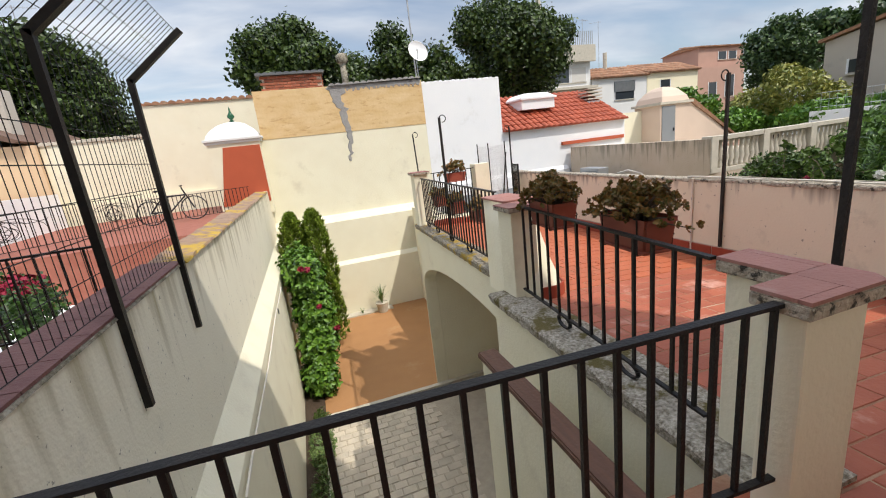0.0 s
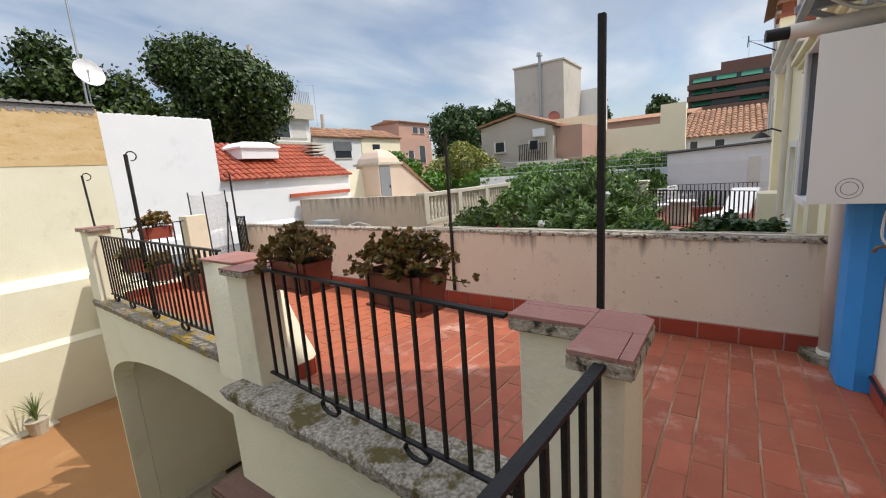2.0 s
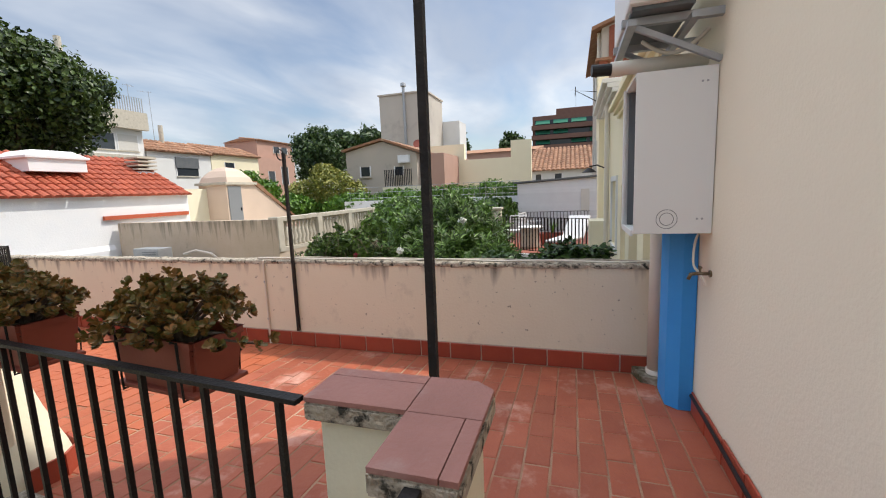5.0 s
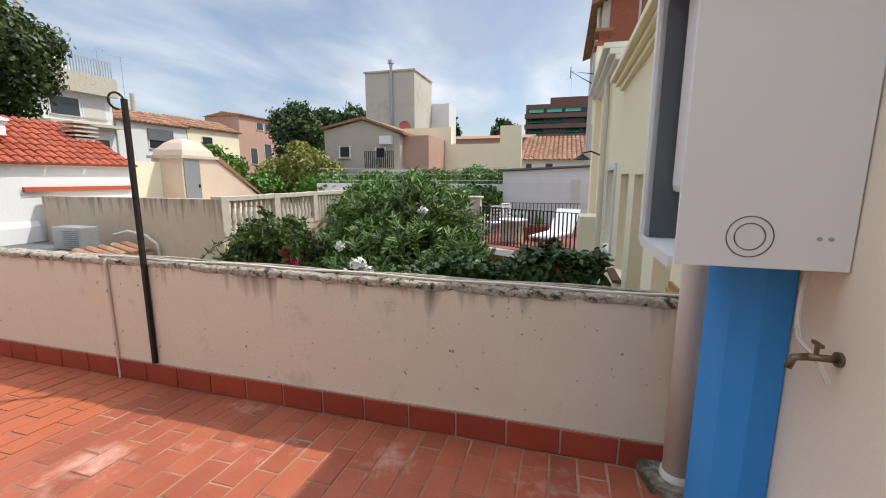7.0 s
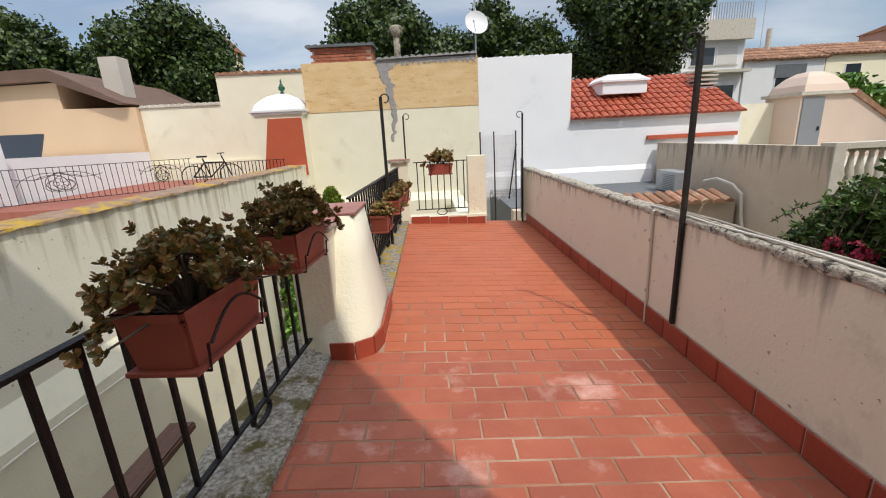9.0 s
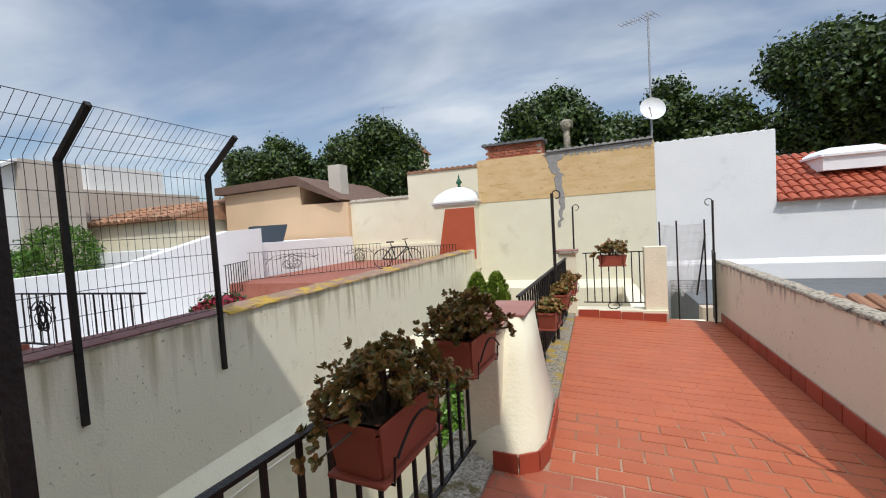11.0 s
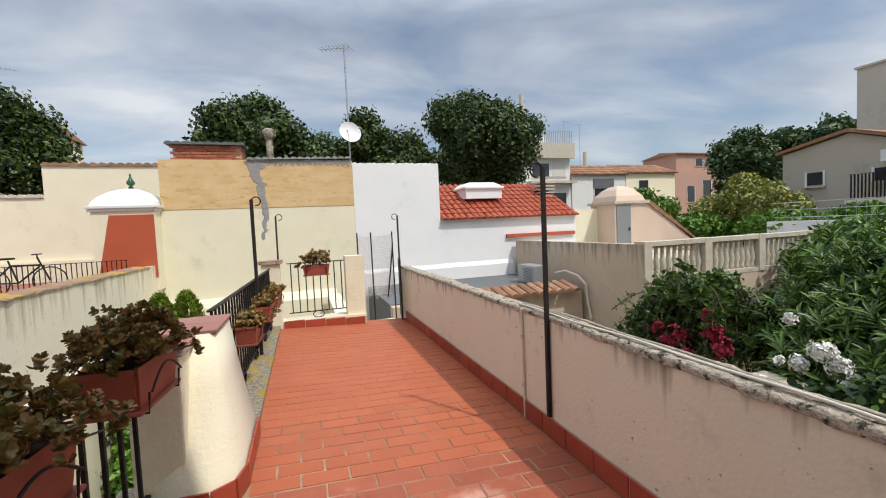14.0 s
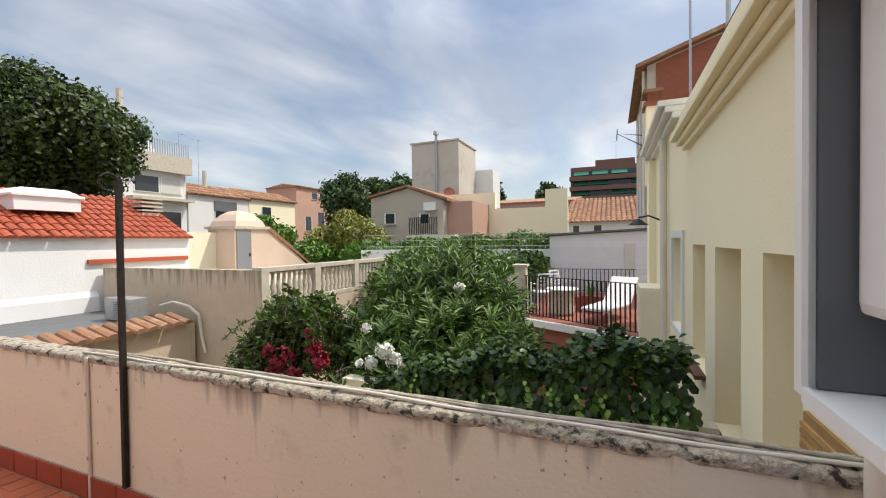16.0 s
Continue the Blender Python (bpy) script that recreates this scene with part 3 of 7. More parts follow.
def rough_ledge(name, quad, z0, z1, mat, label, n=40):
    """A slab over the plan quad (outer a, outer b, inner b, inner a) with a worn outer edge."""
    bm = bmesh.new()
    oa, ob, ib, ia = [Vector((*q, 0)) for q in quad]
    r = np.random.default_rng(len(label))
    prev = None
    for i in range(n + 1):
        f = i / n
        o, inn = oa.lerp(ob, f), ia.lerp(ib, f)
        j = r.normal(0, 0.006, 3)
        d = (inn - o).normalized()
        row = [bm.verts.new(v) for v in (o + d * (0.01 + j[0]) + Vector((0, 0, z0)), o + d * j[1] + Vector((0, 0, z1 - 0.018)), o + d * (0.02 + j[2]) + Vector((0, 0, z1 + j[0] * 0.5)),
                                         o.lerp(inn, 0.5) + Vector((0, 0, z1 + j[1] * 0.4)), inn + Vector((0, 0, z1 - 0.005)), inn + Vector((0, 0, z0)))]
        if prev:
            for k in range(5):
                bm.faces.new((prev[k], row[k], row[k + 1], prev[k + 1]))
        else:
            bm.faces.new(row[::-1])
        prev = row
    bm.faces.new(prev)
    bmesh.ops.recalc_face_normals(bm, faces=bm.faces[:])
    return structure(name, bm, mat, label, "ledge")


rough_ledge("ledge_1", [(1.315, 0.98), (1.385, 3.66), (1.76, 3.66), (1.745, 0.98)], -0.045, 0.035, LEDGE, "pitted grey concrete ledge with moss")
rough_ledge("ledge_2", [(1.665, 3.66), (1.80, 8.03), (2.062, 8.03), (2.062, 3.66)], -0.045, 0.04, LICHEN, "concrete ledge spotted with yellow lichen", 60)

arch = bmesh.new()
AY, AH, SP, RISE = 5.2, 2.80, -1.2, 0.70
pts = [(8.05, COURT), (8.05, -0.045), (2.0, -0.045), (2.0, COURT), (AY - AH, COURT)]
pts += [(AY - AH * math.cos(t), SP + RISE * math.sin(t)) for t in (math.pi * i / 24 for i in range(25))] + [(AY + AH, COURT)]
extrude_poly(arch, pts, "x", 0.0, 0.25)
for v in arch.verts:
    v.co.x += 1.70 + 0.031 * (v.co.y - 3.66)
structure("wall_court_arch", arch, CREAM, "cream plastered wall with a wide basket arch")
room = bmesh.new()
box(room, 2.09, 4.10, 8.003, 8.05, COURT, -0.345)
box(room, 1.81, 4.10, 0.98, 1.2, COURT, -0.345)
structure("wall_under_terrace", room, CREAM, "cream plastered wall of the vault under the terrace")
# stub wall with its brown coping beside the court stair
structure("wall_stair", B(0.935, 1.055, 1.21, 2.85, COURT, -0.16), CREAM, "cream plastered stair wall below the landing")
st = bmesh.new()
bar(st, (0.995, 1.21, -0.13), (0.995, 2.90, -0.13), 0.15, 0.05)
bmesh.ops.bevel(st, geom=st.edges[:], offset=0.01, segments=2, affect="EDGES")
structure("stair_coping", st, WOOD, "dark brown timber coping on the stair wall", "coping")

# court: west wall, north wall, paving
structure("wall_west", B(WEST - 0.26, WEST, 1.30, NORTH, COURT, 0.79), CREAM_W, "cream plastered boundary wall streaked by run-off")
wbm = bmesh.new()
extrude_poly(wbm, [(WEST - 0.01, COURT), (WEST + 0.22, COURT), (WEST + 0.18, -0.86), (WEST - 0.01, -0.60)], "y", 1.02, NORTH - 0.5)
structure("wall_west_foot", wbm, CREAM, "thicker cream plastered foot of the boundary wall")
structure("wall_landing", B(-2.549, WEST + 0.004, HOUSE_Y, 1.12, COURT, 0.64), GREY_FACADE, "low cream plastered wall at the end of the landing")
structure("landing_pier", B(WEST - 0.26, WEST + 0.03, 1.12, 1.30, COURT, 0.90), CREAM, "cream plastered pier at the end of the landing wall", "pier")
structure("landing_pier_cap", B(WEST - 0.28, WEST + 0.05, 1.09, 1.32, 0.90, 0.935, 0.006), CONCRETE, "grey cement cap on the pier", "coping")
cap = bmesh.new()
extrude_poly(cap, [(WEST - 0.30, 0.78), (WEST + 0.03, 0.78), (WEST + 0.015, 0.80), (WEST - 0.26, 0.835)], "y", 4.02, NORTH - 0.9)
bmesh.ops.subdivide_edges(cap, edges=[e for e in cap.edges if abs(e.verts[0].co.y - e.verts[1].co.y) > 1], cuts=90)
for v in cap.verts:
    v.co += Vector((rng.normal(0, 0.006), 0, rng.normal(0, 0.006)))
structure("wall_cap", cap, LICHEN_CAP, "terracotta wall cap spotted with orange lichen", "coping")
cap_row = structure("wall_cap_near", extrude_poly(bmesh.new(), [(WEST - 0.28, 0.78), (WEST + 0.012, 0.78), (WEST + 0.006, 0.795), (WEST - 0.26, 0.815)], "y", 1.62, 4.0), CONCRETE, "grey cement bed under dark maroon cap tiles", "coping")
for i in range(9):
    y0 = 1.625 + 0.264 * i
    part("cap_tile", extrude_poly(bmesh.new(), [(WEST - 0.29, 0.818), (WEST + 0.004, 0.798), (WEST + 0.004, 0.812), (WEST - 0.29, 0.834)], "y", y0, y0 + 0.258), TILE_DARK, cap_row)

structure("wall_north", B(WEST, 4.03, NORTH + 0.012, NORTH + 0.35, COURT, 2.24), CREAM, "pale yellow plastered house end wall")
structure("wall_north_upper", B(-1.07, 4.03, NORTH, NORTH + 0.35, 2.243, 3.60), OCHRE, "bare ochre render on the upper house wall", "wall")
nb2 = bmesh.new()
extrude_poly(nb2, [(NORTH + 0.01, COURT), (13.28, COURT), (13.30, -1.85), (13.46, -1.74), (13.48, -0.46), (13.70, -0.28), (NORTH + 0.01, -0.26)], "x", WEST, 3.35)
structure("wall_north_foot", nb2, CREAM, "stepped thicker foot of the yellow wall with sloping ledges")
structure("wall_court_end", B(3.05, 3.40, 8.05, 13.3, COURT, -0.35), CREAM, "cream plastered wall at the end of the court")

structure("wall_white", B(4.034, 6.80, NORTH + 0.01, NORTH + 0.38, COURT, 3.52), WHITE, "tall white lime-painted end wall")
lump = bmesh.new()
for i in range(50):
    x = 4.06 + 2.72 * i / 49
    bmesh.ops.create_icosphere(lump, subdivisions=1, radius=0.075 + 0.02 * math.sin(i * 2.3), matrix=Matrix.Translation((x, NORTH + 0.19, 3.515 + 0.014 * math.sin(i * 1.7))) @ Matrix.Diagonal((1, 2.4, 0.55, 1)))
structure("wall_white_cap", lump, WHITE, "uneven white plastered top of the wall", "coping", True)
structure("wall_white_low", B(6.803, 12.1, NORTH + 0.03, NORTH + 0.35, COURT, 1.68), WHITE, "lower white-painted house wall under the red roof")
foot = bmesh.new()
extrude_poly(foot, [(NORTH + 0.02, COURT), (NORTH - 0.10, COURT), (NORTH - 0.09, 0.10), (NORTH + 0.02, 0.24)], "x", 4.04, 9.4)
structure("wall_white_foot", foot, WHITE, "thicker white-painted foot of the wall")

# mortar run and ragged edge on the bare render, and the old tile edge on top
patch = bmesh.new()
r2 = np.random.default_rng(3)
zs = np.linspace(3.62, 1.35, 30)
left = [1.22 + 0.22 * math.sin((3.6 - z) * 1.1) + r2.normal(0, 0.03) - 0.16 * max(0, (z - 2.0) / 1.6) for z in zs]
prev = None
for z, xl in zip(zs, left):
    w = (0.46 if z > 3.35 else 0.24 * max(0.10, (z - 1.3) / 2.0) + r2.uniform(0, 0.05))
    row = [patch.verts.new((xl, NORTH - 0.014, z)), patch.verts.new((xl + w, NORTH - 0.014, z)), patch.verts.new((xl + w + 0.02, NORTH + 0.013, z)), patch.verts.new((xl - 0.02, NORTH + 0.013, z))]
    if prev:
        for k in range(4):
            patch.faces.new((prev[k], row[k], row[(k + 1) % 4], prev[(k + 1) % 4]))
    prev = row
structure("mortar_patch", patch, MORTAR, "grey mortar run smeared down the wall", "patch")
rag = bmesh.new()
for i in range(60):
    x = 1.25 + 2.7 * i / 59
    h = 0.07 + 0.10 * abs(math.sin(i * 0.9)) * r2.uniform(0.4, 1.2)
    box(rag, x, x + 0.047, NORTH - 0.012, NORTH + 0.1, 3.60 - h, 3.615)
structure("mortar_edge", rag, MORTAR, "ragged grey mortar along the wall top", "patch")

# paving of the court
structure("court_paving", B(-0.55, 3.05, 8.0, 13.28, COURT - 0.1, COURT + 0.03), BROWN_FLOOR, "ochre brown terrace paving in the sunken court", "floor")
structure("court_step", B(-0.55, 3.05, 7.9, 7.996, COURT - 0.1, COURT + 0.04), STONE, "thin pale stone edge of the court paving", "step")
court = structure("court_bed", B(WEST, 4.1, 1.0, 7.896, COURT - 0.1, COURT - 0.012), COURT_BED, "sandy joints between grey court pavers", "floor")
structure("planting_border", B(WEST + 0.2, -0.554, 1.0, 13.2, COURT - 0.1, COURT + 0.05), SOIL, "dark planted soil strip along the boundary wall", "soil")
structure("border_kerb", B(-0.62, -0.556, 1.0, 7.896, COURT - 0.1, COURT + 0.07), STONE, "pale stone kerb of the planted strip", "kerb")


# ---- ironwork ----
def railing(name, p0, p1, bottom, top, count, label, group="terrace railings", rings=(), mat=IRON, w=0.017, base=None):
    """A bar railing from p0 to p1 (plan), with rings under its bottom rail down to base."""
    a, b = Vector((*p0, 0)), Vector((*p1, 0))
    d = (b - a).normalized()
    t = thing(name, label, "railing", group)
    part("top_rail", bar(bmesh.new(), a + Vector((0, 0, top)), b + Vector((0, 0, top)), 0.034, 0.014), mat, t)
    part("bottom_rail", bar(bmesh.new(), a + Vector((0, 0, bottom)), b + Vector((0, 0, bottom)), 0.026, 0.014), mat, t)
    proto = bar(bmesh.new(), (0, 0, bottom), (0, 0, top), w, w)
    first = part("baluster", proto, mat, t)
    for i in range(count):
        c = a.lerp(b, (i + 0.5) / count)
        ob = first if i == 0 else new("baluster", first.data)
        ob.parent = t
        ob.matrix_basis = Matrix.Translation(c) @ Matrix.Rotation(math.atan2(d.y, d.x), 4, "Z")
    for f in rings:
        c = a.lerp(b, f)
        r = (bottom - base) / 2
        wide = max(r, 0.085)
        part("foot_ring", ring(bmesh.new(), (c.x, c.y, base + r), wide, 0.012, d, depth=0.024, squash=r / wide), mat, t)
    return t


railing("landing_railing", (WEST + 0.03, 1.145), (1.285, 1.0), floor_z(0) + 0.10, 0.868, 21, "black painted iron bar railing along the landing")
RAIL_A = ((1.455, 1.40), (1.622, 3.37))
RAIL_B = ((1.80, 4.21), (1.95, 7.70))
railing("terrace_railing", *RAIL_A, 0.125, 0.89, 14, "black iron bar railing with ring feet on the concrete ledge", rings=(0.275, 0.645), base=0.036)
railing("terrace_railing", *RAIL_B, 0.125, 0.93, 30, "black iron bar railing with ring feet on the lichened ledge", rings=(0.06, 0.3, 0.53, 0.76, 0.94), base=0.04)
railing("end_railing", (2.20, 7.86), (3.09, 7.86), 0.19, 0.985, 8, "short black iron railing on the end ledge", rings=(0.5,), base=0.085)


# ---- pillars ----
def capped_pillar(name, x0, x1, y0, y1, top, label, tiles, over=0.035):
    t = thing(name, label, "pillar", "terrace pillars")
    part("shaft", B(x0, x1, y0, y1, -0.1, top - 0.05, 0.012), CREAM, t, "cream plaster, cracked")
    part("cap_slab", B(x0 - over, x1 + over, y0 - over, y1 + over, top - 0.05, top - 0.012, 0.008), COPING, t, "pale chipped mortar cap")
    n = tiles
    for i in range(n):
        ya = y0 - over + (y1 - y0 + 2 * over) * i / n
        yb = y0 - over + (y1 - y0 + 2 * over) * (i + 1) / n
        part("cap_tile", B(x0 - over, x1 + over, ya + 0.002, yb - 0.002, top - 0.012, top, 0.003), CAP_TILE, t, "dull red clay tile")
    return t


def corner_pillar():
    """The angled pillar at the corner of the two railings, under one cap of dull red tiles."""
    t = thing("terrace_pillar", "angled cream plastered corner pillar with a dull red tile cap", "pillar", "terrace pillars")
    part("shaft", B(1.28, 1.575, 0.94, 1.072, -0.1, 0.834, 0.012), CREAM, t, "cream plaster, cracked")
    part("shaft", B(1.485, 1.615, 1.074, 1.365, -0.1, 0.834, 0.012), CREAM, t, "cream plaster, cracked")
    slab = extrude_poly(bmesh.new(), [(1.245, 0.912), (1.605, 0.912), (1.645, 0.965), (1.645, 1.392), (1.455, 1.392), (1.455, 1.102), (1.245, 1.102)], "z", 0.835, 0.885)
    bmesh.ops.bevel(slab, geom=slab.edges[:], offset=0.006, segments=2, affect="EDGES")
    part("cap_slab", slab, COPING, t, "pale chipped mortar cap")
    for pts in ([(1.248, 0.955), (1.453, 0.955), (1.453, 1.099), (1.248, 1.099)], [(1.248, 0.915), (1.453, 0.915), (1.453, 0.952), (1.248, 0.952)],
                [(1.456, 0.915), (1.603, 0.915), (1.642, 0.965), (1.642, 1.099), (1.456, 1.099)], [(1.458, 1.102), (1.595, 1.102), (1.595, 1.389), (1.458, 1.389)],
                [(1.598, 1.102), (1.642, 1.102), (1.642, 1.389), (1.598, 1.389)]):
        part("cap_tile", extrude_poly(bmesh.new(), pts, "z", 0.886, 0.899), CAP_TILE, t, "dull red clay tile")
    return t


corner_pillar()
capped_pillar("terrace_pillar", 1.55, 1.80, 3.40, 3.66, 0.885, "cream plastered pillar with a dull red tile cap beside the ledge", 1, 0.03)


def flared_pillar():
    """The thick pillar whose foot spreads over the ledge."""
    t = thing("terrace_pillar", "stout flared cream plastered pillar with flaking paint", "pillar", "terrace pillars")
    foot = [(1.64, 3.36), (1.76, 3.31), (1.92, 3.30), (2.03, 3.37), (2.07, 3.52), (2.07, 4.19), (1.64, 4.19)]
    top = [(1.64, 3.66), (1.76, 3.66), (1.84, 3.66), (1.90, 3.66), (1.93, 3.70), (1.93, 4.17), (1.64, 4.17)]
    bm = bmesh.new()
    prev = None
    for f, z in ((0.0, -0.1), (0.0, 0.02), (0.12, 0.14), (0.42, 0.34), (0.72, 0.60), (1.0, 0.885)):
        row = [bm.verts.new((a[0] + (b[0] - a[0]) * f, a[1] + (b[1] - a[1]) * f, z)) for a, b in zip(foot, top)]
        if prev:
            for k in range(7):
                bm.faces.new((prev[k], prev[(k + 1) % 7], row[(k + 1) % 7], row[k]))
        prev = row
    bm.faces.new(prev)
    bmesh.ops.recalc_face_normals(bm, faces=bm.faces[:])
    part("shaft", bm, CREAM, t, "flaking cream plaster", True)
    part("cap_tile", B(1.615, 1.945, 3.662, 3.925, 0.886, 0.905, 0.004), CAP_TILE, t, "dull red clay tile")
    part("cap_tile", B(1.615, 1.945, 3.93, 4.19, 0.886, 0.905, 0.004), CAP_TILE, t, "dull red clay tile")
    # red tiles round its foot
    for (x0, y0), (x1, y1) in zip(foot[1:5], foot[2:6]):
        d = Vector((x1 - x0, y1 - y0, 0))
        n = Vector((d.y, -d.x, 0)).normalized()
        bm = bmesh.new()
        p0, p1 = Vector((x0, y0, 0)), Vector((x1, y1, 0))
        k = max(1, round(d.length / 0.28))
        for i in range(k):
            q0, q1 = p0.lerp(p1, i / k + 0.012), p0.lerp(p1, (i + 1) / k - 0.012)
            vs = [bm.verts.new(v + Vector((0, 0, z))) for z in (-0.02, 0.115) for v in (q0 + n * 0.002, q0 + n * 0.016, q1 + n * 0.016, q1 + n * 0.002)]
            for q in ((3, 2, 1, 0), (4, 5, 6, 7), (0, 1, 5, 4), (1, 2, 6, 5), (2, 3, 7, 6), (3, 0, 4, 7)):
                bm.faces.new([vs[j] for j in q])
        part("skirting_tile", bm, SKIRT, t, "red skirting tile")
    return t


flared_pillar()
capped_pillar("terrace_pillar", 1.83, 2.10, 7.74, 8.0, 1.05, "slender cream plastered end pillar", 1, 0.04)

# end ledge with its plinth and panel
structure("end_plinth", B(2.10, 3.40, 7.74, 8.05, -0.12, 0.085), CREAM, "cream plastered plinth across the terrace end", "plinth")
structure("end_panel", B(3.10, 3.40, 7.79, 8.05, 0.085, 1.05), CREAM, "short cream plastered wall beside the gate")


def hook_pole(p, bottom, top, r, lean=(0, 0), label="dark iron clothes-line pole with a curled hook", hook=0.05, square=False, hook_dir=(-1, 0, 0)):
    t = thing("line_pole", label, "pole", "clothes-line poles")
    a, b = Vector((*p, bottom)), Vector((p[0] + lean[0], p[1] + lean[1], top))
    bm = bmesh.new()
    bar(bm, a, b, 2 * r, 2 * r) if square else rod(bm, a, b, r, 12)
    part("pole", bm, RUSTY, t)
    if hook:
        bm = bmesh.new()
        d = Vector(hook_dir)
        c = b + d * hook - Vector((0, 0, 0.02))
        tube(bm, [c + (-d * math.cos(s) + Vector((0, 0, 1)) * math.sin(s)) * hook for s in np.linspace(0, 4.9, 14)], 0.007)
        part("hook", bm, RUSTY, t)
    return t


hook_pole((1.742, 1.132), 0.0, 1.945, 0.0125, (0.004, -0.01), hook=0, square=True, label="thick square dark iron pole beside the pillar cap")
hook_pole((4.095, 3.43), 0.045, 1.85, 0.0135, (0.0, -0.01), square=True, label="square dark iron pole fixed to the parapet")
hook_pole((1.925, 6.17), 0.04, 1.88, 0.02, hook_dir=(1, 0, 0), label="dark iron hooked pole on the lichened ledge")
hook_pole((2.06, 8.10), -0.05, 1.76, 0.014, (0.0, 0.2), hook_dir=(1, 0, 0), label="thin dark iron hooked pole at the terrace end")
hook_pole((4.09, 8.15), -0.12, 1.70, 0.016, label="thin dark iron hooked pole beside the gate")

# ---- boiler cupboard, pipes and tap on the house wall ----
W0 = HOUSE_Y + 0.004
t = thing("boiler_cabinet", "white enamelled boiler cabinet hung on the house wall", "boiler")
part("side_panel", B(3.275, 3.29, W0, 0.375, 1.115, 2.03, 0.003), ENAMEL, t, "white enamelled sheet")
part("front_flange", B(3.735, 3.775, 0.376, 0.388, 1.115, 2.03), ENAMEL, t)
part("bottom_flange", B(3.291, 3.734, 0.376, 0.388, 1.10, 1.135), ENAMEL, t)
part("far_side_panel", B(3.76, 3.775, W0, 0.375, 1.115, 2.03, 0.003), ENAMEL, t)
part("top_panel", B(3.291, 3.759, W0, 0.375, 2.018, 2.03), ENAMEL, t)
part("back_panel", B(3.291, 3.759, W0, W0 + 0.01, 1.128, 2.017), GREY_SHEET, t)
part("bottom_panel", B(3.291, 3.759, W0, 0.37, 1.115, 1.127), ENAMEL, t)
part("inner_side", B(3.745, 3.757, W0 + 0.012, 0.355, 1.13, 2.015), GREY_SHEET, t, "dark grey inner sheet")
part("boiler_body", B(3.33, 3.735, W0 + 0.012, 0.30, 1.30, 2.0, 0.03), ENAMEL, t, "rounded white boiler casing")
kn = bmesh.new()
for rad in (0.036, 0.055):
    ring(kn, (3.2745, 0.20, 1.20), rad, 0.003, (0, 1, 0), 30, depth=0.002)
part("knockout_ring", kn, GREY_SHEET, t, "stamped grey circles")
for yy, zz in ((0.02, 1.20), (0.045, 1.20), (0.02, 1.95), (0.045, 1.95)):
    part("screw", rod(bmesh.new(), (3.272, yy, zz), (3.276, yy, zz), 0.006, 8), STEEL, t, "dull steel screw")

t = thing("drain_pipe", "thin off-white pipe fixed down the parapet", "pipe")
part("pipe", rod(bmesh.new(), (PARA - 0.012, 3.80, 0.775), (PARA - 0.012, 3.80, floor_z(PARA)), 0.011), PVC, t)
for zz in (0.15, 0.55):
    part("clip", ring(bmesh.new(), (PARA - 0.012, 3.80, zz), 0.0145, 0.004, (1, 0, 0), 16, depth=0.012), STEEL, t, "thin metal clip")

t = thing("flue_pipe", "white flue pipe with a black end above the boiler", "pipe")
part("flue", rod(bmesh.new(), (3.52, -0.03, 2.12), (3.42, 0.50, 2.10), 0.043, 16), PVC, t, smooth=True)
part("flue_end", rod(bmesh.new(), (3.42, 0.50, 2.10), (3.405, 0.61, 2.10), 0.035, 16), BLACK_PLASTIC, t, "black ribbed end")

t = thing("air_conditioner", "dusty white air conditioner on rusty brackets high on the wall", "air conditioner")
part("casing", B(3.12, 3.92, 0.10, 0.44, 2.34, 2.95, 0.02), ENAMEL, t)
part("base_tray", B(3.16, 3.88, 0.12, 0.42, 2.318, 2.339), GREY_SHEET, t)
for x in (3.26, 3.74):
    part("bracket", bar(bar(bmesh.new(), (x, HOUSE_Y, 2.29), (x, 0.46, 2.29), 0.04, 0.04), (x, HOUSE_Y, 2.05), (x, 0.40, 2.27), 0.03, 0.03), STEEL, t, "dull galvanised bracket")
part("cross_bar", bar(bar(bmesh.new(), (3.14, 0.42, 2.255), (3.9, 0.42, 2.255), 0.045, 0.03), (3.14, 0.12, 2.255), (3.9, 0.12, 2.255), 0.04, 0.03), STEEL, t)
part("drain_hose", tube(bmesh.new(), [(3.5 - 0.10 * f, 0.32 - 0.33 * f, 2.26 - 0.10 * math.sin(f * 3.1)) for f in np.linspace(0, 1, 12)], 0.012), PVC, t)

t = thing("downpipe", "thick off-white plastic downpipe in the corner", "pipe")
part("pipe", rod(bmesh.new(), (4.00, 0.10, -0.11), (4.00, 0.10, 1.85), 0.062, 20), PVC, t, smooth=True)
part("collar", rod(bmesh.new(), (4.00, 0.10, -0.10), (4.00, 0.10, -0.02), 0.07, 20), PVC, t, smooth=True)
structure("cement_foot", extrude_poly(bmesh.new(), [(3.86, 0.04), (4.112, 0.04), (4.112, 0.26), (3.92, 0.22)], "z", -0.2, -0.055), CONCRETE, "rough dark cement foot in the corner", "cement")

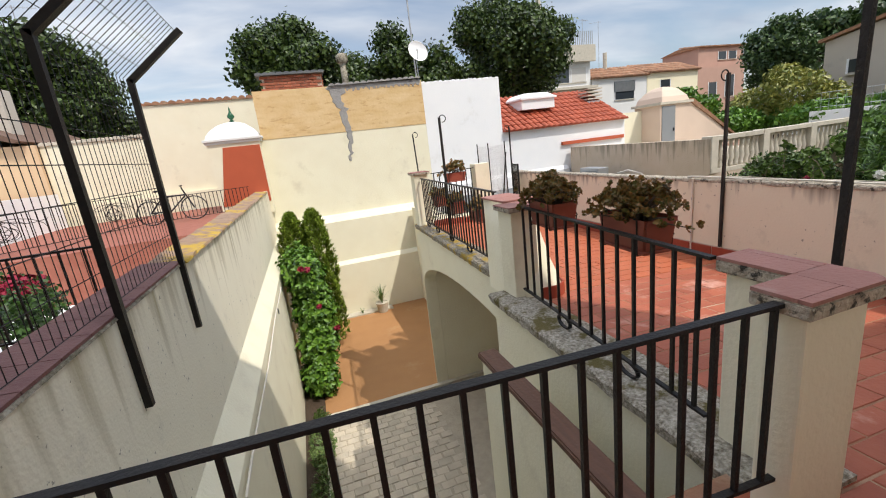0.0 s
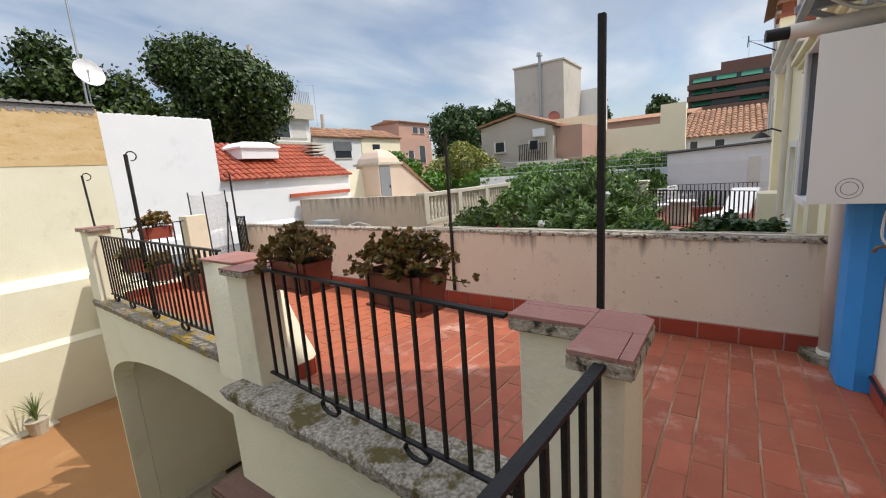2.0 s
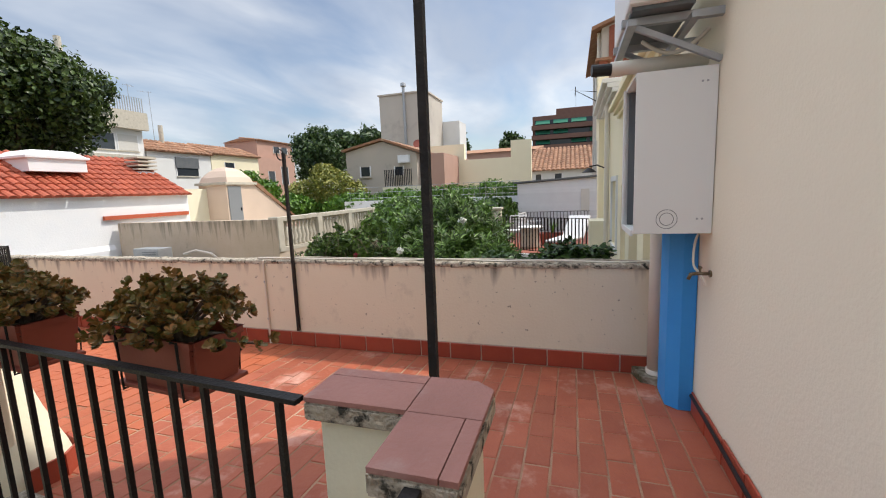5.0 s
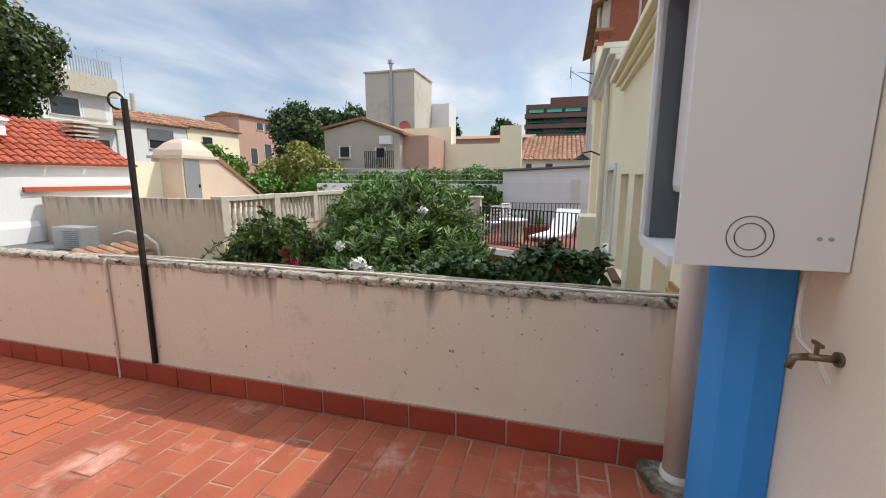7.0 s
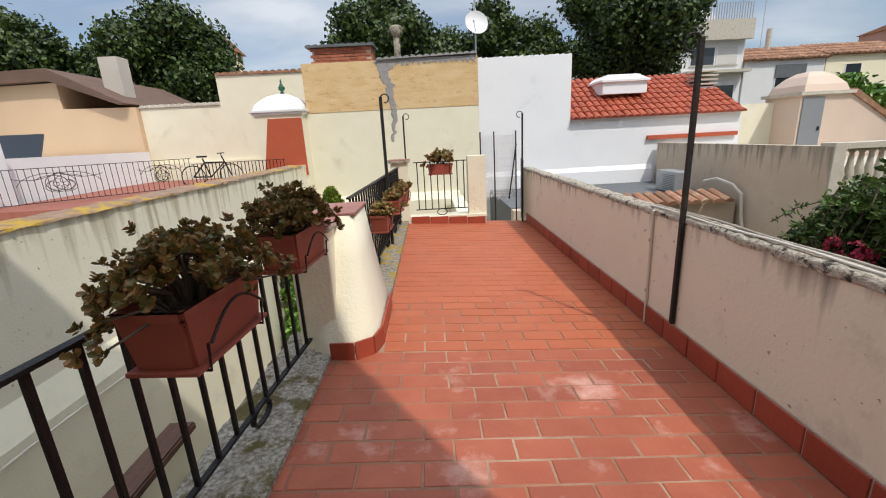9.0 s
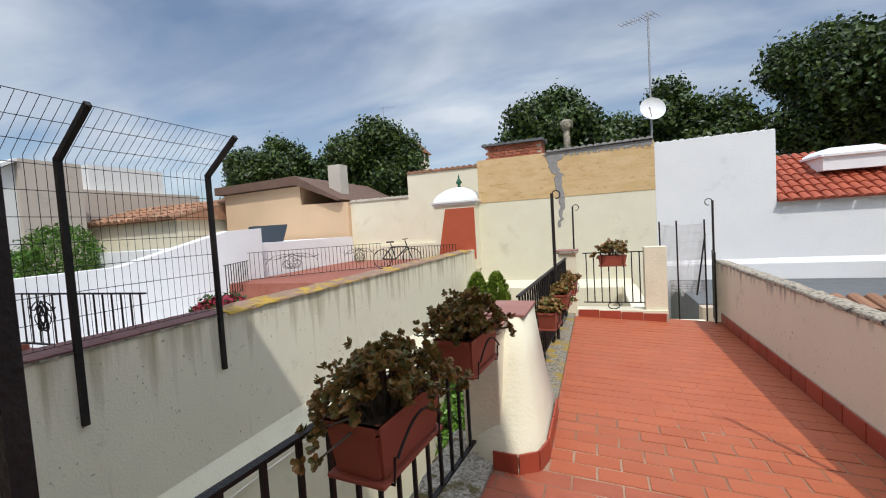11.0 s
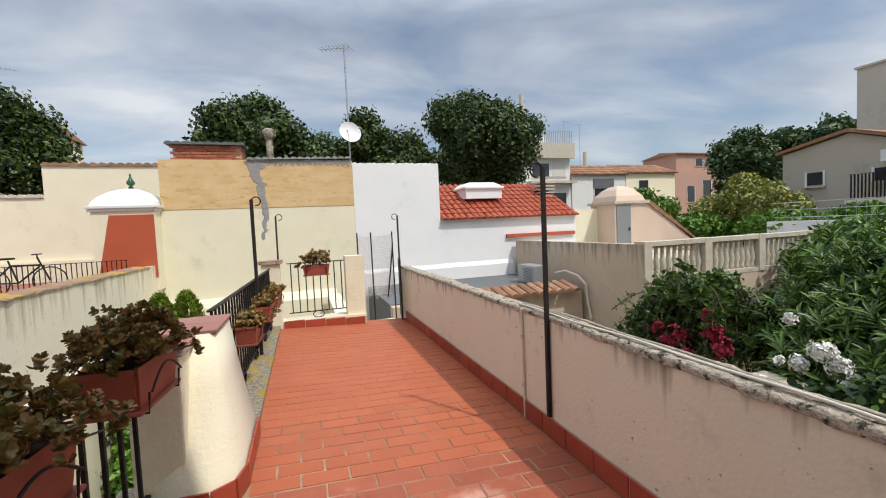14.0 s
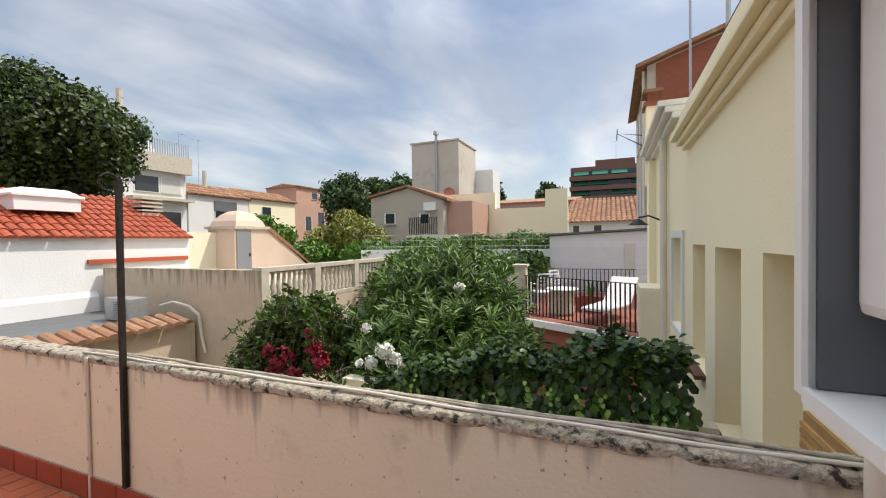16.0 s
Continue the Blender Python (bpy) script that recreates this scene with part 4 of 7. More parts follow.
t = thing("pipe_casing", "bright blue painted sheet casing under the boiler", "casing")
part("side_panel", B(3.50, 3.512, W0, 0.05, -0.085, 1.10), BLUE, t)
part("side_panel", B(3.788, 3.80, W0, 0.12, -0.085, 1.10), BLUE, t)
part("corner_panel", extrude_poly(bmesh.new(), [(3.50, 0.0503), (3.512, 0.0503), (3.5665, 0.1095), (3.5665, 0.12), (3.56, 0.12)], "z", -0.085, 1.10), BLUE, t)
part("front_panel", B(3.567, 3.7877, 0.108, 0.12, -0.085, 1.10), BLUE, t)
part("top_panel", extrude_poly(bmesh.new(), [(3.513, W0), (3.513, 0.046), (3.566, 0.107), (3.787, 0.107), (3.787, W0)], "z", 1.085, 1.098), BLUE, t)

t = thing("wall_tap", "old brass garden tap on the house wall", "tap")
tp = rod(bmesh.new(), (3.26, HOUSE_Y, 0.885), (3.26, 0.04, 0.885), 0.010, 12)
tube(tp, [(3.26, 0.04, 0.885), (3.26, 0.068, 0.88), (3.26, 0.08, 0.85)], 0.010, 12)
part("spout", tp, BRASS, t, smooth=True)
part("handle", bar(rod(bmesh.new(), (3.26, 0.02, 0.89), (3.26, 0.02, 0.92), 0.006), (3.238, 0.02, 0.923), (3.282, 0.02, 0.923), 0.009, 0.009), BRASS, t)
part("flange", rod(bmesh.new(), (3.26, HOUSE_Y, 0.885), (3.26, -0.025, 0.885), 0.02, 14), BRASS, t)
hs = tube(bmesh.new(), [(3.38 - 0.14 * f, -0.005 + 0.05 * math.sin(f * 3.14), 1.115 - 0.30 * f + 0.02 * math.sin(f * 9)) for f in np.linspace(0, 1, 16)], 0.007)
tagged(part("water_hose", hs, PVC), "thin white water hose from the boiler to the tap", "hose")
cab = tube(bmesh.new(), [(x, HOUSE_Y + 0.022, floor_z(x) + 0.10 + 0.03 * math.sin(x * 2.2)) for x in np.linspace(0.9, 3.46, 30)], 0.012)
tagged(part("cable", cab, BLACK_PLASTIC), "black cable sagging along the red skirting", "cable")

# ---- gate and netting at the terrace end ----
t = thing("garden_gate", "folded black iron gate leaf with torn netting", "gate")
gf = bmesh.new()
for p0, p1 in (((4.06, 8.08, -0.08), (4.06, 8.08, 0.95)), ((4.00, 7.72, -0.08), (4.00, 7.72, 0.95)), ((4.06, 8.08, -0.06), (4.00, 7.72, -0.06)), ((4.06, 8.08, 0.93), (4.00, 7.72, 0.93))):
    bar(gf, p0, p1, 0.025, 0.025)
part("gate_frame", gf, IRON, t)
for i in range(5):
    f = (i + 0.5) / 5
    part("gate_bar", bar(bmesh.new(), (4.06 - 0.06 * f, 8.08 - 0.36 * f, -0.06), (4.06 - 0.06 * f, 8.08 - 0.36 * f, 0.93), 0.014, 0.014), IRON, t)
t = thing("netting_fence", "torn pale netting stretched between thin iron posts", "fence")
for x in (3.38, 3.62, 4.0):
    part("post", rod(bmesh.new(), (x, 8.22, -0.4), (x - 0.01, 8.22, 1.42), 0.012), RUSTY, t)
nt = bmesh.new()
for i in range(40):
    x = 3.38 + 0.62 * i / 39
    rod(nt, (x, 8.22 + 0.02 * math.sin(i), 0.28 + 0.06 * math.sin(i * 0.6)), (x, 8.22, 1.38 - 0.05 * math.sin(math.pi * i / 39)), 0.0030, 4)
for j in range(52):
    z = 0.30 + 1.06 * j / 51
    rod(nt, (3.38, 8.22, z), (4.0, 8.22, z - 0.02 * math.sin(j)), 0.0030, 4)
part("net", nt, NETTING, t, "pale torn netting")
part("brace", bar(bmesh.new(), (3.86, 8.18, 0.25), (3.99, 8.18, 1.2), 0.02, 0.02), RUSTY, t)
structure("wall_gate_step", B(3.40, 4.1, 8.05, 8.9, COURT, -0.30), CREAM, "grey plastered step beyond the gate", "wall")


# ---- planters ----
def planter(centre, length, depth, height, angle, label, group="planter boxes", bracket=True):
    """A tapered trough with a rim, its saucer and wire bracket. centre: the middle of its base."""
    t = thing("planter_box", label, "planter", group, m=pose(*centre, 0, 0, angle))
    bm = bmesh.new()
    L, D, H = length / 2, depth / 2, height
    rings_ = []
    for sx, z in ((0.86, 0), (0.97, H * 0.86), (1.0, H * 0.86), (1.0, H), (0.93, H), (0.90, H * 0.80)):
        rings_.append([bm.verts.new((x * L * sx, y * D * sx, z)) for x, y in ((-1, -1), (1, -1), (1, 1), (-1, 1))])
    bm.faces.new(rings_[0][::-1])
    for a, b in zip(rings_[:-1], rings_[1:]):
        for i in range(4):
            bm.faces.new((a[i], a[(i + 1) % 4], b[(i + 1) % 4], b[i]))
    bmesh.ops.bevel(bm, geom=[e for e in bm.edges if abs(e.verts[0].co.z - e.verts[1].co.z) > 0.01], offset=0.012, segments=2, affect="EDGES")
    part("trough", bm, CLAY_POT, t)
    part("soil", B(-L * 0.9, L * 0.9, -D * 0.88, D * 0.88, H * 0.72, H * 0.82), SOIL, t, "dark potting soil")
    part("saucer", B(-L * 0.95, L * 0.95, -D * 1.02, D * 1.02, -0.018, -0.002, 0.006), CLAY_POT, t, "shallow terracotta tray")
    if bracket:
        for x in (-L * 0.72, L * 0.72):
            w = tube(bmesh.new(), [(x, D * 1.25, H * 1.05), (x, D * 1.08, H * 1.0), (x, D * 1.06, -0.024), (x, -D * 1.06, -0.024), (x, -D * 1.12, H * 0.35)], 0.005)
            part("bracket_arm", w, IRON, t, "bent black wire")
        w = tube(bmesh.new(), [(-L * 0.72 + 1.44 * L * f, -D * 1.12 - 0.01, H * (0.35 + 0.45 * math.sin(math.pi * f))) for f in np.linspace(0, 1, 16)], 0.005)
        part("bracket_bow", w, IRON, t, "bowed black wire")
    return t


def jade_plant(centre, length, depth, height, angle, seed, n=60, leaf=0.026, mat=None, label="bushy jade plant with reddish green fleshy leaves", name="jade_plant"):
    """A succulent bush: forked stems that end in rosettes of thick round leaves, loose and drooping at the sides."""
    r = np.random.default_rng(seed)
    t = thing(name, label, "plant", "terrace plants", m=pose(*centre, 0, 0, angle))
    stems = bmesh.new()
    tips, axes = [], []
    for i in range(n):
        a = 2.4 * i + r.uniform(-0.4, 0.4)
        f = ((i + 0.5) / n) ** 0.55
        bulge = 1 + 0.16 * math.sin(3 * a + seed) + 0.10 * math.sin(5 * a + 2 * seed)
        rad = f * bulge * r.uniform(0.85, 1.08)
        lift = math.sqrt(max(0.0, 1 - (0.9 * f) ** 2)) * height * r.uniform(0.74, 1.12) * (1 + 0.15 * math.sin(2 * a + seed))
        tip = np.array([math.cos(a) * rad * length * 0.5, math.sin(a) * rad * depth * 0.5, lift - 0.06 * max(0.0, rad - 0.8) / 0.3])
        tips.append(tip)
        axes.append(np.array([tip[0] / length * 1.6, tip[1] / depth * 1.2, 0.75]))
        fork = Vector((tip[0] * 0.5, tip[1] * 0.45, tip[2] * 0.45))
        if i % 2 == 0:
            rod(stems, (tip[0] * 0.35, tip[1] * 0.2, -0.03), fork, 0.006, 5, 0.005)
            rod(stems, fork, tuple(tip), 0.005, 5, 0.003)
        for k in range(2):
            side = tip + r.normal(0, 1, 3) * np.array([0.030, 0.030, 0.020])
            tips.append(side)
            axes.append(axes[-1] + r.normal(0, 0.35, 3))
    part("stem", stems, BARK, t, "brown forked stems")
    b, w, nn = whorls(r, np.array(tips), np.array(axes), 14, leaf * 0.8, 0.8)
    sprays("leaves", b, w, nn, leaf, leaf * 0.72, mat or LEAF_JADE, r, t, curl=-0.05, cup=0.30, blunt=True)
    return t


RA = math.degrees(math.atan2(RAIL_A[1][1] - RAIL_A[0][1], RAIL_A[1][0] - RAIL_A[0][0])) - 180


def along(rail, y, off):
    (x0, y0), (x1, y1) = rail
    f = (y - y0) / (y1 - y0)
    return x0 + (x1 - x0) * f + off, y


for y, seed, h in ((2.11, 1, 0.185), (3.02, 2, 0.19)):
    x, yy = along(RAIL_A, y, 0.195 if y < 2.5 else 0.135)
    planter((x, yy, 0.775), 0.44, 0.215, 0.18, RA + 180, "long terracotta-coloured planter hung on the black railing")
    jade_plant((x, yy, 0.930), 0.60, 0.42, h, RA, seed, 125, 0.023)
for y, seed in ((5.05, 3), (6.05, 4), (7.0, 5)):
    x, yy = along(RAIL_B, y, 0.12)
    planter((x, yy, 0.50), 0.42, 0.18, 0.16, RA + 180, "small terracotta-coloured planter hung on the far railing")
    jade_plant((x, yy, 0.64), 0.44, 0.24, 0.10, RA, seed, 34, 0.034, LEAF_SUCC, "low reddish succulent in a small planter", "succulent")
planter((2.64, 7.74, 0.80), 0.42, 0.18, 0.15, 180, "small terracotta-coloured planter hung on the end railing")
jade_plant((2.64, 7.74, 0.93), 0.50, 0.30, 0.20, 0, 6, 44, 0.036, LEAF_SUCC, "reddish succulent in the end planter", "succulent")


# ---- welded mesh fence on the boundary wall ----
def mesh_fence():
    t = thing("mesh_fence", "black welded mesh fence with cranked posts on the boundary wall", "fence")
    xw = WEST + 0.02
    posts = (0.35, 1.50, 2.70, 3.92)
    for i, y in enumerate(posts):
        bm = bar(bmesh.new(), (xw, y, 0.24), (xw, y, 2.20), 0.04, 0.04)
        bar(bm, (xw, y, 2.185), (xw + 0.40, y, 2.52), 0.04, 0.04)
        part("post", bm, IRON, t)
    def at(y, s):
        # s: along the mesh from the wall top up, bent over at the crank
        return (xw - 0.025, y, 0.86 + s) if s < 1.34 else (xw - 0.025 + (s - 1.34) * 0.77, y, 2.20 + (s - 1.34) * 0.64)
    for y0, y1 in zip(posts[:-1], posts[1:]):
        bm = bmesh.new()
        k = 20
        for i in range(k + 1):
            y = y0 + (y1 - y0) * i / k
            rod(bm, at(y, 0), at(y, 1.34), 0.0022, 4)
            rod(bm, at(y, 1.34), at(y, 1.84), 0.0022, 4)
        for j in range(11):
            s = 1.84 * j / 10
            rod(bm, at(y0, s), at(y1, s), 0.0026, 4)
        part("mesh_panel", bm, IRON, t, "fine welded wire grid")
    return t


mesh_fence()
cb = tube(bmesh.new(), [(WEST + 0.215, y, -0.95 + 0.02 * math.sin(y * 2)) for y in np.linspace(3.2, 9.0, 20)], 0.011)
tagged(part("wall_cable", cb, PVC), "white cable run along the boundary wall", "cable")
br = bmesh.new()
ring(br, (WEST + 0.25, 3.15, -0.99), 0.06, 0.012, (0, 1, 0), 4)
tagged(part("cable_bracket", br, IRON), "small black iron bracket on the boundary wall", "bracket")
br = bmesh.new()
ring(br, (WEST + 0.25, 7.4, -0.93), 0.05, 0.012, (0, 1, 0), 4)
tagged(part("cable_bracket", br, IRON), "small black iron bracket on the boundary wall", "bracket")


# ---- planting in the court ----
def cone_points(r, x, y, z0, z1, rad, n):
    f = r.uniform(0, 1, n) ** 0.8
    a = r.uniform(0, 2 * math.pi, n)
    prof = np.where(f < 0.6, 1.0, np.sqrt(np.maximum(0, 1 - (np.maximum(f - 0.6, 0) / 0.4) ** 1.6)))
    rr = rad * prof * (0.82 + 0.22 * np.sin(a * 5 + f * 14)) * r.uniform(0.8, 1.05, n)
    P = np.stack([x + rr * np.cos(a), y + rr * np.sin(a), z0 + (z1 - z0) * f], 1)
    N = np.stack([np.cos(a), np.sin(a), np.full(n, 0.5)], 1)
    return P, N


for x, y, top, seed in ((-0.66, 11.6, 0.22, 11), (-0.10, 11.5, 0.24, 12)):
    r = np.random.default_rng(seed)
    t = thing("cypress", "clipped yellow-green cypress beside the yellow wall", "tree", "cypresses")
    part("trunk", rod(bmesh.new(), (x, y, COURT), (x, y, top - 0.6), 0.05, 8, 0.02), BARK, t)
    P, N = cone_points(r, x, y, COURT + 0.15, top, 0.42, 2600)
    b, w, nn = whorls(r, P, N * np.array([0.45, 0.45, 1.6]), 6, 0.06, 0.4)
    sprays("crown", b, w, nn, 0.10, 0.03, LEAF_CYPRESS, r, t, curl=0.0)
r = np.random.default_rng(13)
t = thing("hibiscus", "bushy green hibiscus with red flowers in the planted strip", "shrub")
P, N = blob_points(r, [(-0.50, 9.7, -1.0, 0.36, 0.5, 0.50), (-0.42, 9.6, -1.8, 0.40, 0.5, 0.6), (-0.62, 10.3, -0.9, 0.34, 0.5, 0.45), (-0.48, 9.3, -2.5, 0.36, 0.5, 0.5), (-0.55, 9.0, -3.1, 0.32, 0.5, 0.4)], 240)
P = P + N * r.normal(0.0, 0.07, (len(P), 1))
bm = bmesh.new()
for i in range(10):
    rod(bm, (-0.6 + 0.05 * math.sin(i), 9.6, COURT), (-0.5 + 0.2 * math.sin(i * 2.1), 9.6 + 0.3 * math.cos(i * 1.7), -1.9 + 0.06 * i), 0.02, 6, 0.006)
part("stem", bm, BARK, t)
b, w, nn = whorls(r, P, N + np.array([0, 0, 0.4]), 7, 0.05, 0.8)
sprays("foliage", b, w, nn, 0.11, 0.065, LEAF_HEDGE, r, t, curl=0.2)
P, N = blob_points(r, [(-0.40, 9.05, -0.72, 0.06, 0.06, 0.05), (-0.52, 9.05, -0.68, 0.05, 0.05, 0.045), (-0.02, 9.2, -2.2, 0.06, 0.06, 0.05), (-0.30, 9.0, -1.55, 0.04, 0.04, 0.03)], 1500)
leaf_mesh("flowers", P, N, 0.035, 0.8, PETAL_RED, r, t, "red blossoms")
r = np.random.default_rng(14)
t = thing("border_weeds", "low dusty green weeds in the planted strip", "plant")
P, N = blob_points(r, [(-0.66, 7.2, -3.40, 0.22, 0.9, 0.12), (-0.70, 5.2, -3.42, 0.2, 1.2, 0.10), (-0.70, 3.2, -3.42, 0.2, 1.2, 0.10)], 300)
b, w, nn = whorls(r, P, N + np.array([0, 0, 0.8]), 4, 0.03, 0.7)
sprays("foliage", b, w, nn, 0.07, 0.02, LEAF_GRASS, r, t)


def strap_plant(centre, count, length, seed, mat, label, pot=None):
    r = np.random.default_rng(seed)
    t = thing("strap_leaf_plant", label, "plant", m=pose(*centre))
    bm = bmesh.new()
    for i in range(count):
        a, lean = r.uniform(0, 2 * math.pi), r.uniform(0.25, 1.1)
        d, s = Vector((math.cos(a), math.sin(a), 0)), Vector((-math.sin(a), math.cos(a), 0))
        prev = None
        for f in np.linspace(0, 1, 6):
            c = d * (lean * length * f ** 1.3) * 0.7 + Vector((0, 0, length * (f - 0.55 * lean * f * f)))
            w = 0.018 * (1 - f) + 0.002
            row = [bm.verts.new(c - s * w), bm.verts.new(c + s * w)]
            if prev:
                bm.faces.new((prev[0], prev[1], row[1], row[0]))
            prev = row
    part("leaves", bm, mat, t)
    if pot:
        part("pot", lathe(bmesh.new(), [(pot * 0.75, -pot * 1.5), (pot, 0), (pot * 1.06, 0), (pot * 1.06, 0.03), (pot * 0.9, 0.03), (pot * 0.9, 0.0)]), STONE, t, "ribbed pale clay pot")
    return t


strap_plant((1.55, 12.9, COURT + 0.33), 34, 0.75, 21, LEAF_GRASS, "spiky pale green plant in a clay pot by the wall", 0.2)
for x, s in ((-0.1, 22), (0.25, 23), (0.9, 24)):
    strap_plant((x, 13.05, COURT + 0.04), 12, 0.28, s, LEAF_GRASS, "small tufted plant at the foot of the yellow wall")
structure("border_north", B(-0.55, 1.9, 12.95, 13.28, COURT + 0.03, COURT + 0.07), STONE, "narrow pale stone border at the wall foot", "kerb")
# leaning slate at the wall foot
sl = B(-0.03, 0.03, -0.02, 0.02, 0, 0.5, 0.01)
ob = tagged(part("garden_slate", sl, DARK_ROOF), "dark slate leaning at the wall foot", "slate")
ob.matrix_basis = pose(-0.42, 13.16, COURT + 0.07, -12, 0, 0)


# ---- on and behind the end walls ----
def roof_tiles(name, x0, x1, y0, y1, z0, z1, pitch, mat, parent, label="", row=0.36):
    """Overlapping barrel tiles on a slope from (y0, z0) up to (y1, z1), in columns across x: one joined part of stuff."""
    bm = bmesh.new()
    n, rows = max(1, round((x1 - x0) / pitch)), max(1, round(math.hypot(y1 - y0, z1 - z0) / row))
    w = (x1 - x0) / n
    d = Vector((0, y1 - y0, z1 - z0)) / rows
    up = Vector((0, -(z1 - z0), y1 - y0)).normalized()
    if up.z < 0:
        up = -up
    seg = 5
    rr = np.random.default_rng(int(abs(x0) * 100) % 97)
    for i in range(n):
        for j in range(rows):
            base = Vector((x0 + (i + 0.5) * w + rr.normal(0, 0.006), y0, z0)) + d * j
            a, b = [], []
            for k in range(seg + 1):
                t = math.pi * k / seg
                off = Vector((-math.cos(t) * w * 0.46, 0, 0)) + up * (math.sin(t) * w * 0.36)
                a.append(bm.verts.new(base + off * 1.06 + up * 0.022))
                b.append(bm.verts.new(base + d * 1.12 + off * 0.9))
            for k in range(seg):
                bm.faces.new((a[k], a[k + 1], b[k + 1], b[k]))
            bm.faces.new(a)
    ob = part(name, bm, mat, parent, label)
    ob["kind"] = "stuff"
    return ob


def cover_row(name, p0, p1, n, r, mat, label):
    """A row of half-round tiles that caps a wall."""
    bm = bmesh.new()
    a, b = Vector(p0), Vector(p1)
    d = (b - a).normalized()
    s = Vector((-d.y, d.x, 0))
    for i in range(n):
        c = a.lerp(b, (i + 0.5) / n)
        w = (b - a).length / n
        f, k = [], []
        for j in range(7):
            t = math.pi * j / 6
            o = d * (-math.cos(t) * w * 0.52) + Vector((0, 0, math.sin(t) * r))
            f.append(bm.verts.new(c + o - s * 0.25))
            k.append(bm.verts.new(c + o + s * 0.25))
        for j in range(6):
            bm.faces.new((f[j], f[j + 1], k[j + 1], k[j]))
        bm.faces.new(f)
        bm.faces.new(k[::-1])
    bmesh.ops.recalc_face_normals(bm, faces=bm.faces[:])
    return structure(name, bm, mat, label, "coping")


cover_row("wall_tiles_north", (1.10, NORTH + 0.18, 3.60), (4.0, NORTH + 0.18, 3.66), 15, 0.07, MORTAR, "mortared half-round tiles on the end wall")

# brick chimney stack with its tile lid
t = thing("brick_chimney", "square red brick chimney under a tile lid", "chimney")
part("core", B(-0.74, 0.95, NORTH + 0.16, NORTH + 0.95, 3.58, 4.02), SKIRT_BED, t, "pale mortar joints")
brick = B(-0.118, 0.118, -0.02, 0.02, -0.036, 0.036)
bmesh.ops.bevel(brick, geom=brick.edges[:], offset=0.004, segments=1, affect="EDGES")
first = part("brick", brick, BRICK, t)
n = 0
for row in range(5):
    for i in range(8):
        x = -0.74 + 0.12 + i * 0.25 + (0.125 if row % 2 else 0) - 0.06
        if x > 0.87:
            continue
        o = first if n == 0 else new("brick", first.data)
        o.parent = t
        o.matrix_basis = pose(x, NORTH + 0.150, 3.63 + row * 0.085)
        n += 1
for row in range(5):
    for i in range(3):
        o = new("brick", first.data)
        o.parent = t
        o.matrix_basis = pose(0.962, NORTH + 0.30 + i * 0.25, 3.63 + row * 0.085, 0, 0, 90)
part("lid", extrude_poly(bmesh.new(), [(NORTH + 0.02, 4.02), (NORTH + 1.05, 4.06), (NORTH + 1.05, 4.10), (NORTH + 0.02, 4.07)], "x", -0.90, 1.05), DARK_ROOF, t, "dark tile lid")
cover_row("chimney_tiles", (-0.90, NORTH + 0.3, 4.06), (1.05, NORTH + 0.3, 4.06), 10, 0.05, DARK_ROOF, "dark tiles on the chimney lid")

t = thing("flue_chimney", "round grey cement flue with a cowl", "chimney")
part("pipe", rod(bmesh.new(), (1.70, 14.3, 3.5), (1.70, 14.3, 4.34), 0.10, 16), CONCRETE, t, smooth=True)
part("cowl", lathe(bmesh.new(), [(0.10, 4.30), (0.18, 4.36), (0.19, 4.54), (0.12, 4.60)], (1.70, 14.3, 0)), CONCRETE, t, smooth=True)

t = thing("satellite_dish", "white satellite dish on a thin mast", "satellite dish")
mast = rod(bmesh.new(), (4.0, NORTH + 0.12, 0.0), (4.0, NORTH + 0.12, 4.42), 0.016)
part("mast", mast, STEEL, t)
bm = lathe(bmesh.new(), [(0.02, 0.0), (0.15, 0.015), (0.27, 0.05), (0.33, 0.09), (0.335, 0.095), (0.33, 0.085), (0.26, 0.04), (0.14, 0.005), (0.01, -0.012)], seg=32)
bm.transform(pose(4.0, NORTH - 0.02, 4.42, 72, 0, 12))
part("reflector", bm, WHITE_PLASTIC, t, smooth=True)
part("feed_arm", rod(bmesh.new(), (4.0, NORTH - 0.05, 4.18), (3.9, NORTH - 0.42, 4.40), 0.012), STEEL, t)
part("feed_horn", rod(bmesh.new(), (3.9, NORTH - 0.42, 4.40), (3.92, NORTH - 0.34, 4.43), 0.03), WHITE_PLASTIC, t)


def antenna(base, top, boom, yaw, label="thin rooftop television aerial", elements=8, loop=False):
    t = thing("tv_antenna", label, "antenna", "antennas")
    b = Vector(base)
    part("mast", rod(bmesh.new(), b, (b.x, b.y, top), 0.026, 6), STEEL, t)
    d, s = Vector((math.cos(yaw), math.sin(yaw), 0.06)), Vector((-math.sin(yaw), math.cos(yaw), 0))
    bm = rod(bmesh.new(), Vector((b.x, b.y, top - 0.1)) - d * boom * 0.2, Vector((b.x, b.y, top - 0.1)) + d * boom * 0.8, 0.012, 5)
    for i in range(elements):
        c = Vector((b.x, b.y, top - 0.1)) + d * boom * (-0.2 + i / (elements - 1))
        rod(bm, c - s * (0.32 - 0.02 * i), c + s * (0.32 - 0.02 * i), 0.007, 4)
    part("dipoles", bm, STEEL, t)
    return t


antenna((4.05, 14.35, 3.3), 7.3, 1.0, 2.6, "tall television aerial beside the satellite dish", 9)

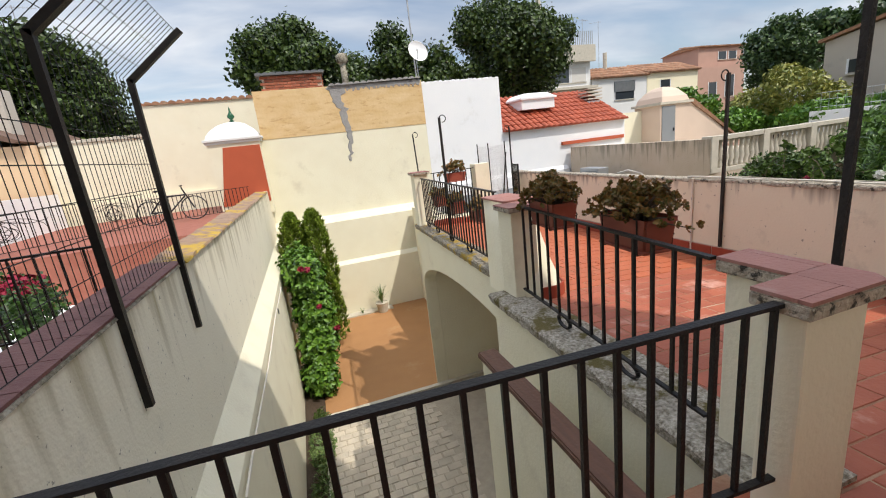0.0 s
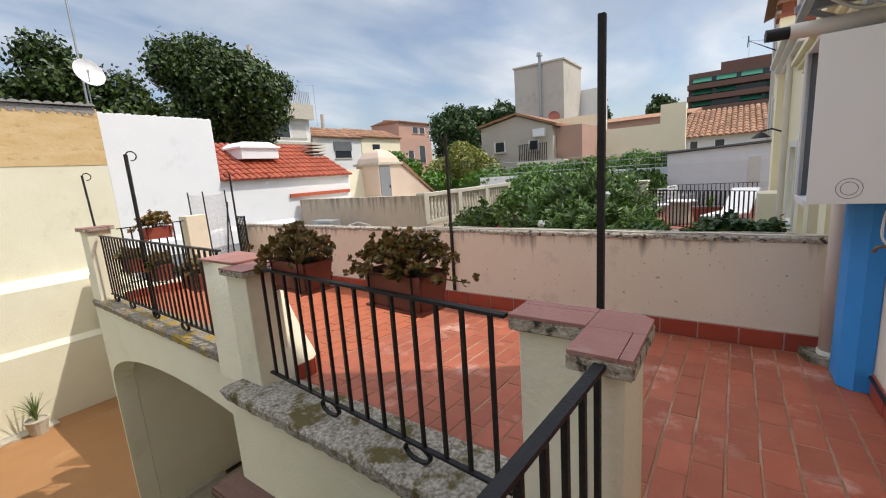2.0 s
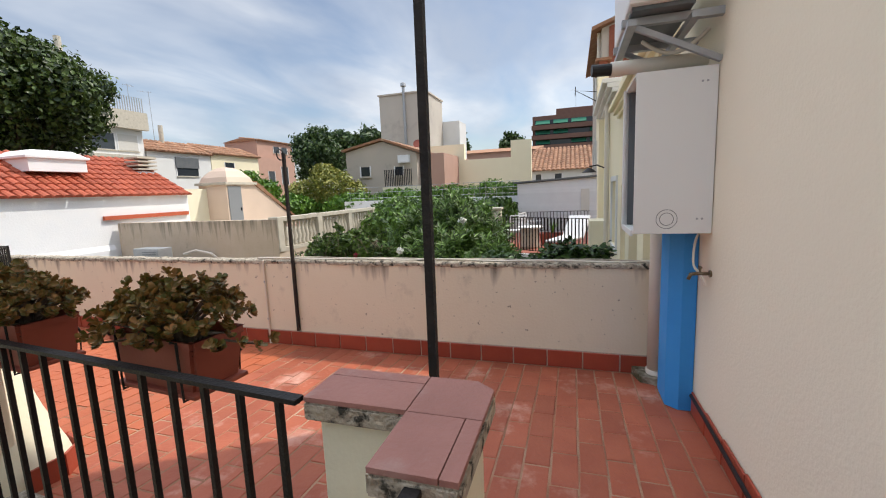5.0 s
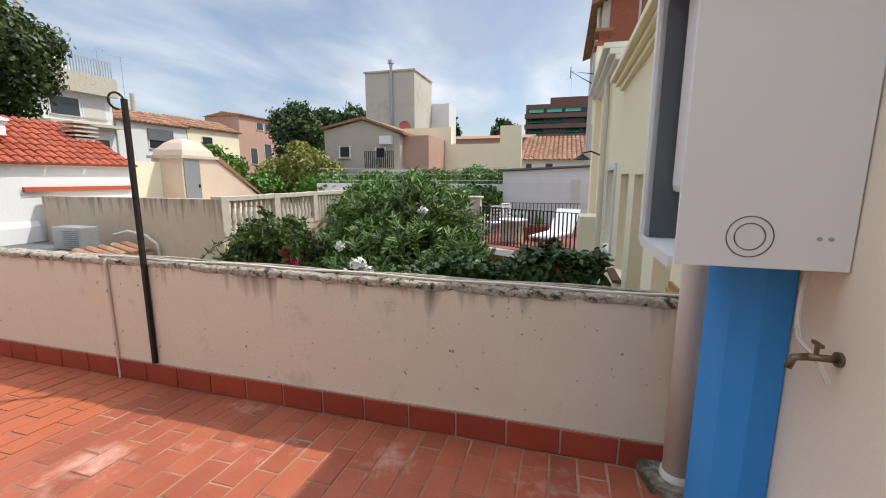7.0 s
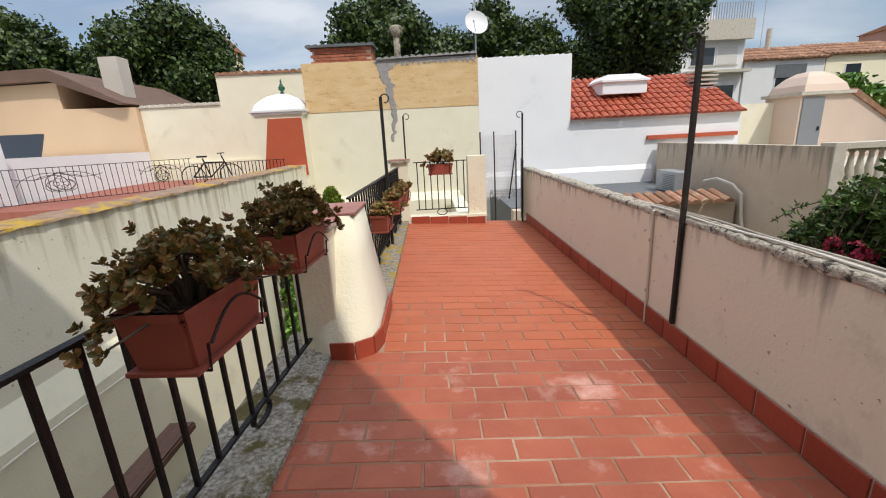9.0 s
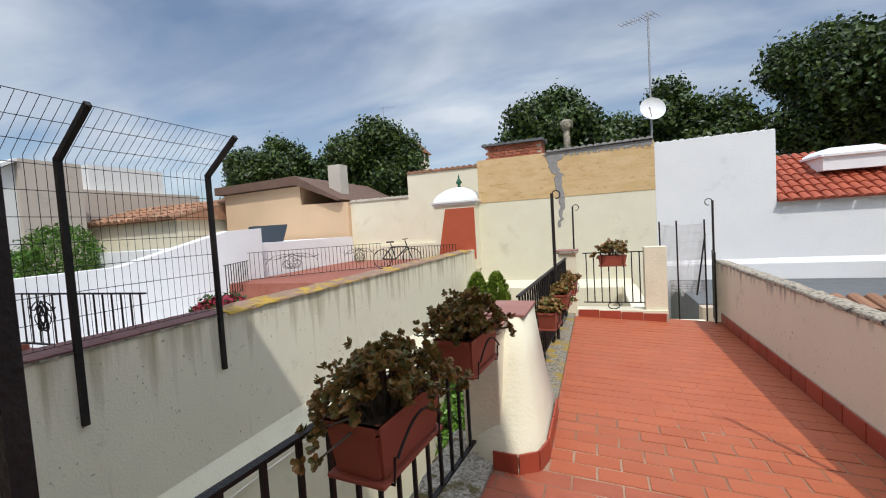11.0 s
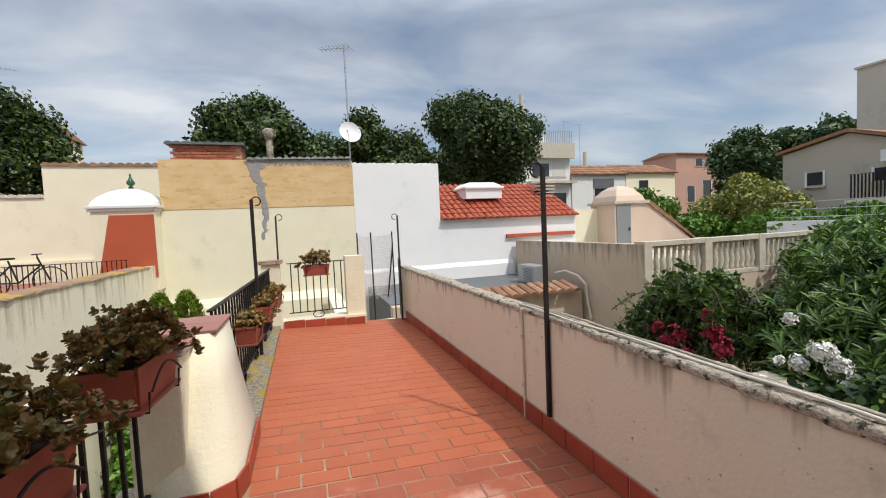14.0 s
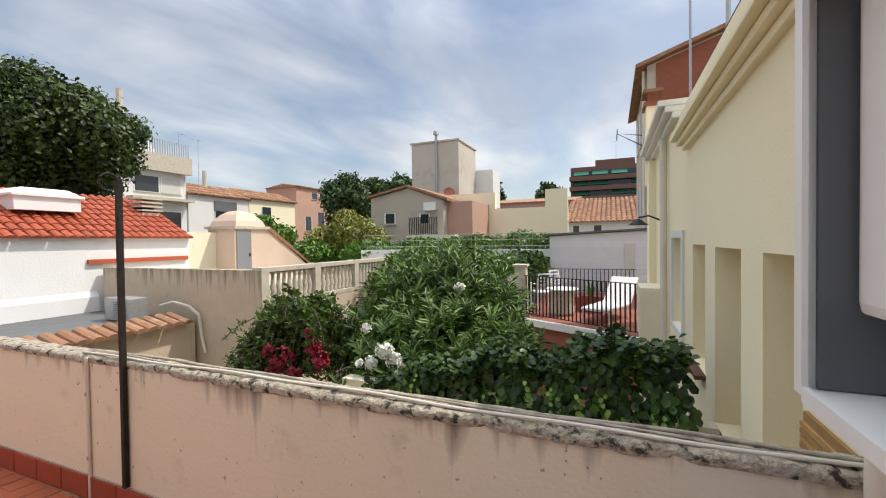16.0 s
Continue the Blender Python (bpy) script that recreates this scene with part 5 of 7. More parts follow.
# red-tiled house beyond the white wall
t = thing("red_roof_house", "low white house with a bright red barrel-tile roof", "house", "houses")
part("wall", B(6.81, 12.08, NORTH + 0.36, 18.6, COURT, 1.66), WHITE, t)
rf = bmesh.new()
extrude_poly(rf, [(NORTH - 0.02, 1.68), (16.3, 3.02), (18.8, 1.72)], "x", 6.81, 12.0)
part("roof", rf, ROOF_RED, t, "red tiled gable roof")
ob = roof_tiles("roof_tile", 6.81, 12.15, NORTH - 0.14, 16.3, 1.65, 3.04, 0.235, ROOF_RED, t, "bright red barrel tiles")
sk = lathe(bmesh.new(), [(1.00, 0), (1.00, 0.34), (1.10, 0.36), (1.10, 0.42), (1.0, 0.44), (0.74, 0.58), (0.66, 0.60)], (0, 0, 0), 4)
sk.transform(pose(8.78, 15.3, 2.42, 0, 0, 45))
part("roof_dome", sk, WHITE, t, "white capped roof vent")
part("chimney", B(11.45, 12.0, 15.1, 15.6, 1.9, 2.55), WHITE, t, "white chimney with slatted cowl")
cw = bmesh.new()
for i in range(4):
    box(cw, 11.38, 12.07, 15.03, 15.67, 2.60 + i * 0.13, 2.65 + i * 0.13)
part("chimney_cowl", cw, STONE, t, "stacked grey slats")

# ---- neighbour's flat roof, old wall and stair head ----
structure("flat_roof", B(4.30, 9.40, 10.3, NORTH - 0.1, COURT, -0.30), DARK_ROOF, "dark grey felt flat roof beyond the parapet", "roof")
structure("flat_roof_wall", B(4.30, 9.40, 10.0, 10.296, COURT, -0.32), OLD_WALL, "old pinkish wall under the tile edge")
t = thing("tile_edge", "row of mottled old clay tiles on the flat roof edge", "roof edge")
roof_tiles("edge_tile", 4.6, 9.2, 9.75, 10.35, -0.36, -0.20, 0.26, ROOF_OLD, t, "mottled yellow clay tiles", 0.62)
t = thing("air_conditioner", "grey rooftop air conditioner on the flat roof", "air conditioner")
part("casing", B(8.55, 8.95, 11.0, 11.9, -0.28, 0.24, 0.02), STEEL, t, "grey metal casing")
gr = bmesh.new()
for i in range(9):
    box(gr, 8.535, 8.548, 11.08, 11.55, -0.22 + i * 0.045, -0.205 + i * 0.045)
part("grille", gr, GREY_SHEET, t, "dark fan grille")
hose = tube(bmesh.new(), [(9.2, 10.9, 0.0), (9.25, 10.5, 0.1), (9.35, 10.1, 0.0), (9.40, 9.85, -0.2), (9.42, 9.8, -0.7), (9.44, 9.7, -1.1)], 0.035)
tagged(part("pipe_lagging", hose, PVC), "white lagged pipe drooping over the wall", "pipe")

OLD_X = 9.5
structure("wall_old", B(OLD_X, OLD_X + 0.25, 8.0, NORTH - 0.1, COURT, 0.87), OLD_WALL, "old plastered wall with black run-off stains")
structure("wall_old_south", B(OLD_X + 0.25, 16.5, 8.0, 8.25, COURT, 0.10), OLD_WALL, "old plastered wall under the balustrade")
structure("terrace_neighbour", B(OLD_X + 0.25, 16.5, 8.25, NORTH + 0.6, COURT, 0.12), STONE, "neighbour's pale paved upper terrace", "floor")
structure("wall_red_band", B(OLD_X - 0.3, 12.0, NORTH - 0.06, NORTH + 0.025, 0.98, 1.10), RED_PAINT, "rust red painted band on the white wall", "trim")
structure("wall_cream_low", B(12.1, 15.2, 15.0, 15.25, COURT, 1.92), CREAM, "cream plastered wall behind the terrace")


def balustrade(p0, p1, z0, z1, bays, label):
    t = thing("balustrade", label, "balustrade")
    a, b = Vector((*p0, 0)), Vector((*p1, 0))
    part("base", bar(bmesh.new(), a + Vector((0, 0, z0 + 0.05)), b + Vector((0, 0, z0 + 0.05)), 0.26, 0.10), STONE, t)
    part("top_rail", bar(bmesh.new(), a + Vector((0, 0, z1 - 0.05)), b + Vector((0, 0, z1 - 0.05)), 0.28, 0.10), STONE, t)
    prof = [(0.05, z0 + 0.1), (0.075, z0 + 0.13), (0.045, z0 + 0.18), (0.085, z0 + 0.34), (0.05, z0 + 0.52), (0.035, z1 - 0.18), (0.07, z1 - 0.14), (0.06, z1 - 0.1)]
    first = None
    per = 9
    for i in range(bays):
        for k in range(per):
            f = (i + (k + 1.0) / (per + 1)) / bays
            c = a.lerp(b, f)
            if first is None:
                first = part("baluster", lathe(bmesh.new(), prof, (0, 0, 0), 8), STONE, t, smooth=True)
                o = first
            else:
                o = new("baluster", first.data)
                o.parent = t
            o.matrix_basis = Matrix.Translation(c)
    for i in range(bays + 1):
        c = a.lerp(b, i / bays)
        part("pier", B(c.x - 0.11, c.x + 0.11, c.y - 0.15, c.y + 0.15, z0, z1 + 0.012, 0.01), STONE, t)
    return t


balustrade((OLD_X + 0.12, 8.12), (15.0, 8.12), 0.02, 0.92, 3, "weathered cast stone balustrade round the neighbour's terrace")

# stair head hut with its grey door and sloping flank
t = thing("stair_hut", "small pinkish stair head hut with a domed cap", "hut", "outbuildings")
part("body", B(14.05, 15.6, 14.0, 15.4, 0.12, 2.05), HUT, t)
fl = bmesh.new()
extrude_poly(fl, [(15.6, 0.12), (18.3, 0.12), (18.2, 0.35), (15.8, 2.02), (15.6, 2.05)], "y", 14.0, 15.2)
part("stair_flank", fl, HUT, t)
fl = bmesh.new()
extrude_poly(fl, [(18.4, 0.33), (18.35, 0.45), (15.72, 2.2), (15.6, 2.06)], "y", 13.94, 15.26)
part("flank_coping", fl, ROOF_OLD, t, "brown tiled coping")
part("cornice", B(13.95, 15.7, 13.9, 15.5, 2.05, 2.15), STONE, t)
dm = lathe(bmesh.new(), [(1.02, 2.15), (0.92, 2.36), (0.62, 2.62), (0.34, 2.76), (0.04, 2.80)], (0, 0, 0), 4)
dm.transform(pose(14.83, 14.7, 0, 0, 0, 45))
part("dome", dm, HUT, t, "four-sided beige cap")
dr = part("door", B(14.12, 14.80, 13.965, 13.998, 0.14, 1.98), DOOR_GREY, t, "grey metal door")
part("handle", B(14.68, 14.73, 13.93, 13.964, 0.98, 1.10), BLACK_PLASTIC, dr)


# ---- neighbour's facade beyond the parapet ----
def wall_with_openings(bm, x0, x1, z0, z1, y0, y1, holes):
    """A wall along x between y0 and y1 with rectangular openings (xa, xb, za, zb), built from solid pieces."""
    xs = sorted({x0, x1, *[h[0] for h in holes], *[h[1] for h in holes]})
    for a, b in zip(xs[:-1], xs[1:]):
        cuts = sorted((h[2], h[3]) for h in holes if h[0] <= a + 1e-6 and h[1] >= b - 1e-6)
        z = z0
        for za, zb in cuts:
            if za > z:
                box(bm, a, b, y0, y1, z, za)
            z = zb
        if z < z1:
            box(bm, a, b, y0, y1, z, z1)
    bmesh.ops.remove_doubles(bm, verts=bm.verts[:], dist=0.0005)
    return bm


t = thing("yellow_house", "pale yellow terraced house with deep window reveals", "house", "houses")
holes = [(6.93, 7.54, 0.22, 1.40), (5.81, 6.54, -0.05, 1.39), (4.86, 5.39, -1.2, 1.38)]
part("wall", wall_with_openings(bmesh.new(), 4.225, 7.85, COURT, 2.44, -0.32, 0.0, holes), YELLOW, t)
part("inner_wall", B(4.225, 7.85, -6.0, -0.33, COURT, 2.6), REVEAL, t)
for xa, xb, za, zb in holes:
    w = part("window", B(xa + 0.002, xb - 0.002, -0.325, -0.25, za, zb), REVEAL, t, "closed beige shutter")
    part("sill", B(xa - 0.03, xb + 0.03, -0.24, 0.09, za - 0.045, za - 0.004, 0.006), WOOD, w, "brown tiled sill")
for i, (a, b) in enumerate(((2.44, 0.05), (2.50, 0.10), (2.56, 0.16))):
    part("cornice", B(4.225, 7.85 + b, -0.3, b, a, a + 0.058, 0.01), YELLOW, t, "stepped yellow cornice moulding")
part("attic", B(4.225, 7.85, -0.3, 0.02, 2.62, 2.95), YELLOW, t)
bd = part("rolled_blind", B(4.24, 4.80, 0.004, 0.02, -1.0, 0.72), BLIND, t, "straw roller blind")
slat = part("slat", B(-0.28, 0.28, 0, 0.012, -0.012, 0.012), BLIND, bd)
for i in range(55):
    o = slat if i == 0 else new("slat", slat.data)
    o.parent = bd
    o.matrix_basis = pose(4.52, 0.021, -0.98 + i * 0.0305)
rl = bmesh.new()
rod(rl, (4.4, -0.1, 3.15), (7.8, -0.1, 3.15), 0.025)
tr = thing("roof_railing", "black iron railing on the yellow house roof", "railing")
part("top_rail", rl, IRON, tr)
for i in range(8):
    part("post", rod(bmesh.new(), (4.4 + i * 0.48, -0.1, 2.95), (4.4 + i * 0.48, -0.1, 3.15), 0.012), IRON, tr)

t = thing("cream_house", "cream terraced house with a white moulded cornice", "house", "houses")
holes = [(8.30, 9.15, 0.30, 1.47)]
part("wall", wall_with_openings(bmesh.new(), 7.855, 12.2, COURT, 3.0, -0.35, -0.02, holes), YELLOW, t)
part("inner_wall", B(7.855, 12.2, -6.0, -0.36, COURT, 3.2), REVEAL, t)
w = part("window", B(8.30, 9.15, -0.30, -0.22, 0.30, 1.47), WHITE_FACADE, t, "pale blue-white shuttered window")
part("frame", wall_with_openings(bmesh.new(), 8.20, 9.25, 0.22, 1.56, -0.019, 0.01, [(8.30, 9.15, 0.30, 1.47)]), WHITE_FACADE, w)
for a, b in ((3.0, 0.06), (3.08, 0.14), (3.16, 0.22)):
    part("cornice", B(8.6, 12.2, -0.3, b, a, a + 0.078, 0.01), WHITE_FACADE, t, "white cornice moulding")
part("pilaster", B(11.6, 12.2, -0.02, 0.10, COURT, 2.98), YELLOW, t)
part("drainpipe", rod(bmesh.new(), (9.7, 0.05, COURT), (9.7, 0.05, 2.98), 0.05, 10), PVC, t)
t = thing("wall_lamp", "black swan-neck wall lamp on the cream house", "lamp")
part("arm", tube(bmesh.new(), [(10.4, -0.02, 1.75), (10.4, 0.2, 1.85), (10.4, 0.36, 1.82)], 0.015), IRON, t)
part("shade", lathe(bmesh.new(), [(0.02, 0.10), (0.05, 0.08), (0.16, 0.0), (0.155, -0.005)], (10.4, 0.36, 1.70)), IRON, t)

t = thing("brick_gable_house", "tall house with a bare red brick gable and tiled eaves", "house", "houses")
gb_ = bmesh.new()
extrude_poly(gb_, [(-0.3, COURT), (-0.3, 7.0), (-6.0, 8.9), (-9.0, 7.9), (-9.0, COURT)], "x", 17.5, 24.0)
part("wall", gb_, GREY_FACADE, t)
gb_ = bmesh.new()
extrude_poly(gb_, [(-0.55, 2.0), (-0.55, 7.02), (-6.0, 8.85), (-9.0, 7.85), (-9.0, 2.0)], "x", 17.46, 17.496)
part("gable", gb_, BRICK_WALL, t, "bare red brick gable")
ev = bmesh.new()
extrude_poly(ev, [(0.05, 6.90), (0.05, 7.02), (-6.0, 9.06), (-9.2, 8.0), (-9.2, 7.86), (-6.0, 8.92)], "x", 17.25, 24.2)
part("roof", ev, ROOF_OLD, t, "overhanging tiled roof")
for z in (2.2, 5.0):
    for x in (18.6, 20.2, 22.0):
        w = part("window", B(x, x + 0.8, -0.296, -0.25, z, z + 1.3), ROLLER, t)
part("pipe", rod(bmesh.new(), (17.8, -0.22, COURT), (17.8, -0.22, 6.95), 0.06), PVC, t)
t = thing("pot_chimney", "small brick chimney on the roof edge", "chimney")
part("stack", B(12.25, 12.7, -0.16, 0.10, 2.6, 4.22), YELLOW, t)
part("crown", B(12.2, 12.75, -0.21, 0.15, 4.22, 4.30), BRICK_WALL, t)
part("pots", B(12.28, 12.67, -0.13, 0.07, 4.30, 4.50), BRICK_WALL, t)
part("lid", B(12.18, 12.77, -0.22, 0.16, 4.50, 4.56), ROOF_OLD, t, "clay tile lid")
antenna((12.9, -0.8, 3.0), 8.2, 0.9, 1.2)
antenna((8.4, -0.5, 2.9), 5.8, 0.5, 0.6, elements=4)
t = thing("washing_line_bracket", "black iron washing line bracket high on the wall", "bracket")
part("arm", tube(bmesh.new(), [(18.0, -0.3, 4.9), (18.0, 0.6, 5.05), (18.0, -0.3, 4.5)], 0.02), IRON, t)
part("bar", rod(bmesh.new(), (17.4, 0.6, 5.05), (19.0, 0.6, 5.05), 0.015), IRON, t)

# ---- neighbour's red terrace with its white furniture ----
DECK = -0.28
dk = bmesh.new()
extrude_poly(dk, [(10.5, 0.0), (12.0, 2.75), (16.8, 2.75), (16.8, 0.0)], "z", COURT, DECK)
structure("terrace_red", dk, BALCONY_RED, "neighbour's red tiled terrace", "floor")
structure("terrace_edge", bar(bmesh.new(), (10.45, 0.0, DECK - 0.08), (11.95, 2.8, DECK - 0.08), 0.12, 0.14), WHITE_FACADE, "pale edge of the red terrace", "trim")
structure("terrace_pier", B(10.35, 11.2, -0.02, 0.34, COURT, 0.62), CREAM, "cream plastered pier at the terrace corner", "pier")
railing("garden_railing", (10.62, 0.36), (11.95, 2.62), DECK + 0.08, 0.66, 28, "black iron bar railing along the red terrace", "garden railings", w=0.022)
railing("garden_railing", (16.6, 0.1), (16.6, 3.0), DECK + 0.08, 0.50, 24, "black iron bar railing at the back of the red terrace", "garden railings", w=0.022)
t = thing("gate_pier", "square cream gate pier with a flat cap", "pier")
part("shaft", B(11.95, 12.20, 2.6, 2.85, COURT, 0.86), STONE, t)
part("cap", B(11.91, 12.24, 2.56, 2.89, 0.86, 0.91, 0.01), STONE, t)
sb = bmesh.new()
bar(sb, (12.2, 2.75, 0.62), (12.9, 4.2, 0.2), 0.16, 0.14)
structure("stair_parapet", sb, STONE, "pale sloping stair parapet", "trim")


def garden_chair(m):
    t = thing("garden_chair", "white metal garden armchair on the red terrace", "chair", "garden chairs", m=m)
    part("seat", B(-0.24, 0.24, -0.24, 0.24, 0.42, 0.45, 0.008), WHITE_PLASTIC, t)
    bk = bar(bmesh.new(), (-0.24, 0.33, 0.90), (0.24, 0.33, 0.90), 0.03, 0.03)
    for x in (-0.24, 0.24):
        bar(bk, (x, 0.22, 0.45), (x, 0.33, 0.90), 0.03, 0.03)
    part("backrest_frame", bk, WHITE_PLASTIC, t)
    for k in range(4):
        part("slat", bar(bmesh.new(), (-0.23, 0.245 + 0.02 * k, 0.54 + 0.09 * k), (0.23, 0.245 + 0.02 * k, 0.54 + 0.09 * k), 0.012, 0.035), WHITE_PLASTIC, t)
    for x in (-0.24, 0.24):
        part("arm", bar(bmesh.new(), (x, -0.24, 0.64), (x, 0.27, 0.64), 0.03, 0.02), WHITE_PLASTIC, t)
        part("leg", rod(bmesh.new(), (x, -0.24, 0), (x, -0.22, 0.64), 0.014), WHITE_PLASTIC, t)
        part("leg", rod(bmesh.new(), (x, 0.27, 0), (x, 0.24, 0.64), 0.014), WHITE_PLASTIC, t)
    return t


garden_chair(pose(13.2, 2.40, DECK, 0, 0, 120))
garden_chair(pose(14.0, 1.95, DECK, 0, 0, -20))
t = thing("barrel_table", "round drum table with a white top", "table", m=pose(12.5, 1.86, DECK))
part("drum", lathe(bmesh.new(), [(0.24, 0), (0.27, 0.05), (0.25, 0.3), (0.27, 0.55), (0.25, 0.58)]), STONE, t, "dark weathered drum")
part("top", lathe(bmesh.new(), [(0.36, 0.58), (0.37, 0.60), (0.36, 0.615)], seg=24), WHITE_PLASTIC, t)
t = thing("sun_lounger", "white sun lounger with raised back", "lounger", m=pose(12.3, 0.82, DECK, 0, 0, -20))
part("bed", B(-0.9, 0.35, -0.3, 0.3, 0.28, 0.33, 0.01), WHITE_PLASTIC, t)
part("backrest", extrude_poly(bmesh.new(), [(0.33, 0.28), (0.38, 0.26), (0.98, 0.82), (0.93, 0.85)], "y", -0.3, 0.3), WHITE_PLASTIC, t)
for x, y in ((-0.8, -0.27), (-0.8, 0.27), (0.3, -0.27), (0.3, 0.27)):
    part("leg", rod(bmesh.new(), (x, y, 0), (x, y, 0.28), 0.015), WHITE_PLASTIC, t)
strap_plant((13.1, 1.26, DECK + 0.35), 26, 0.5, 31, LEAF_HEDGE, "grassy plant in a terracotta trough")
planter((13.1, 1.26, DECK), 0.7, 0.34, 0.34, 70, "terracotta trough on the red terrace", "terrace troughs", False)

# white-painted brick shed beyond the terrace
t = thing("white_shed", "white-painted brick shed with a dark sloping roof", "shed", "outbuildings")
wb = bmesh.new()
extrude_poly(wb, [(-0.3, COURT), (-0.3, 1.72), (2.75, 1.58), (2.75, COURT)], "x", 17.0, 20.5)
part("wall", wb, WHITE_BRICK, t)
course = part("course", B(-0.012, 0.0, -1.5, 1.5, -0.045, 0.045), WHITE_BRICK, t, "painted brick course")
for i in range(17):
    o = course if i == 0 else new("course", course.data)
    o.parent = t
    o.matrix_basis = pose(17.0, 1.22, -0.15 + i * 0.10)
rf = bmesh.new()
extrude_poly(rf, [(-0.4, 1.74), (-0.4, 1.80), (2.9, 1.66), (2.9, 1.60)], "x", 16.9, 20.6)
part("roof", rf, DARK_ROOF, t)
part("vent", B(16.95, 16.99, 0.1, 0.4, 0.5, 1.3), ROLLER, t, "pale louvred vent")
t = thing("low_garden_wall", "old white garden wall with wire fence above", "wall")
part("wall", B(18.0, 18.25, 2.75, 11.0, COURT, 1.12), WHITE, t)
fw = bmesh.new()
for i in range(34):
    y = 2.8 + i * 0.24
    rod(fw, (18.1, y, 1.1), (18.1, y + 0.0, 1.75), 0.006, 4)
for z in (1.25, 1.5, 1.74):
    rod(fw, (18.1, 2.8, z), (18.1, 10.9, z), 0.008, 4)
part("wire_fence", fw, STEEL, t)


# ---- greenery ----
def shrub(name, blobs, density, leaf, aspect, mat, seed, label, category="shrub", jitter=0.9, stems=8, base=None, extra=(), inner=0.72):
    r = np.random.default_rng(seed)
    t = thing(name, label, category, "garden plants")
    P, N = blob_points(r, blobs, density, inner)
    P = P + N * r.normal(0.0, 0.055, (len(P), 1))
    bm = bmesh.new()
    big = sorted(blobs, key=lambda b: -b[3])[:stems]
    for b in big:
        rod(bm, (b[0] + r.normal(0, 0.1), b[1] + r.normal(0, 0.1), COURT if base is None else base), (b[0], b[1], b[2] + 0.3 * b[5]), 0.04, 6, 0.012)
    part("stem", bm, BARK, t)
    leaf_mesh("foliage", P, N, leaf, aspect, mat, r, t, jitter=jitter)
    for nm, bl, dens, size, m, lab in extra:
        P, N = blob_points(r, bl, dens, 0.1)
        leaf_mesh(nm, P, N, size, 0.8, m, r, t, lab)
    return t


r = np.random.default_rng(40)
ole = [(7.7, 2.83, 0.70, 0.53, 0.55, 0.50), (7.4, 3.30, 0.55, 0.48, 0.50, 0.45), (8.0, 2.37, 0.50, 0.45, 0.45, 0.42), (6.9, 3.22, 0.18, 0.42, 0.45, 0.42), (7.0, 2.63, 0.28, 0.48, 0.50, 0.45),
       (7.3, 2.14, 0.22, 0.42, 0.42, 0.38), (7.2, 1.82, 0.22, 0.25, 0.24, 0.24), (7.0, 3.68, 0.15, 0.28, 0.30, 0.30), (6.6, 2.67, -0.08, 0.34, 0.40, 0.35), (6.7, 2.18, -0.05, 0.36, 0.40, 0.34),
       (6.6, 3.08, -0.10, 0.30, 0.36, 0.32), (7.9, 2.82, 0.92, 0.34, 0.36, 0.30), (7.6, 2.3, 0.0, 0.6, 0.6, 0.6), (7.5, 3.0, -0.4, 0.8, 0.9, 0.8)]
t = thing("oleander", "large spreading oleander with narrow leaves and white flowers", "shrub", "garden plants")
bm = bmesh.new()
for b in ole:
    rod(bm, (7.3 + r.normal(0, 0.15), 2.8 + r.normal(0, 0.15), COURT), (b[0], b[1], b[2] + 0.2 * b[5]), 0.035, 6, 0.010)
part("stem", bm, BARK, t)
P, N = blob_points(r, ole, 62, 0.75)
P = P + N * np.abs(r.normal(0.0, 0.09, (len(P), 1))) + np.array([0, 0, 1]) * np.abs(r.normal(0, 0.05, (len(P), 1)))
b, w, nn = whorls(r, P, N + np.array([0, 0, 0.7]), 17, 0.20, 0.72)
sprays("foliage", b, w, nn, 0.15, 0.026, LEAF_OLEANDER, r, t, curl=0.12, cup=0.4)
for x, y, z, k in ((6.15, 2.88, 0.38, 0.09), (6.12, 3.02, 0.25, 0.07), (6.15, 2.78, 0.30, 0.08), (6.15, 2.70, 0.18, 0.08), (6.15, 2.66, 0.08, 0.06), (6.35, 3.22, 0.55, 0.05), (7.1, 2.43, 0.93, 0.06), (6.15, 3.19, 0.23, 0.04)):
    P, N = blob_points(r, [(x, y, z, k, k, k)], 900, 0.3)
    b, w, nn = whorls(r, P, N, 5, 0.01, 0.95)
    sprays("blossom", b, w, nn, 0.032, 0.022, PETAL_WHITE, r, t, "white blossoms")

t = thing("ivy_hedge", "dense dark ivy hanging over the garden wall", "shrub", "garden plants")
r = np.random.default_rng(43)
k = 8500
y = r.uniform(0.25, 3.0, k)
ridge = 0.50 + 0.08 * np.sin(y * 3.1) + 0.05 * np.sin(y * 7.7 + 1) - 0.42 * np.clip((y - 1.75) / 0.9, 0, 1)
z = -1.3 + (ridge + 1.3) * r.uniform(0, 1, k) ** 0.75
bulge = 0.10 * np.sin(y * 5.3 + 2.0 * np.sin(z * 2.5)) + 0.07 * np.sin(z * 6.1 + y * 2.0)
x = 6.06 - bulge - 0.10 * np.sin(np.clip((ridge - z) / 0.5, 0, 1) * 1.57) + r.normal(0, 0.05, k)
top = r.uniform(0, 1, k) < 0.28
x = np.where(top, r.uniform(5.95, 6.6, k), x)
z = np.where(top, ridge + r.normal(0.0, 0.04, k), z)
way = np.stack([np.where(top, -0.5, -0.45) + r.normal(0, 0.35, k), r.normal(0, 0.5, k), np.where(top, 0.25, -1.0) + r.normal(0, 0.3, k)], 1)
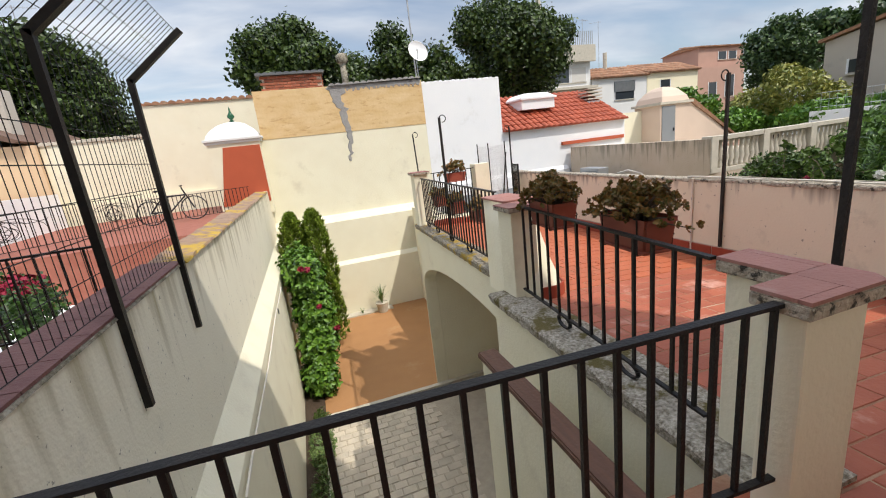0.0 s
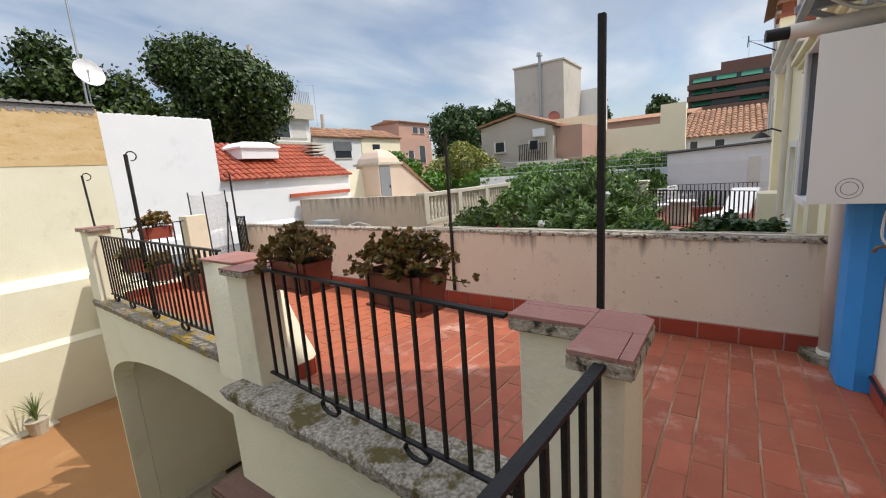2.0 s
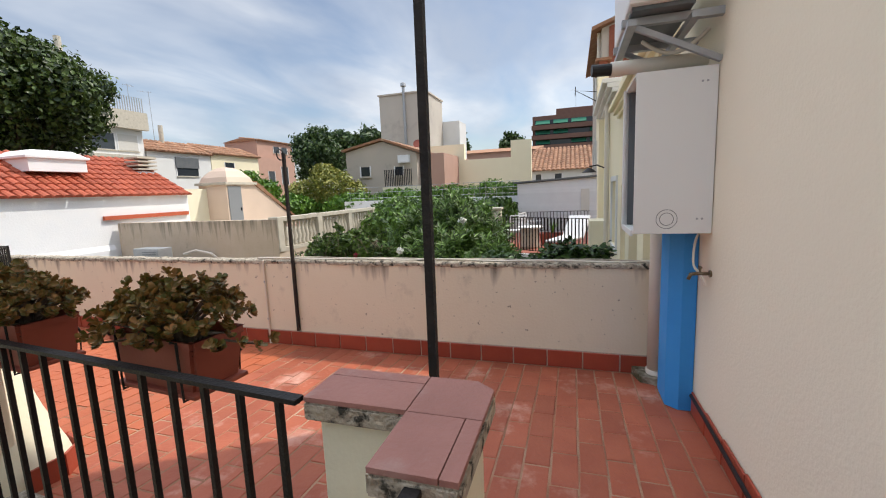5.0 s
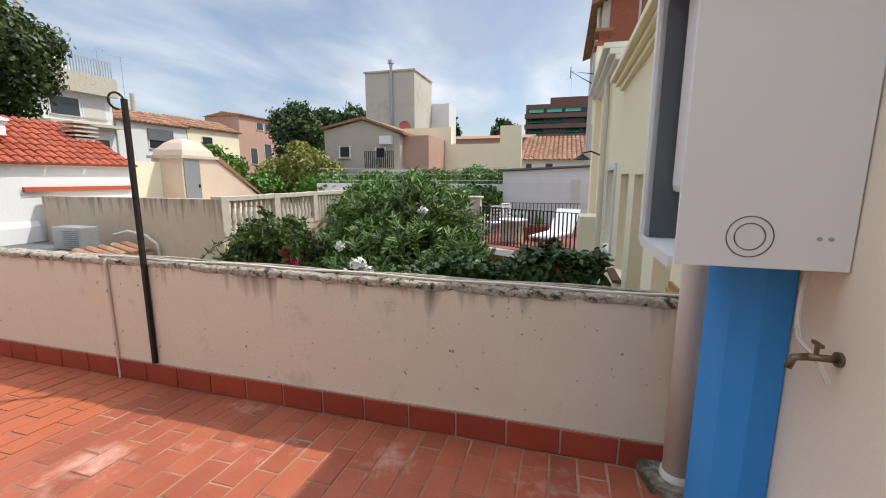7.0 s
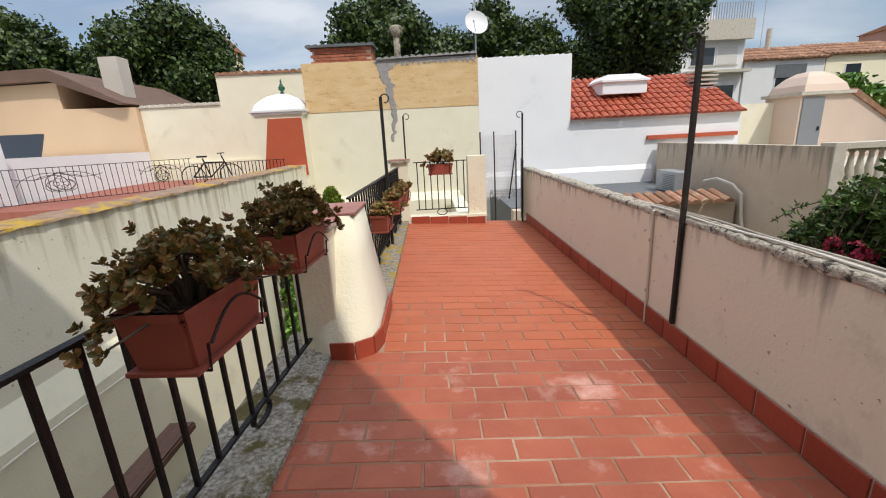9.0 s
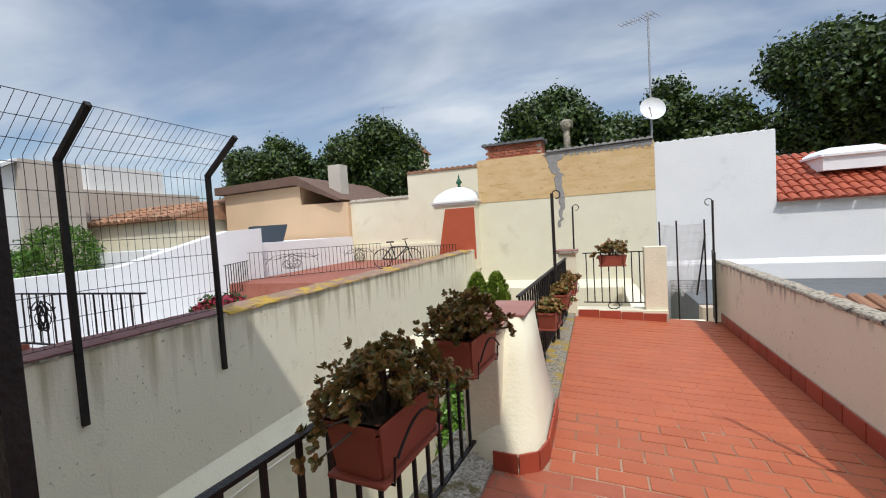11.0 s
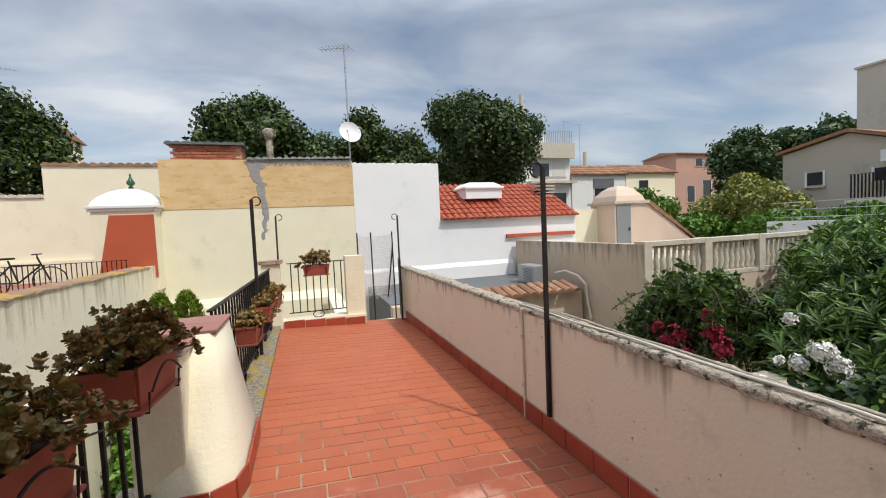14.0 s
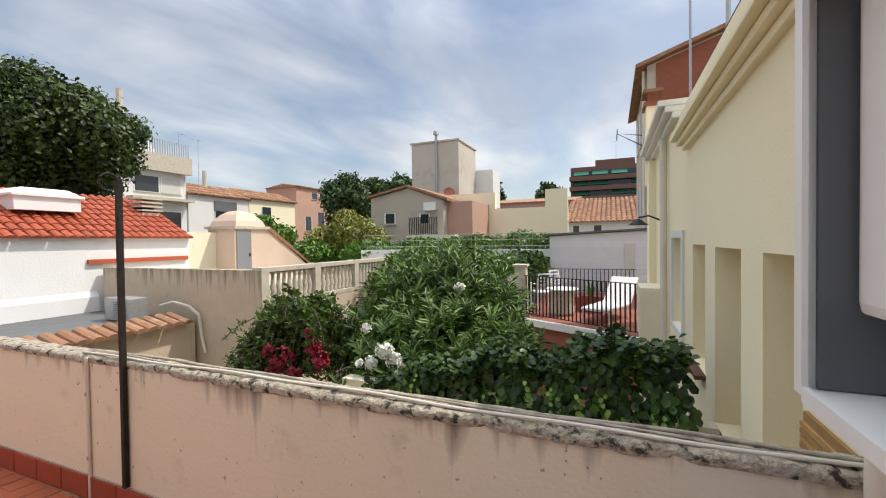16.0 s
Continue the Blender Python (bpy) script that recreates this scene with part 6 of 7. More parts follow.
nrm = np.stack([np.where(top, -0.3, -1.0), r.normal(0, 0.35, k), np.where(top, 1.0, 0.45) + r.normal(0, 0.3, k)], 1)
sprays("foliage", np.stack([x, y, z], 1), way, nrm, 0.072, 0.066, LEAF_IVY, r, t, curl=0.15, cup=0.15)
strands = []
for i in range(34):
    yy, zz = r.uniform(0.4, 2.6), r.uniform(-0.1, 0.35)
    for q in range(11):
        strands.append((5.86 + r.normal(0, 0.02), yy + 0.03 * math.sin(q * 0.9 + i) + r.normal(0, 0.012), zz - 0.045 * q))
strands = np.array(strands)
sprays("young_foliage", strands, np.stack([-0.4 + r.normal(0, 0.3, len(strands)), r.normal(0, 0.7, len(strands)), np.full(len(strands), -0.7)], 1), np.tile(np.array([-1.0, 0, 0.4]), (len(strands), 1)), 0.045, 0.040, LEAF_IVY_YOUNG, r, t, "pale young trailing leaves")
bm = bmesh.new()
for i in range(9):
    tube(bm, [(6.16, 0.4 + 0.3 * i + 0.05 * math.sin(i), -1.9), (6.12, 0.42 + 0.3 * i, -0.9), (6.14, 0.38 + 0.3 * i, 0.0)], 0.014, 5)
part("stem", bm, BARK, t)
structure("wall_garden", B(6.15, 6.3, 0.05, 3.4, COURT, 0.05), PINK, "pink plastered garden wall under the ivy")

t = thing("bougainvillea", "loose bougainvillea with magenta flowers above the wall", "shrub", "garden plants")
r = np.random.default_rng(45)
bm = bmesh.new()
tips, axes = [], []
for i in range(150):
    a = r.uniform(0, 1)
    end = Vector((r.uniform(6.25, 7.2), 3.75 + 1.75 * a, 0.55 + 0.22 * math.sin(a * 5.0) + r.normal(0, 0.22) - 0.25 * abs(a - 0.5)))
    root = Vector((6.9 + r.normal(0, 0.15), 4.5 + r.normal(0, 0.25), -0.9))
    droop = r.uniform(0.15, 0.6)
    pts = [root.lerp(end, f) + Vector((0, 0, 0.55 * math.sin(f * math.pi) - droop * f ** 4)) for f in np.linspace(0.25, 1.12, 11)]
    tube(bm, pts[::2], 0.006, 4)
    for p, q in zip(pts[:-1], pts[1:]):
        for k in range(3):
            tips.append(np.array(p.lerp(q, r.uniform(0, 1))) + r.normal(0, 0.035, 3))
            axes.append(np.array((q - p).normalized()) + r.normal(0, 0.3, 3))
part("stem", bm, BARK, t)
b, w, nn = whorls(r, np.array(tips), np.array(axes), 4, 0.05, 0.9)
sprays("foliage", b, w, nn + np.array([0, 0, 0.6]), 0.065, 0.036, LEAF_VINE, r, t, curl=0.15)
for x, y, z, k in ((6.25, 4.40, 0.05, 0.10), (6.25, 4.25, 0.16, 0.11), (6.2, 4.10, 0.02, 0.09), (6.25, 3.85, 0.30, 0.09), (6.25, 3.75, 0.16, 0.10), (6.3, 4.55, 0.20, 0.07), (6.3, 3.95, 0.45, 0.06)):
    P, N = blob_points(r, [(x, y, z, k, k, k * 1.4)], 300, 0.3)
    b, w, nn = whorls(r, P, N, 4, 0.02, 0.9)
    sprays("blossom", b, w, nn, 0.036, 0.030, PETAL_RED, r, t, "magenta blossoms")
shrub("garden_shrub", [(13.5, 5.0, 0.2, 1.3, 1.3, 0.7), (15.0, 4.2, 0.3, 1.2, 1.2, 0.7), (16.3, 5.4, 0.5, 1.3, 1.5, 0.7), (14.5, 6.8, 0.3, 1.5, 1.2, 0.6), (16.8, 3.6, 0.5, 0.9, 0.9, 0.6), (16.8, 7.6, 0.6, 1.2, 1.4, 0.6)], 150, 0.10, 0.5, LEAF_OLEANDER, 46, "mixed green garden shrubs beyond the oleander")
shrub("fence_shrub", [(18.9, 3.2 + i * 0.9, 1.2 + 0.12 * math.sin(i * 2.2), 0.7, 0.7, 0.45 + 0.1 * math.sin(i)) for i in range(6)], 200, 0.09, 0.4, LEAF_HEDGE, 47, "pale green shrubs behind the wire fence")
shrub("yellow_shrub", [(22, 14.2, 1.8, 1.4, 1.4, 1.2), (21.6, 15.6, 1.4, 1.2, 1.2, 1.0), (22.3, 13.0, 1.3, 1.0, 1.0, 0.9), (22.0, 14.6, 2.7, 0.7, 0.7, 0.6)], 130, 0.11, 0.5, LEAF_YELLOW, 48, "large yellow-green flowering shrub")
shrub("wall_creeper", [(18.5 + i * 0.9, 14.6 + 0.5 * math.sin(i), 0.9 + 0.2 * math.sin(i * 1.7), 0.8, 0.8, 0.5) for i in range(5)] + [(17.0, 14.6, 1.8, 0.9, 0.5, 0.5), (16.3, 14.9, 2.3, 0.5, 0.5, 0.4), (19, 11, 0.9, 1.0, 1.5, 0.6), (20, 9, 1.0, 1.0, 1.5, 0.6)], 160, 0.10, 0.6, LEAF_HEDGE, 49, "bright creeper spilling over garden walls")


def tree(name, base, height, radius, seed, mat, label, trunk=0.25, squash=0.85, leaf=0.13, lobes=34, density=80, low=0.0):
    """A broad-crowned tree: trunk, limbs, and a crown of leaves round many lobes."""
    r = np.random.default_rng(seed)
    t = thing(name, label, "tree", "trees")
    radius *= 0.95
    b = Vector(base)
    top = b + Vector((0, 0, height))
    cz = height - radius * squash
    bm = rod(bmesh.new(), b, b + Vector((0, 0, cz)), trunk, 10, trunk * 0.5)
    part("trunk", bm, BARK, t)
    blobs = [(b.x, b.y, b.z + cz, radius * 0.62, radius * 0.62, radius * squash * 0.66)]
    lm = bmesh.new()
    for i in range(lobes):
        u = r.uniform(-0.75 + low, 1)
        a = 2.4 * i + r.uniform(-0.3, 0.3)
        k = math.sqrt(max(0, 1 - u * u))
        reach = r.uniform(0.66, 0.86)
        s = r.uniform(0.17, 0.36)
        c = (b.x + radius * reach * k * math.cos(a), b.y + radius * reach * k * math.sin(a), b.z + cz + radius * squash * reach * u)
        blobs.append((*c, radius * s, radius * s, radius * s * 0.85))
        if i % 3 == 0:
            rod(lm, (b.x, b.y, b.z + cz * 0.6), c, trunk * 0.3, 6, trunk * 0.08)
    part("limb", lm, BARK, t)
    P, N = blob_points(r, blobs, density, 0.66)
    P = P + N * r.normal(0.0, 0.20, (len(P), 1)) + r.normal(0.0, 0.06, P.shape)
    leaf_mesh("crown", P, N, leaf, 0.62, mat, r, t, jitter=0.7)
    return t


tree("plane_tree", (14.1, 26.5, COURT), 14.0, 4.35, 51, LEAF_TREE, "large dense plane tree behind the houses", 0.4, 0.95)
tree("plane_tree", (7.4, 27.5, COURT), 12.4, 3.2, 52, LEAF_TREE, "rounded plane tree behind the white wall", 0.3, 1.0)
tree("plane_tree", (0.9, 26.5, COURT), 12.6, 4.2, 53, LEAF_TREE, "broad plane tree behind the ochre wall", 0.35, 0.85)
tree("plane_tree", (-11.2, 26.0, COURT), 12.6, 4.1, 54, LEAF_TREE, "dense plane tree behind the tiled wall", 0.35, 1.0)
tree("plane_tree", (-20.5, 26.5, COURT), 12.6, 4.0, 55, LEAF_TREE, "dense plane tree above the tan house", 0.35, 0.9)
tree("plane_tree", (-17.5, 29.0, COURT), 11.0, 2.6, 60, LEAF_TREE, "small plane tree among the roofs", 0.25, 0.9)
tree("conifer", (30.0, 20.3, COURT), 10.7, 1.95, 56, LEAF_PINE, "dark rounded conifer beside the grey house", 0.25, 1.5)
tree("conifer", (46.0, 27.5, COURT), 12.9, 2.6, 57, LEAF_PINE, "dark conifer behind the grey house", 0.3, 1.1, 0.25, density=26)
tree("conifer", (38.0, 19.5, COURT), 11.6, 2.2, 58, LEAF_PINE, "dark conifer close to the tower", 0.3, 1.2, 0.22, density=30)
tree("conifer", (62.0, 17.5, COURT), 13.5, 2.2, 59, LEAF_PINE, "dark tree above the yellow wall", 0.3, 1.0, 0.3, density=20)
tree("conifer", (62.0, 9.0, COURT), 12.8, 1.8, 61, LEAF_PINE, "dark tree above the roofs", 0.3, 1.0, 0.3, density=20)


# ---- far houses ----
def far_house(name, label, x0, x1, y0, y1, top, mat, windows=(), roof=None, roof_mat=ROOF_OLD, rise=1.2, face="west"):
    """A house block with framed windows on its west (x0) or south (y0) face: (u0, u1, z0, z1)."""
    t = thing(name, label, "house", "houses")
    part("wall", B(x0, x1, y0, y1, COURT, top), mat, t)
    for side, u0, u1, z0, z1 in windows:
        if side == "w":
            w = part("window", B(x0 - 0.02, x0 + 0.05, u0, u1, z0, z1), GLASS, t, "dark glass")
            part("frame", B(x0 - 0.05, x0 - 0.021, u0 - 0.08, u0, z0 - 0.05, z1 + 0.05), WHITE_PLASTIC, w)
            part("frame", B(x0 - 0.05, x0 - 0.021, u1, u1 + 0.08, z0 - 0.05, z1 + 0.05), WHITE_PLASTIC, w)
            part("sill", B(x0 - 0.12, x0 - 0.001, u0 - 0.1, u1 + 0.1, z0 - 0.12, z0 - 0.051), STONE, w)
        else:
            w = part("window", B(u0, u1, y0 - 0.02, y0 + 0.05, z0, z1), GLASS, t, "dark glass")
            part("frame", B(u0 - 0.08, u0, y0 - 0.05, y0 - 0.021, z0 - 0.05, z1 + 0.05), WHITE_PLASTIC, w)
            part("frame", B(u1, u1 + 0.08, y0 - 0.05, y0 - 0.021, z0 - 0.05, z1 + 0.05), WHITE_PLASTIC, w)
            part("sill", B(u0 - 0.1, u1 + 0.1, y0 - 0.12, y0 - 0.001, z0 - 0.12, z0 - 0.051), STONE, w)
    if roof == "gable_x":                            # ridge along y, gable towards the south
        bm = bmesh.new()
        xm = (x0 + x1) / 2
        extrude_poly(bm, [(x0 - 0.3, top), (xm, top + rise), (x1 + 0.3, top)], "y", y0 - 0.2, y1)
        part("roof", bm, roof_mat, t, "clay tiled roof")
    elif roof == "gable_y":                          # ridge along x, slope towards the south
        part("roof", extrude_poly(bmesh.new(), [(y0 - 0.3, top), ((y0 + y1) / 2, top + rise), (y1 + 0.3, top)], "x", x0 - 0.2, x1 + 0.2), roof_mat, t, "clay tiled roof")
        roof_tiles("roof_tile", x0 - 0.2, x1 + 0.2, y0 - 0.35, (y0 + y1) / 2, top, top + rise + 0.03, 0.5, roof_mat, t, "rows of clay tiles", 0.9)
    elif roof == "west":                             # a slope that falls to the west
        bm = bmesh.new()
        extrude_poly(bm, [(x0 - 0.3, top), (x1, top + rise), (x1, top)], "y", y0 - 0.1, y1 + 0.1)
        part("roof", bm, roof_mat, t, "clay tiled roof")
    return t


t = far_house("terraced_block", "white block with a roof terrace and glazed balcony", 20.5, 31.0, 40.0, 50.0, 9.3, WHITE_FACADE, [("s", 26.2, 28.3, 6.4, 7.8), ("s", 28.6, 30.4, 6.4, 7.8), ("s", 26.5, 30.4, 2.6, 4.6)])
part("roller_shutter", B(28.6, 30.4, 39.955, 39.975, 6.4, 7.8), ROLLER, t, "lowered pale shutter")
part("balcony_parapet", B(25.5, 31.2, 39.3, 39.7, 8.3, 9.9), STONE, t)
part("balcony_slab", B(25.5, 31.2, 39.0, 40.0, 5.6, 5.85), STONE, t)
part("penthouse", B(21.5, 27.5, 41.5, 48.0, 9.3, 12.6), WHITE_FACADE, t)
part("penthouse_window", B(24.2, 26.4, 41.42, 41.48, 9.9, 11.6), GLASS, t)
part("sloping_wall", extrude_poly(bmesh.new(), [(27.5, 9.3), (30.0, 9.3), (27.9, 12.3), (27.5, 12.3)], "y", 41.6, 42.0), WHITE_FACADE, t)
for x in (25.3, 26.9):
    part("chimney", rod(bmesh.new(), (x, 43, 12.4), (x, 43, 16.0 if x > 26 else 14.7), 0.26 if x > 26 else 0.55, 12), STONE, t)
railing("roof_railing", (26.0, 39.4), (31.0, 39.4), 9.9, 11.2, 22, "grey iron railing round the roof terrace", "roof railings", mat=STEEL, w=0.06)
t = far_house("white_low_house", "low white house with clay tile roof", 31.2, 38.6, 40.0, 46.0, 6.5, WHITE_FACADE, [("s", 34.2, 36.8, 4.2, 6.0)], "gable_y", rise=1.4)
part("shutter", B(34.1, 36.9, 39.9, 39.97, 5.0, 6.1), DARK_ROOF, t)
tagged(part("chimney", rod(bmesh.new(), (35, 42.5, 7.2), (35, 42.5, 9.6), 0.22, 10), STONE), "slim round rooftop chimney", "chimney")
far_house("yellow_low_house", "low yellow house with clay tile roof", 38.7, 46.2, 40.0, 46.0, 6.7, YELLOW, [("s", 40.6, 42.0, 4.6, 5.9)], "gable_y", rise=1.3)
far_house("red_house", "red house with an attic storey and white windows", 51.0, 60.5, 45.0, 53.0, 7.6, PINK_FACADE, [("s", 57.0, 58.6, 3.6, 6.4), ("s", 54.0, 55.4, 3.4, 5.6)])
t = far_house("attic_storey", "red attic storey with a row of white windows", 53.2, 61.5, 46.0, 52.0, 10.2, PINK_FACADE, [("s", 56.8, 58.2, 8.6, 9.6), ("s", 58.7, 60.1, 8.6, 9.6)], "gable_y", rise=0.5)
far_house("long_roof_house", "far house with a long clay tile roof", 30.0, 52.0, 48.0, 56.0, 8.2, WHITE_FACADE, (), "gable_y", rise=1.0)
antenna((33.2, 44.0, 8.0), 13.6, 1.5, 0.5)
antenna((36.2, 45.0, 8.0), 13.6, 1.3, 2.4)

t = far_house("tower_block", "tall windowless grey rendered stair tower", 34.0, 38.5, 12.2, 16.4, 9.6, TOWER)
part("parapet", wall_with_openings(bmesh.new(), 33.9, 38.6, 9.6, 9.72, 12.1, 16.5, ()), TOWER, t)
part("pipe", rod(bmesh.new(), (33.9, 14.1, 3), (33.9, 14.1, 10.3), 0.13), STEEL, t)
part("cowl", lathe(bmesh.new(), [(0.12, 10.1), (0.25, 10.2), (0.2, 10.45), (0.05, 10.5)], (33.9, 14.1, 0)), STEEL, t)
part("annexe", B(38.5, 41.0, 10.6, 12.4, COURT, 7.8), WHITE_FACADE, t)
dsh = lathe(bmesh.new(), [(0.02, 0), (0.3, 0.06), (0.45, 0.15), (0.44, 0.14)], seg=20)
dsh.transform(pose(33.6, 12.9, 5.3, 70, 0, -60))
tagged(part("roof_dish", dsh, CLAY_POT), "small rusty dish on the tower wall", "satellite dish")
t = far_house("grey_gable_house", "grey-beige gabled house with an air conditioner", 24.0, 31.0, 9.5, 14.2, 3.75, GREY_FACADE, [("w", 12.6, 13.2, 2.55, 3.1), ("w", 10.4, 10.9, 2.5, 3.0)])
part("gable", extrude_poly(bmesh.new(), [(9.5, 3.75), (11.7, 4.55), (14.2, 4.05), (14.2, 3.75)], "x", 24.0, 31.0), GREY_FACADE, t)
part("roof", extrude_poly(bmesh.new(), [(9.2, 3.70), (11.7, 4.6), (14.4, 4.08), (14.4, 4.2), (11.7, 4.74), (9.2, 3.86)], "x", 23.8, 31.0), ROOF_OLD, t, "clay tiled roof")
part("side_house", B(24.6, 31.0, 8.0, 9.49, COURT, 3.7), PINK_FACADE, t)
part("air_conditioner", B(23.7, 23.98, 9.9, 10.6, 3.2, 3.65), WHITE_PLASTIC, t)
railing("balcony_railing", (23.4, 9.6), (23.4, 11.4), 1.85, 2.8, 16, "dark iron balcony railing on the grey house", "roof railings", w=0.04)
structure("balcony_block", B(23.3, 24.0, 8.6, 11.5, COURT, 1.8), CREAM, "cream balcony block of the grey house")
structure("wall_yellow_far", wall_with_openings(bmesh.new(), 28.0, 28.4, COURT, 3.45, 4.5, 11.0, ()), YELLOW, "long pale yellow boundary wall")
structure("wall_yellow_pier", B(28.0, 28.4, 3.2, 4.497, COURT, 4.5), YELLOW, "raised end of the pale yellow wall")
structure("wall_yellow_pier_far", B(28.0, 28.4, 7.6, 11.0, 3.452, 4.5), YELLOW, "raised part of the pale yellow wall")
th = far_house("tiled_house", "house with a sunlit clay tile roof", 40.0, 48.0, -4.0, 4.6, 2.9, WHITE_FACADE, [("w", 3.4, 3.9, 2.0, 2.6), ("w", 1.6, 2.2, 2.0, 2.6)], "west", rise=2.6)
rw = roof_tiles("roof_tile", -4.6, 4.1, -0.4, 8.1, 2.86, 5.56, 0.42, ROOF_OLD, th, "rows of mottled clay tiles", 0.8)
rw.matrix_basis = Matrix.Translation((40.0, 0, 0)) @ Matrix.Rotation(-math.pi / 2, 4, "Z")
far_house("brown_roof_house", "far house with a dark tile roof", 48.0, 60.0, 4.5, 15.0, 5.6, PINK_FACADE, (), "west", rise=1.5)

# apartment block with green awnings
t = thing("apartment_block", "brown brick apartment block with green awnings", "apartment block", "houses")
part("wall", B(80.0, 95.0, -6.0, 7.6, COURT, 14.2), APT, t)
for k in range(4):
    z = 7.2 + 1.75 * k
    part("balcony", B(78.8, 80.0, -5.5, 7.7, z - 0.75, z), APT, t)
    part("glazing", B(79.95, 80.01, -5.5, 7.2, z + 0.02, z + 1.0), GLASS, t)
    for j in range(4):
        if (j + k) % 4 != 3:
            part("awning", extrude_poly(bmesh.new(), [(79.0, z + 0.2), (79.95, z + 0.95), (80.0, z + 0.95)], "y", -4.8 + j * 3.1, -2.3 + j * 3.1), GREEN_AWNING, t)
part("roof_house", B(82.0, 90.0, -3.0, 3.5, 14.2, 15.6), APT, t)
antenna((88.0, 0.0, 15.6), 20.0, 1.5, 1.0)

# plain roofs that close the horizon
rr = np.random.default_rng(77)
for i in range(46):
    a = 2 * math.pi * i / 46
    d = 95 + rr.uniform(0, 40)
    x, y = d * math.cos(a), d * math.sin(a)
    if y < -10 and abs(x) < 60:
        continue
    w, h = rr.uniform(9, 16), rr.uniform(6.0, 9.0)
    o = far_house("distant_house", "plain distant house with a tiled roof", x - w / 2, x + w / 2, y - 5, y + 5, h - 1.5, [WHITE_FACADE, CREAM, TAN, GREY_FACADE][i % 4], (), "gable_x" if i % 2 else "west", rise=1.3)


# ---- west side: the neighbours' roof terraces ----
WT = 0.48
structure("terrace_west", B(-3.65, WEST - 0.265, -3.0, 3.5, COURT, WT), BALCONY_RED, "neighbour's red tiled roof terrace", "floor")
structure("wall_grey_west", B(-2.95, -2.55, -5.0, 1.52, COURT, 1.98), GREY_FACADE, "plain grey-beige rendered wall beyond the fence")
structure("wall_beige_west", B(-5.6, -5.3, -2.0, 2.45, COURT, 1.85), TOWER, "old beige wall behind the grey one")
structure("terrace_west_kerb", bar(bmesh.new(), (-3.55, -1.0, WT + 0.03), (-3.55, 3.45, WT + 0.03), 0.18, 0.06), BALCONY_RED, "red tiled kerb of the roof terrace", "kerb")


def scroll_railing(p0, p1, z0, z1, bars, panels, label):
    """An iron railing with flowing scroll panels (start, end as fractions)."""
    t = railing("scroll_railing", p0, p1, z0, z1, bars, label, "neighbour railings", w=0.012)
    a, b = Vector((*p0, 0)), Vector((*p1, 0))
    d = (b - a).normalized()
    zc, h = (z0 + z1) / 2, (z1 - z0)
    for f0, f1 in panels:
        c, half = a.lerp(b, (f0 + f1) / 2), (b - a).length * (f1 - f0) / 2
        bm = bmesh.new()
        for s in (-1, 1):
            for k, (rx, rz, ph) in enumerate(((0.78, 0.40, 0.0), (0.45, 0.30, 0.6))):
                pts = [c + d * (s * half * rx * (1 - f) * math.cos(2.6 * f * math.pi + ph) + s * half * 0.15) + Vector((0, 0, zc + h * rz * (1 - 0.75 * f) * math.sin(2.6 * f * math.pi + ph))) for f in np.linspace(0, 0.92, 26)]
                tube(bm, pts, 0.0065, 5)
            tube(bm, [c + d * (s * half * f) + Vector((0, 0, zc + h * (0.36 - 0.62 * f + 0.5 * f * f))) for f in np.linspace(0, 1, 10)], 0.0065, 5)
        for k in range(6):
            ang = k * math.pi / 3
            ring(bm, tuple(c + d * (0.09 * math.cos(ang)) + Vector((0, 0, zc + 0.09 * math.sin(ang)))), 0.055, 0.007, d, 10)
        part("scroll_panel", bm, IRON, t, "curled wrought iron scrolls")
    return t


scroll_railing((-3.5, 0.6), (-3.5, 3.42), WT + 0.08, 1.10, 18, ((0.20, 0.62),), "black wrought iron railing with scrolls on the roof terrace")
scroll_railing((-3.5, 3.42), (WEST - 0.3, 3.42), WT + 0.08, 1.10, 15, ((0.08, 0.32),), "black wrought iron railing with scrolls across the terrace")
shrub("terrace_flowers", [(-3.5, 5.95, 0.30, 0.40, 0.5, 0.26), (-4.0, 6.4, 0.28, 0.4, 0.5, 0.25), (-3.1, 5.4, 0.25, 0.3, 0.4, 0.22)], 500, 0.04, 0.6, LEAF_IVY, 71, "potted shrubs with magenta flowers behind the wall", base=-0.62, stems=3, extra=(
    ("blossom", [(-3.5, 5.95, 0.46, 0.34, 0.42, 0.14), (-3.9, 6.3, 0.42, 0.2, 0.3, 0.12)], 1100, 0.035, PETAL_RED, "magenta blossoms"),))
structure("terrace_west_low", B(-7.0, WEST - 0.265, 3.5, 9.3, COURT, -0.60), WHITE, "lower white-painted roof behind the wall", "floor")

NT = 0.36
dk = bmesh.new()
extrude_poly(dk, [(-7.0, 9.3), (WEST - 0.265, 9.3), (WEST - 0.265, 16.0), (-7.4, 16.0)], "z", COURT, NT)
structure("terrace_north_west", dk, BALCONY_RED, "neighbour's far red tiled roof terrace", "floor")
scroll_railing((-6.75, 9.75), (-4.05, 12.6), NT + 0.05, 1.16, 34, ((0.10, 0.50), (0.68, 0.94)), "ornate black wrought iron railing on the far terrace")
railing("plain_railing", (-4.05, 12.6), (-1.6, 12.9), NT + 0.05, 1.0, 26, "black iron bar railing behind the bicycle", "neighbour railings")
railing("plain_railing", (-6.75, 9.75), (-5.9, 8.2), 0.2, 0.95, 10, "black iron bar railing at the lower terrace", "neighbour railings")

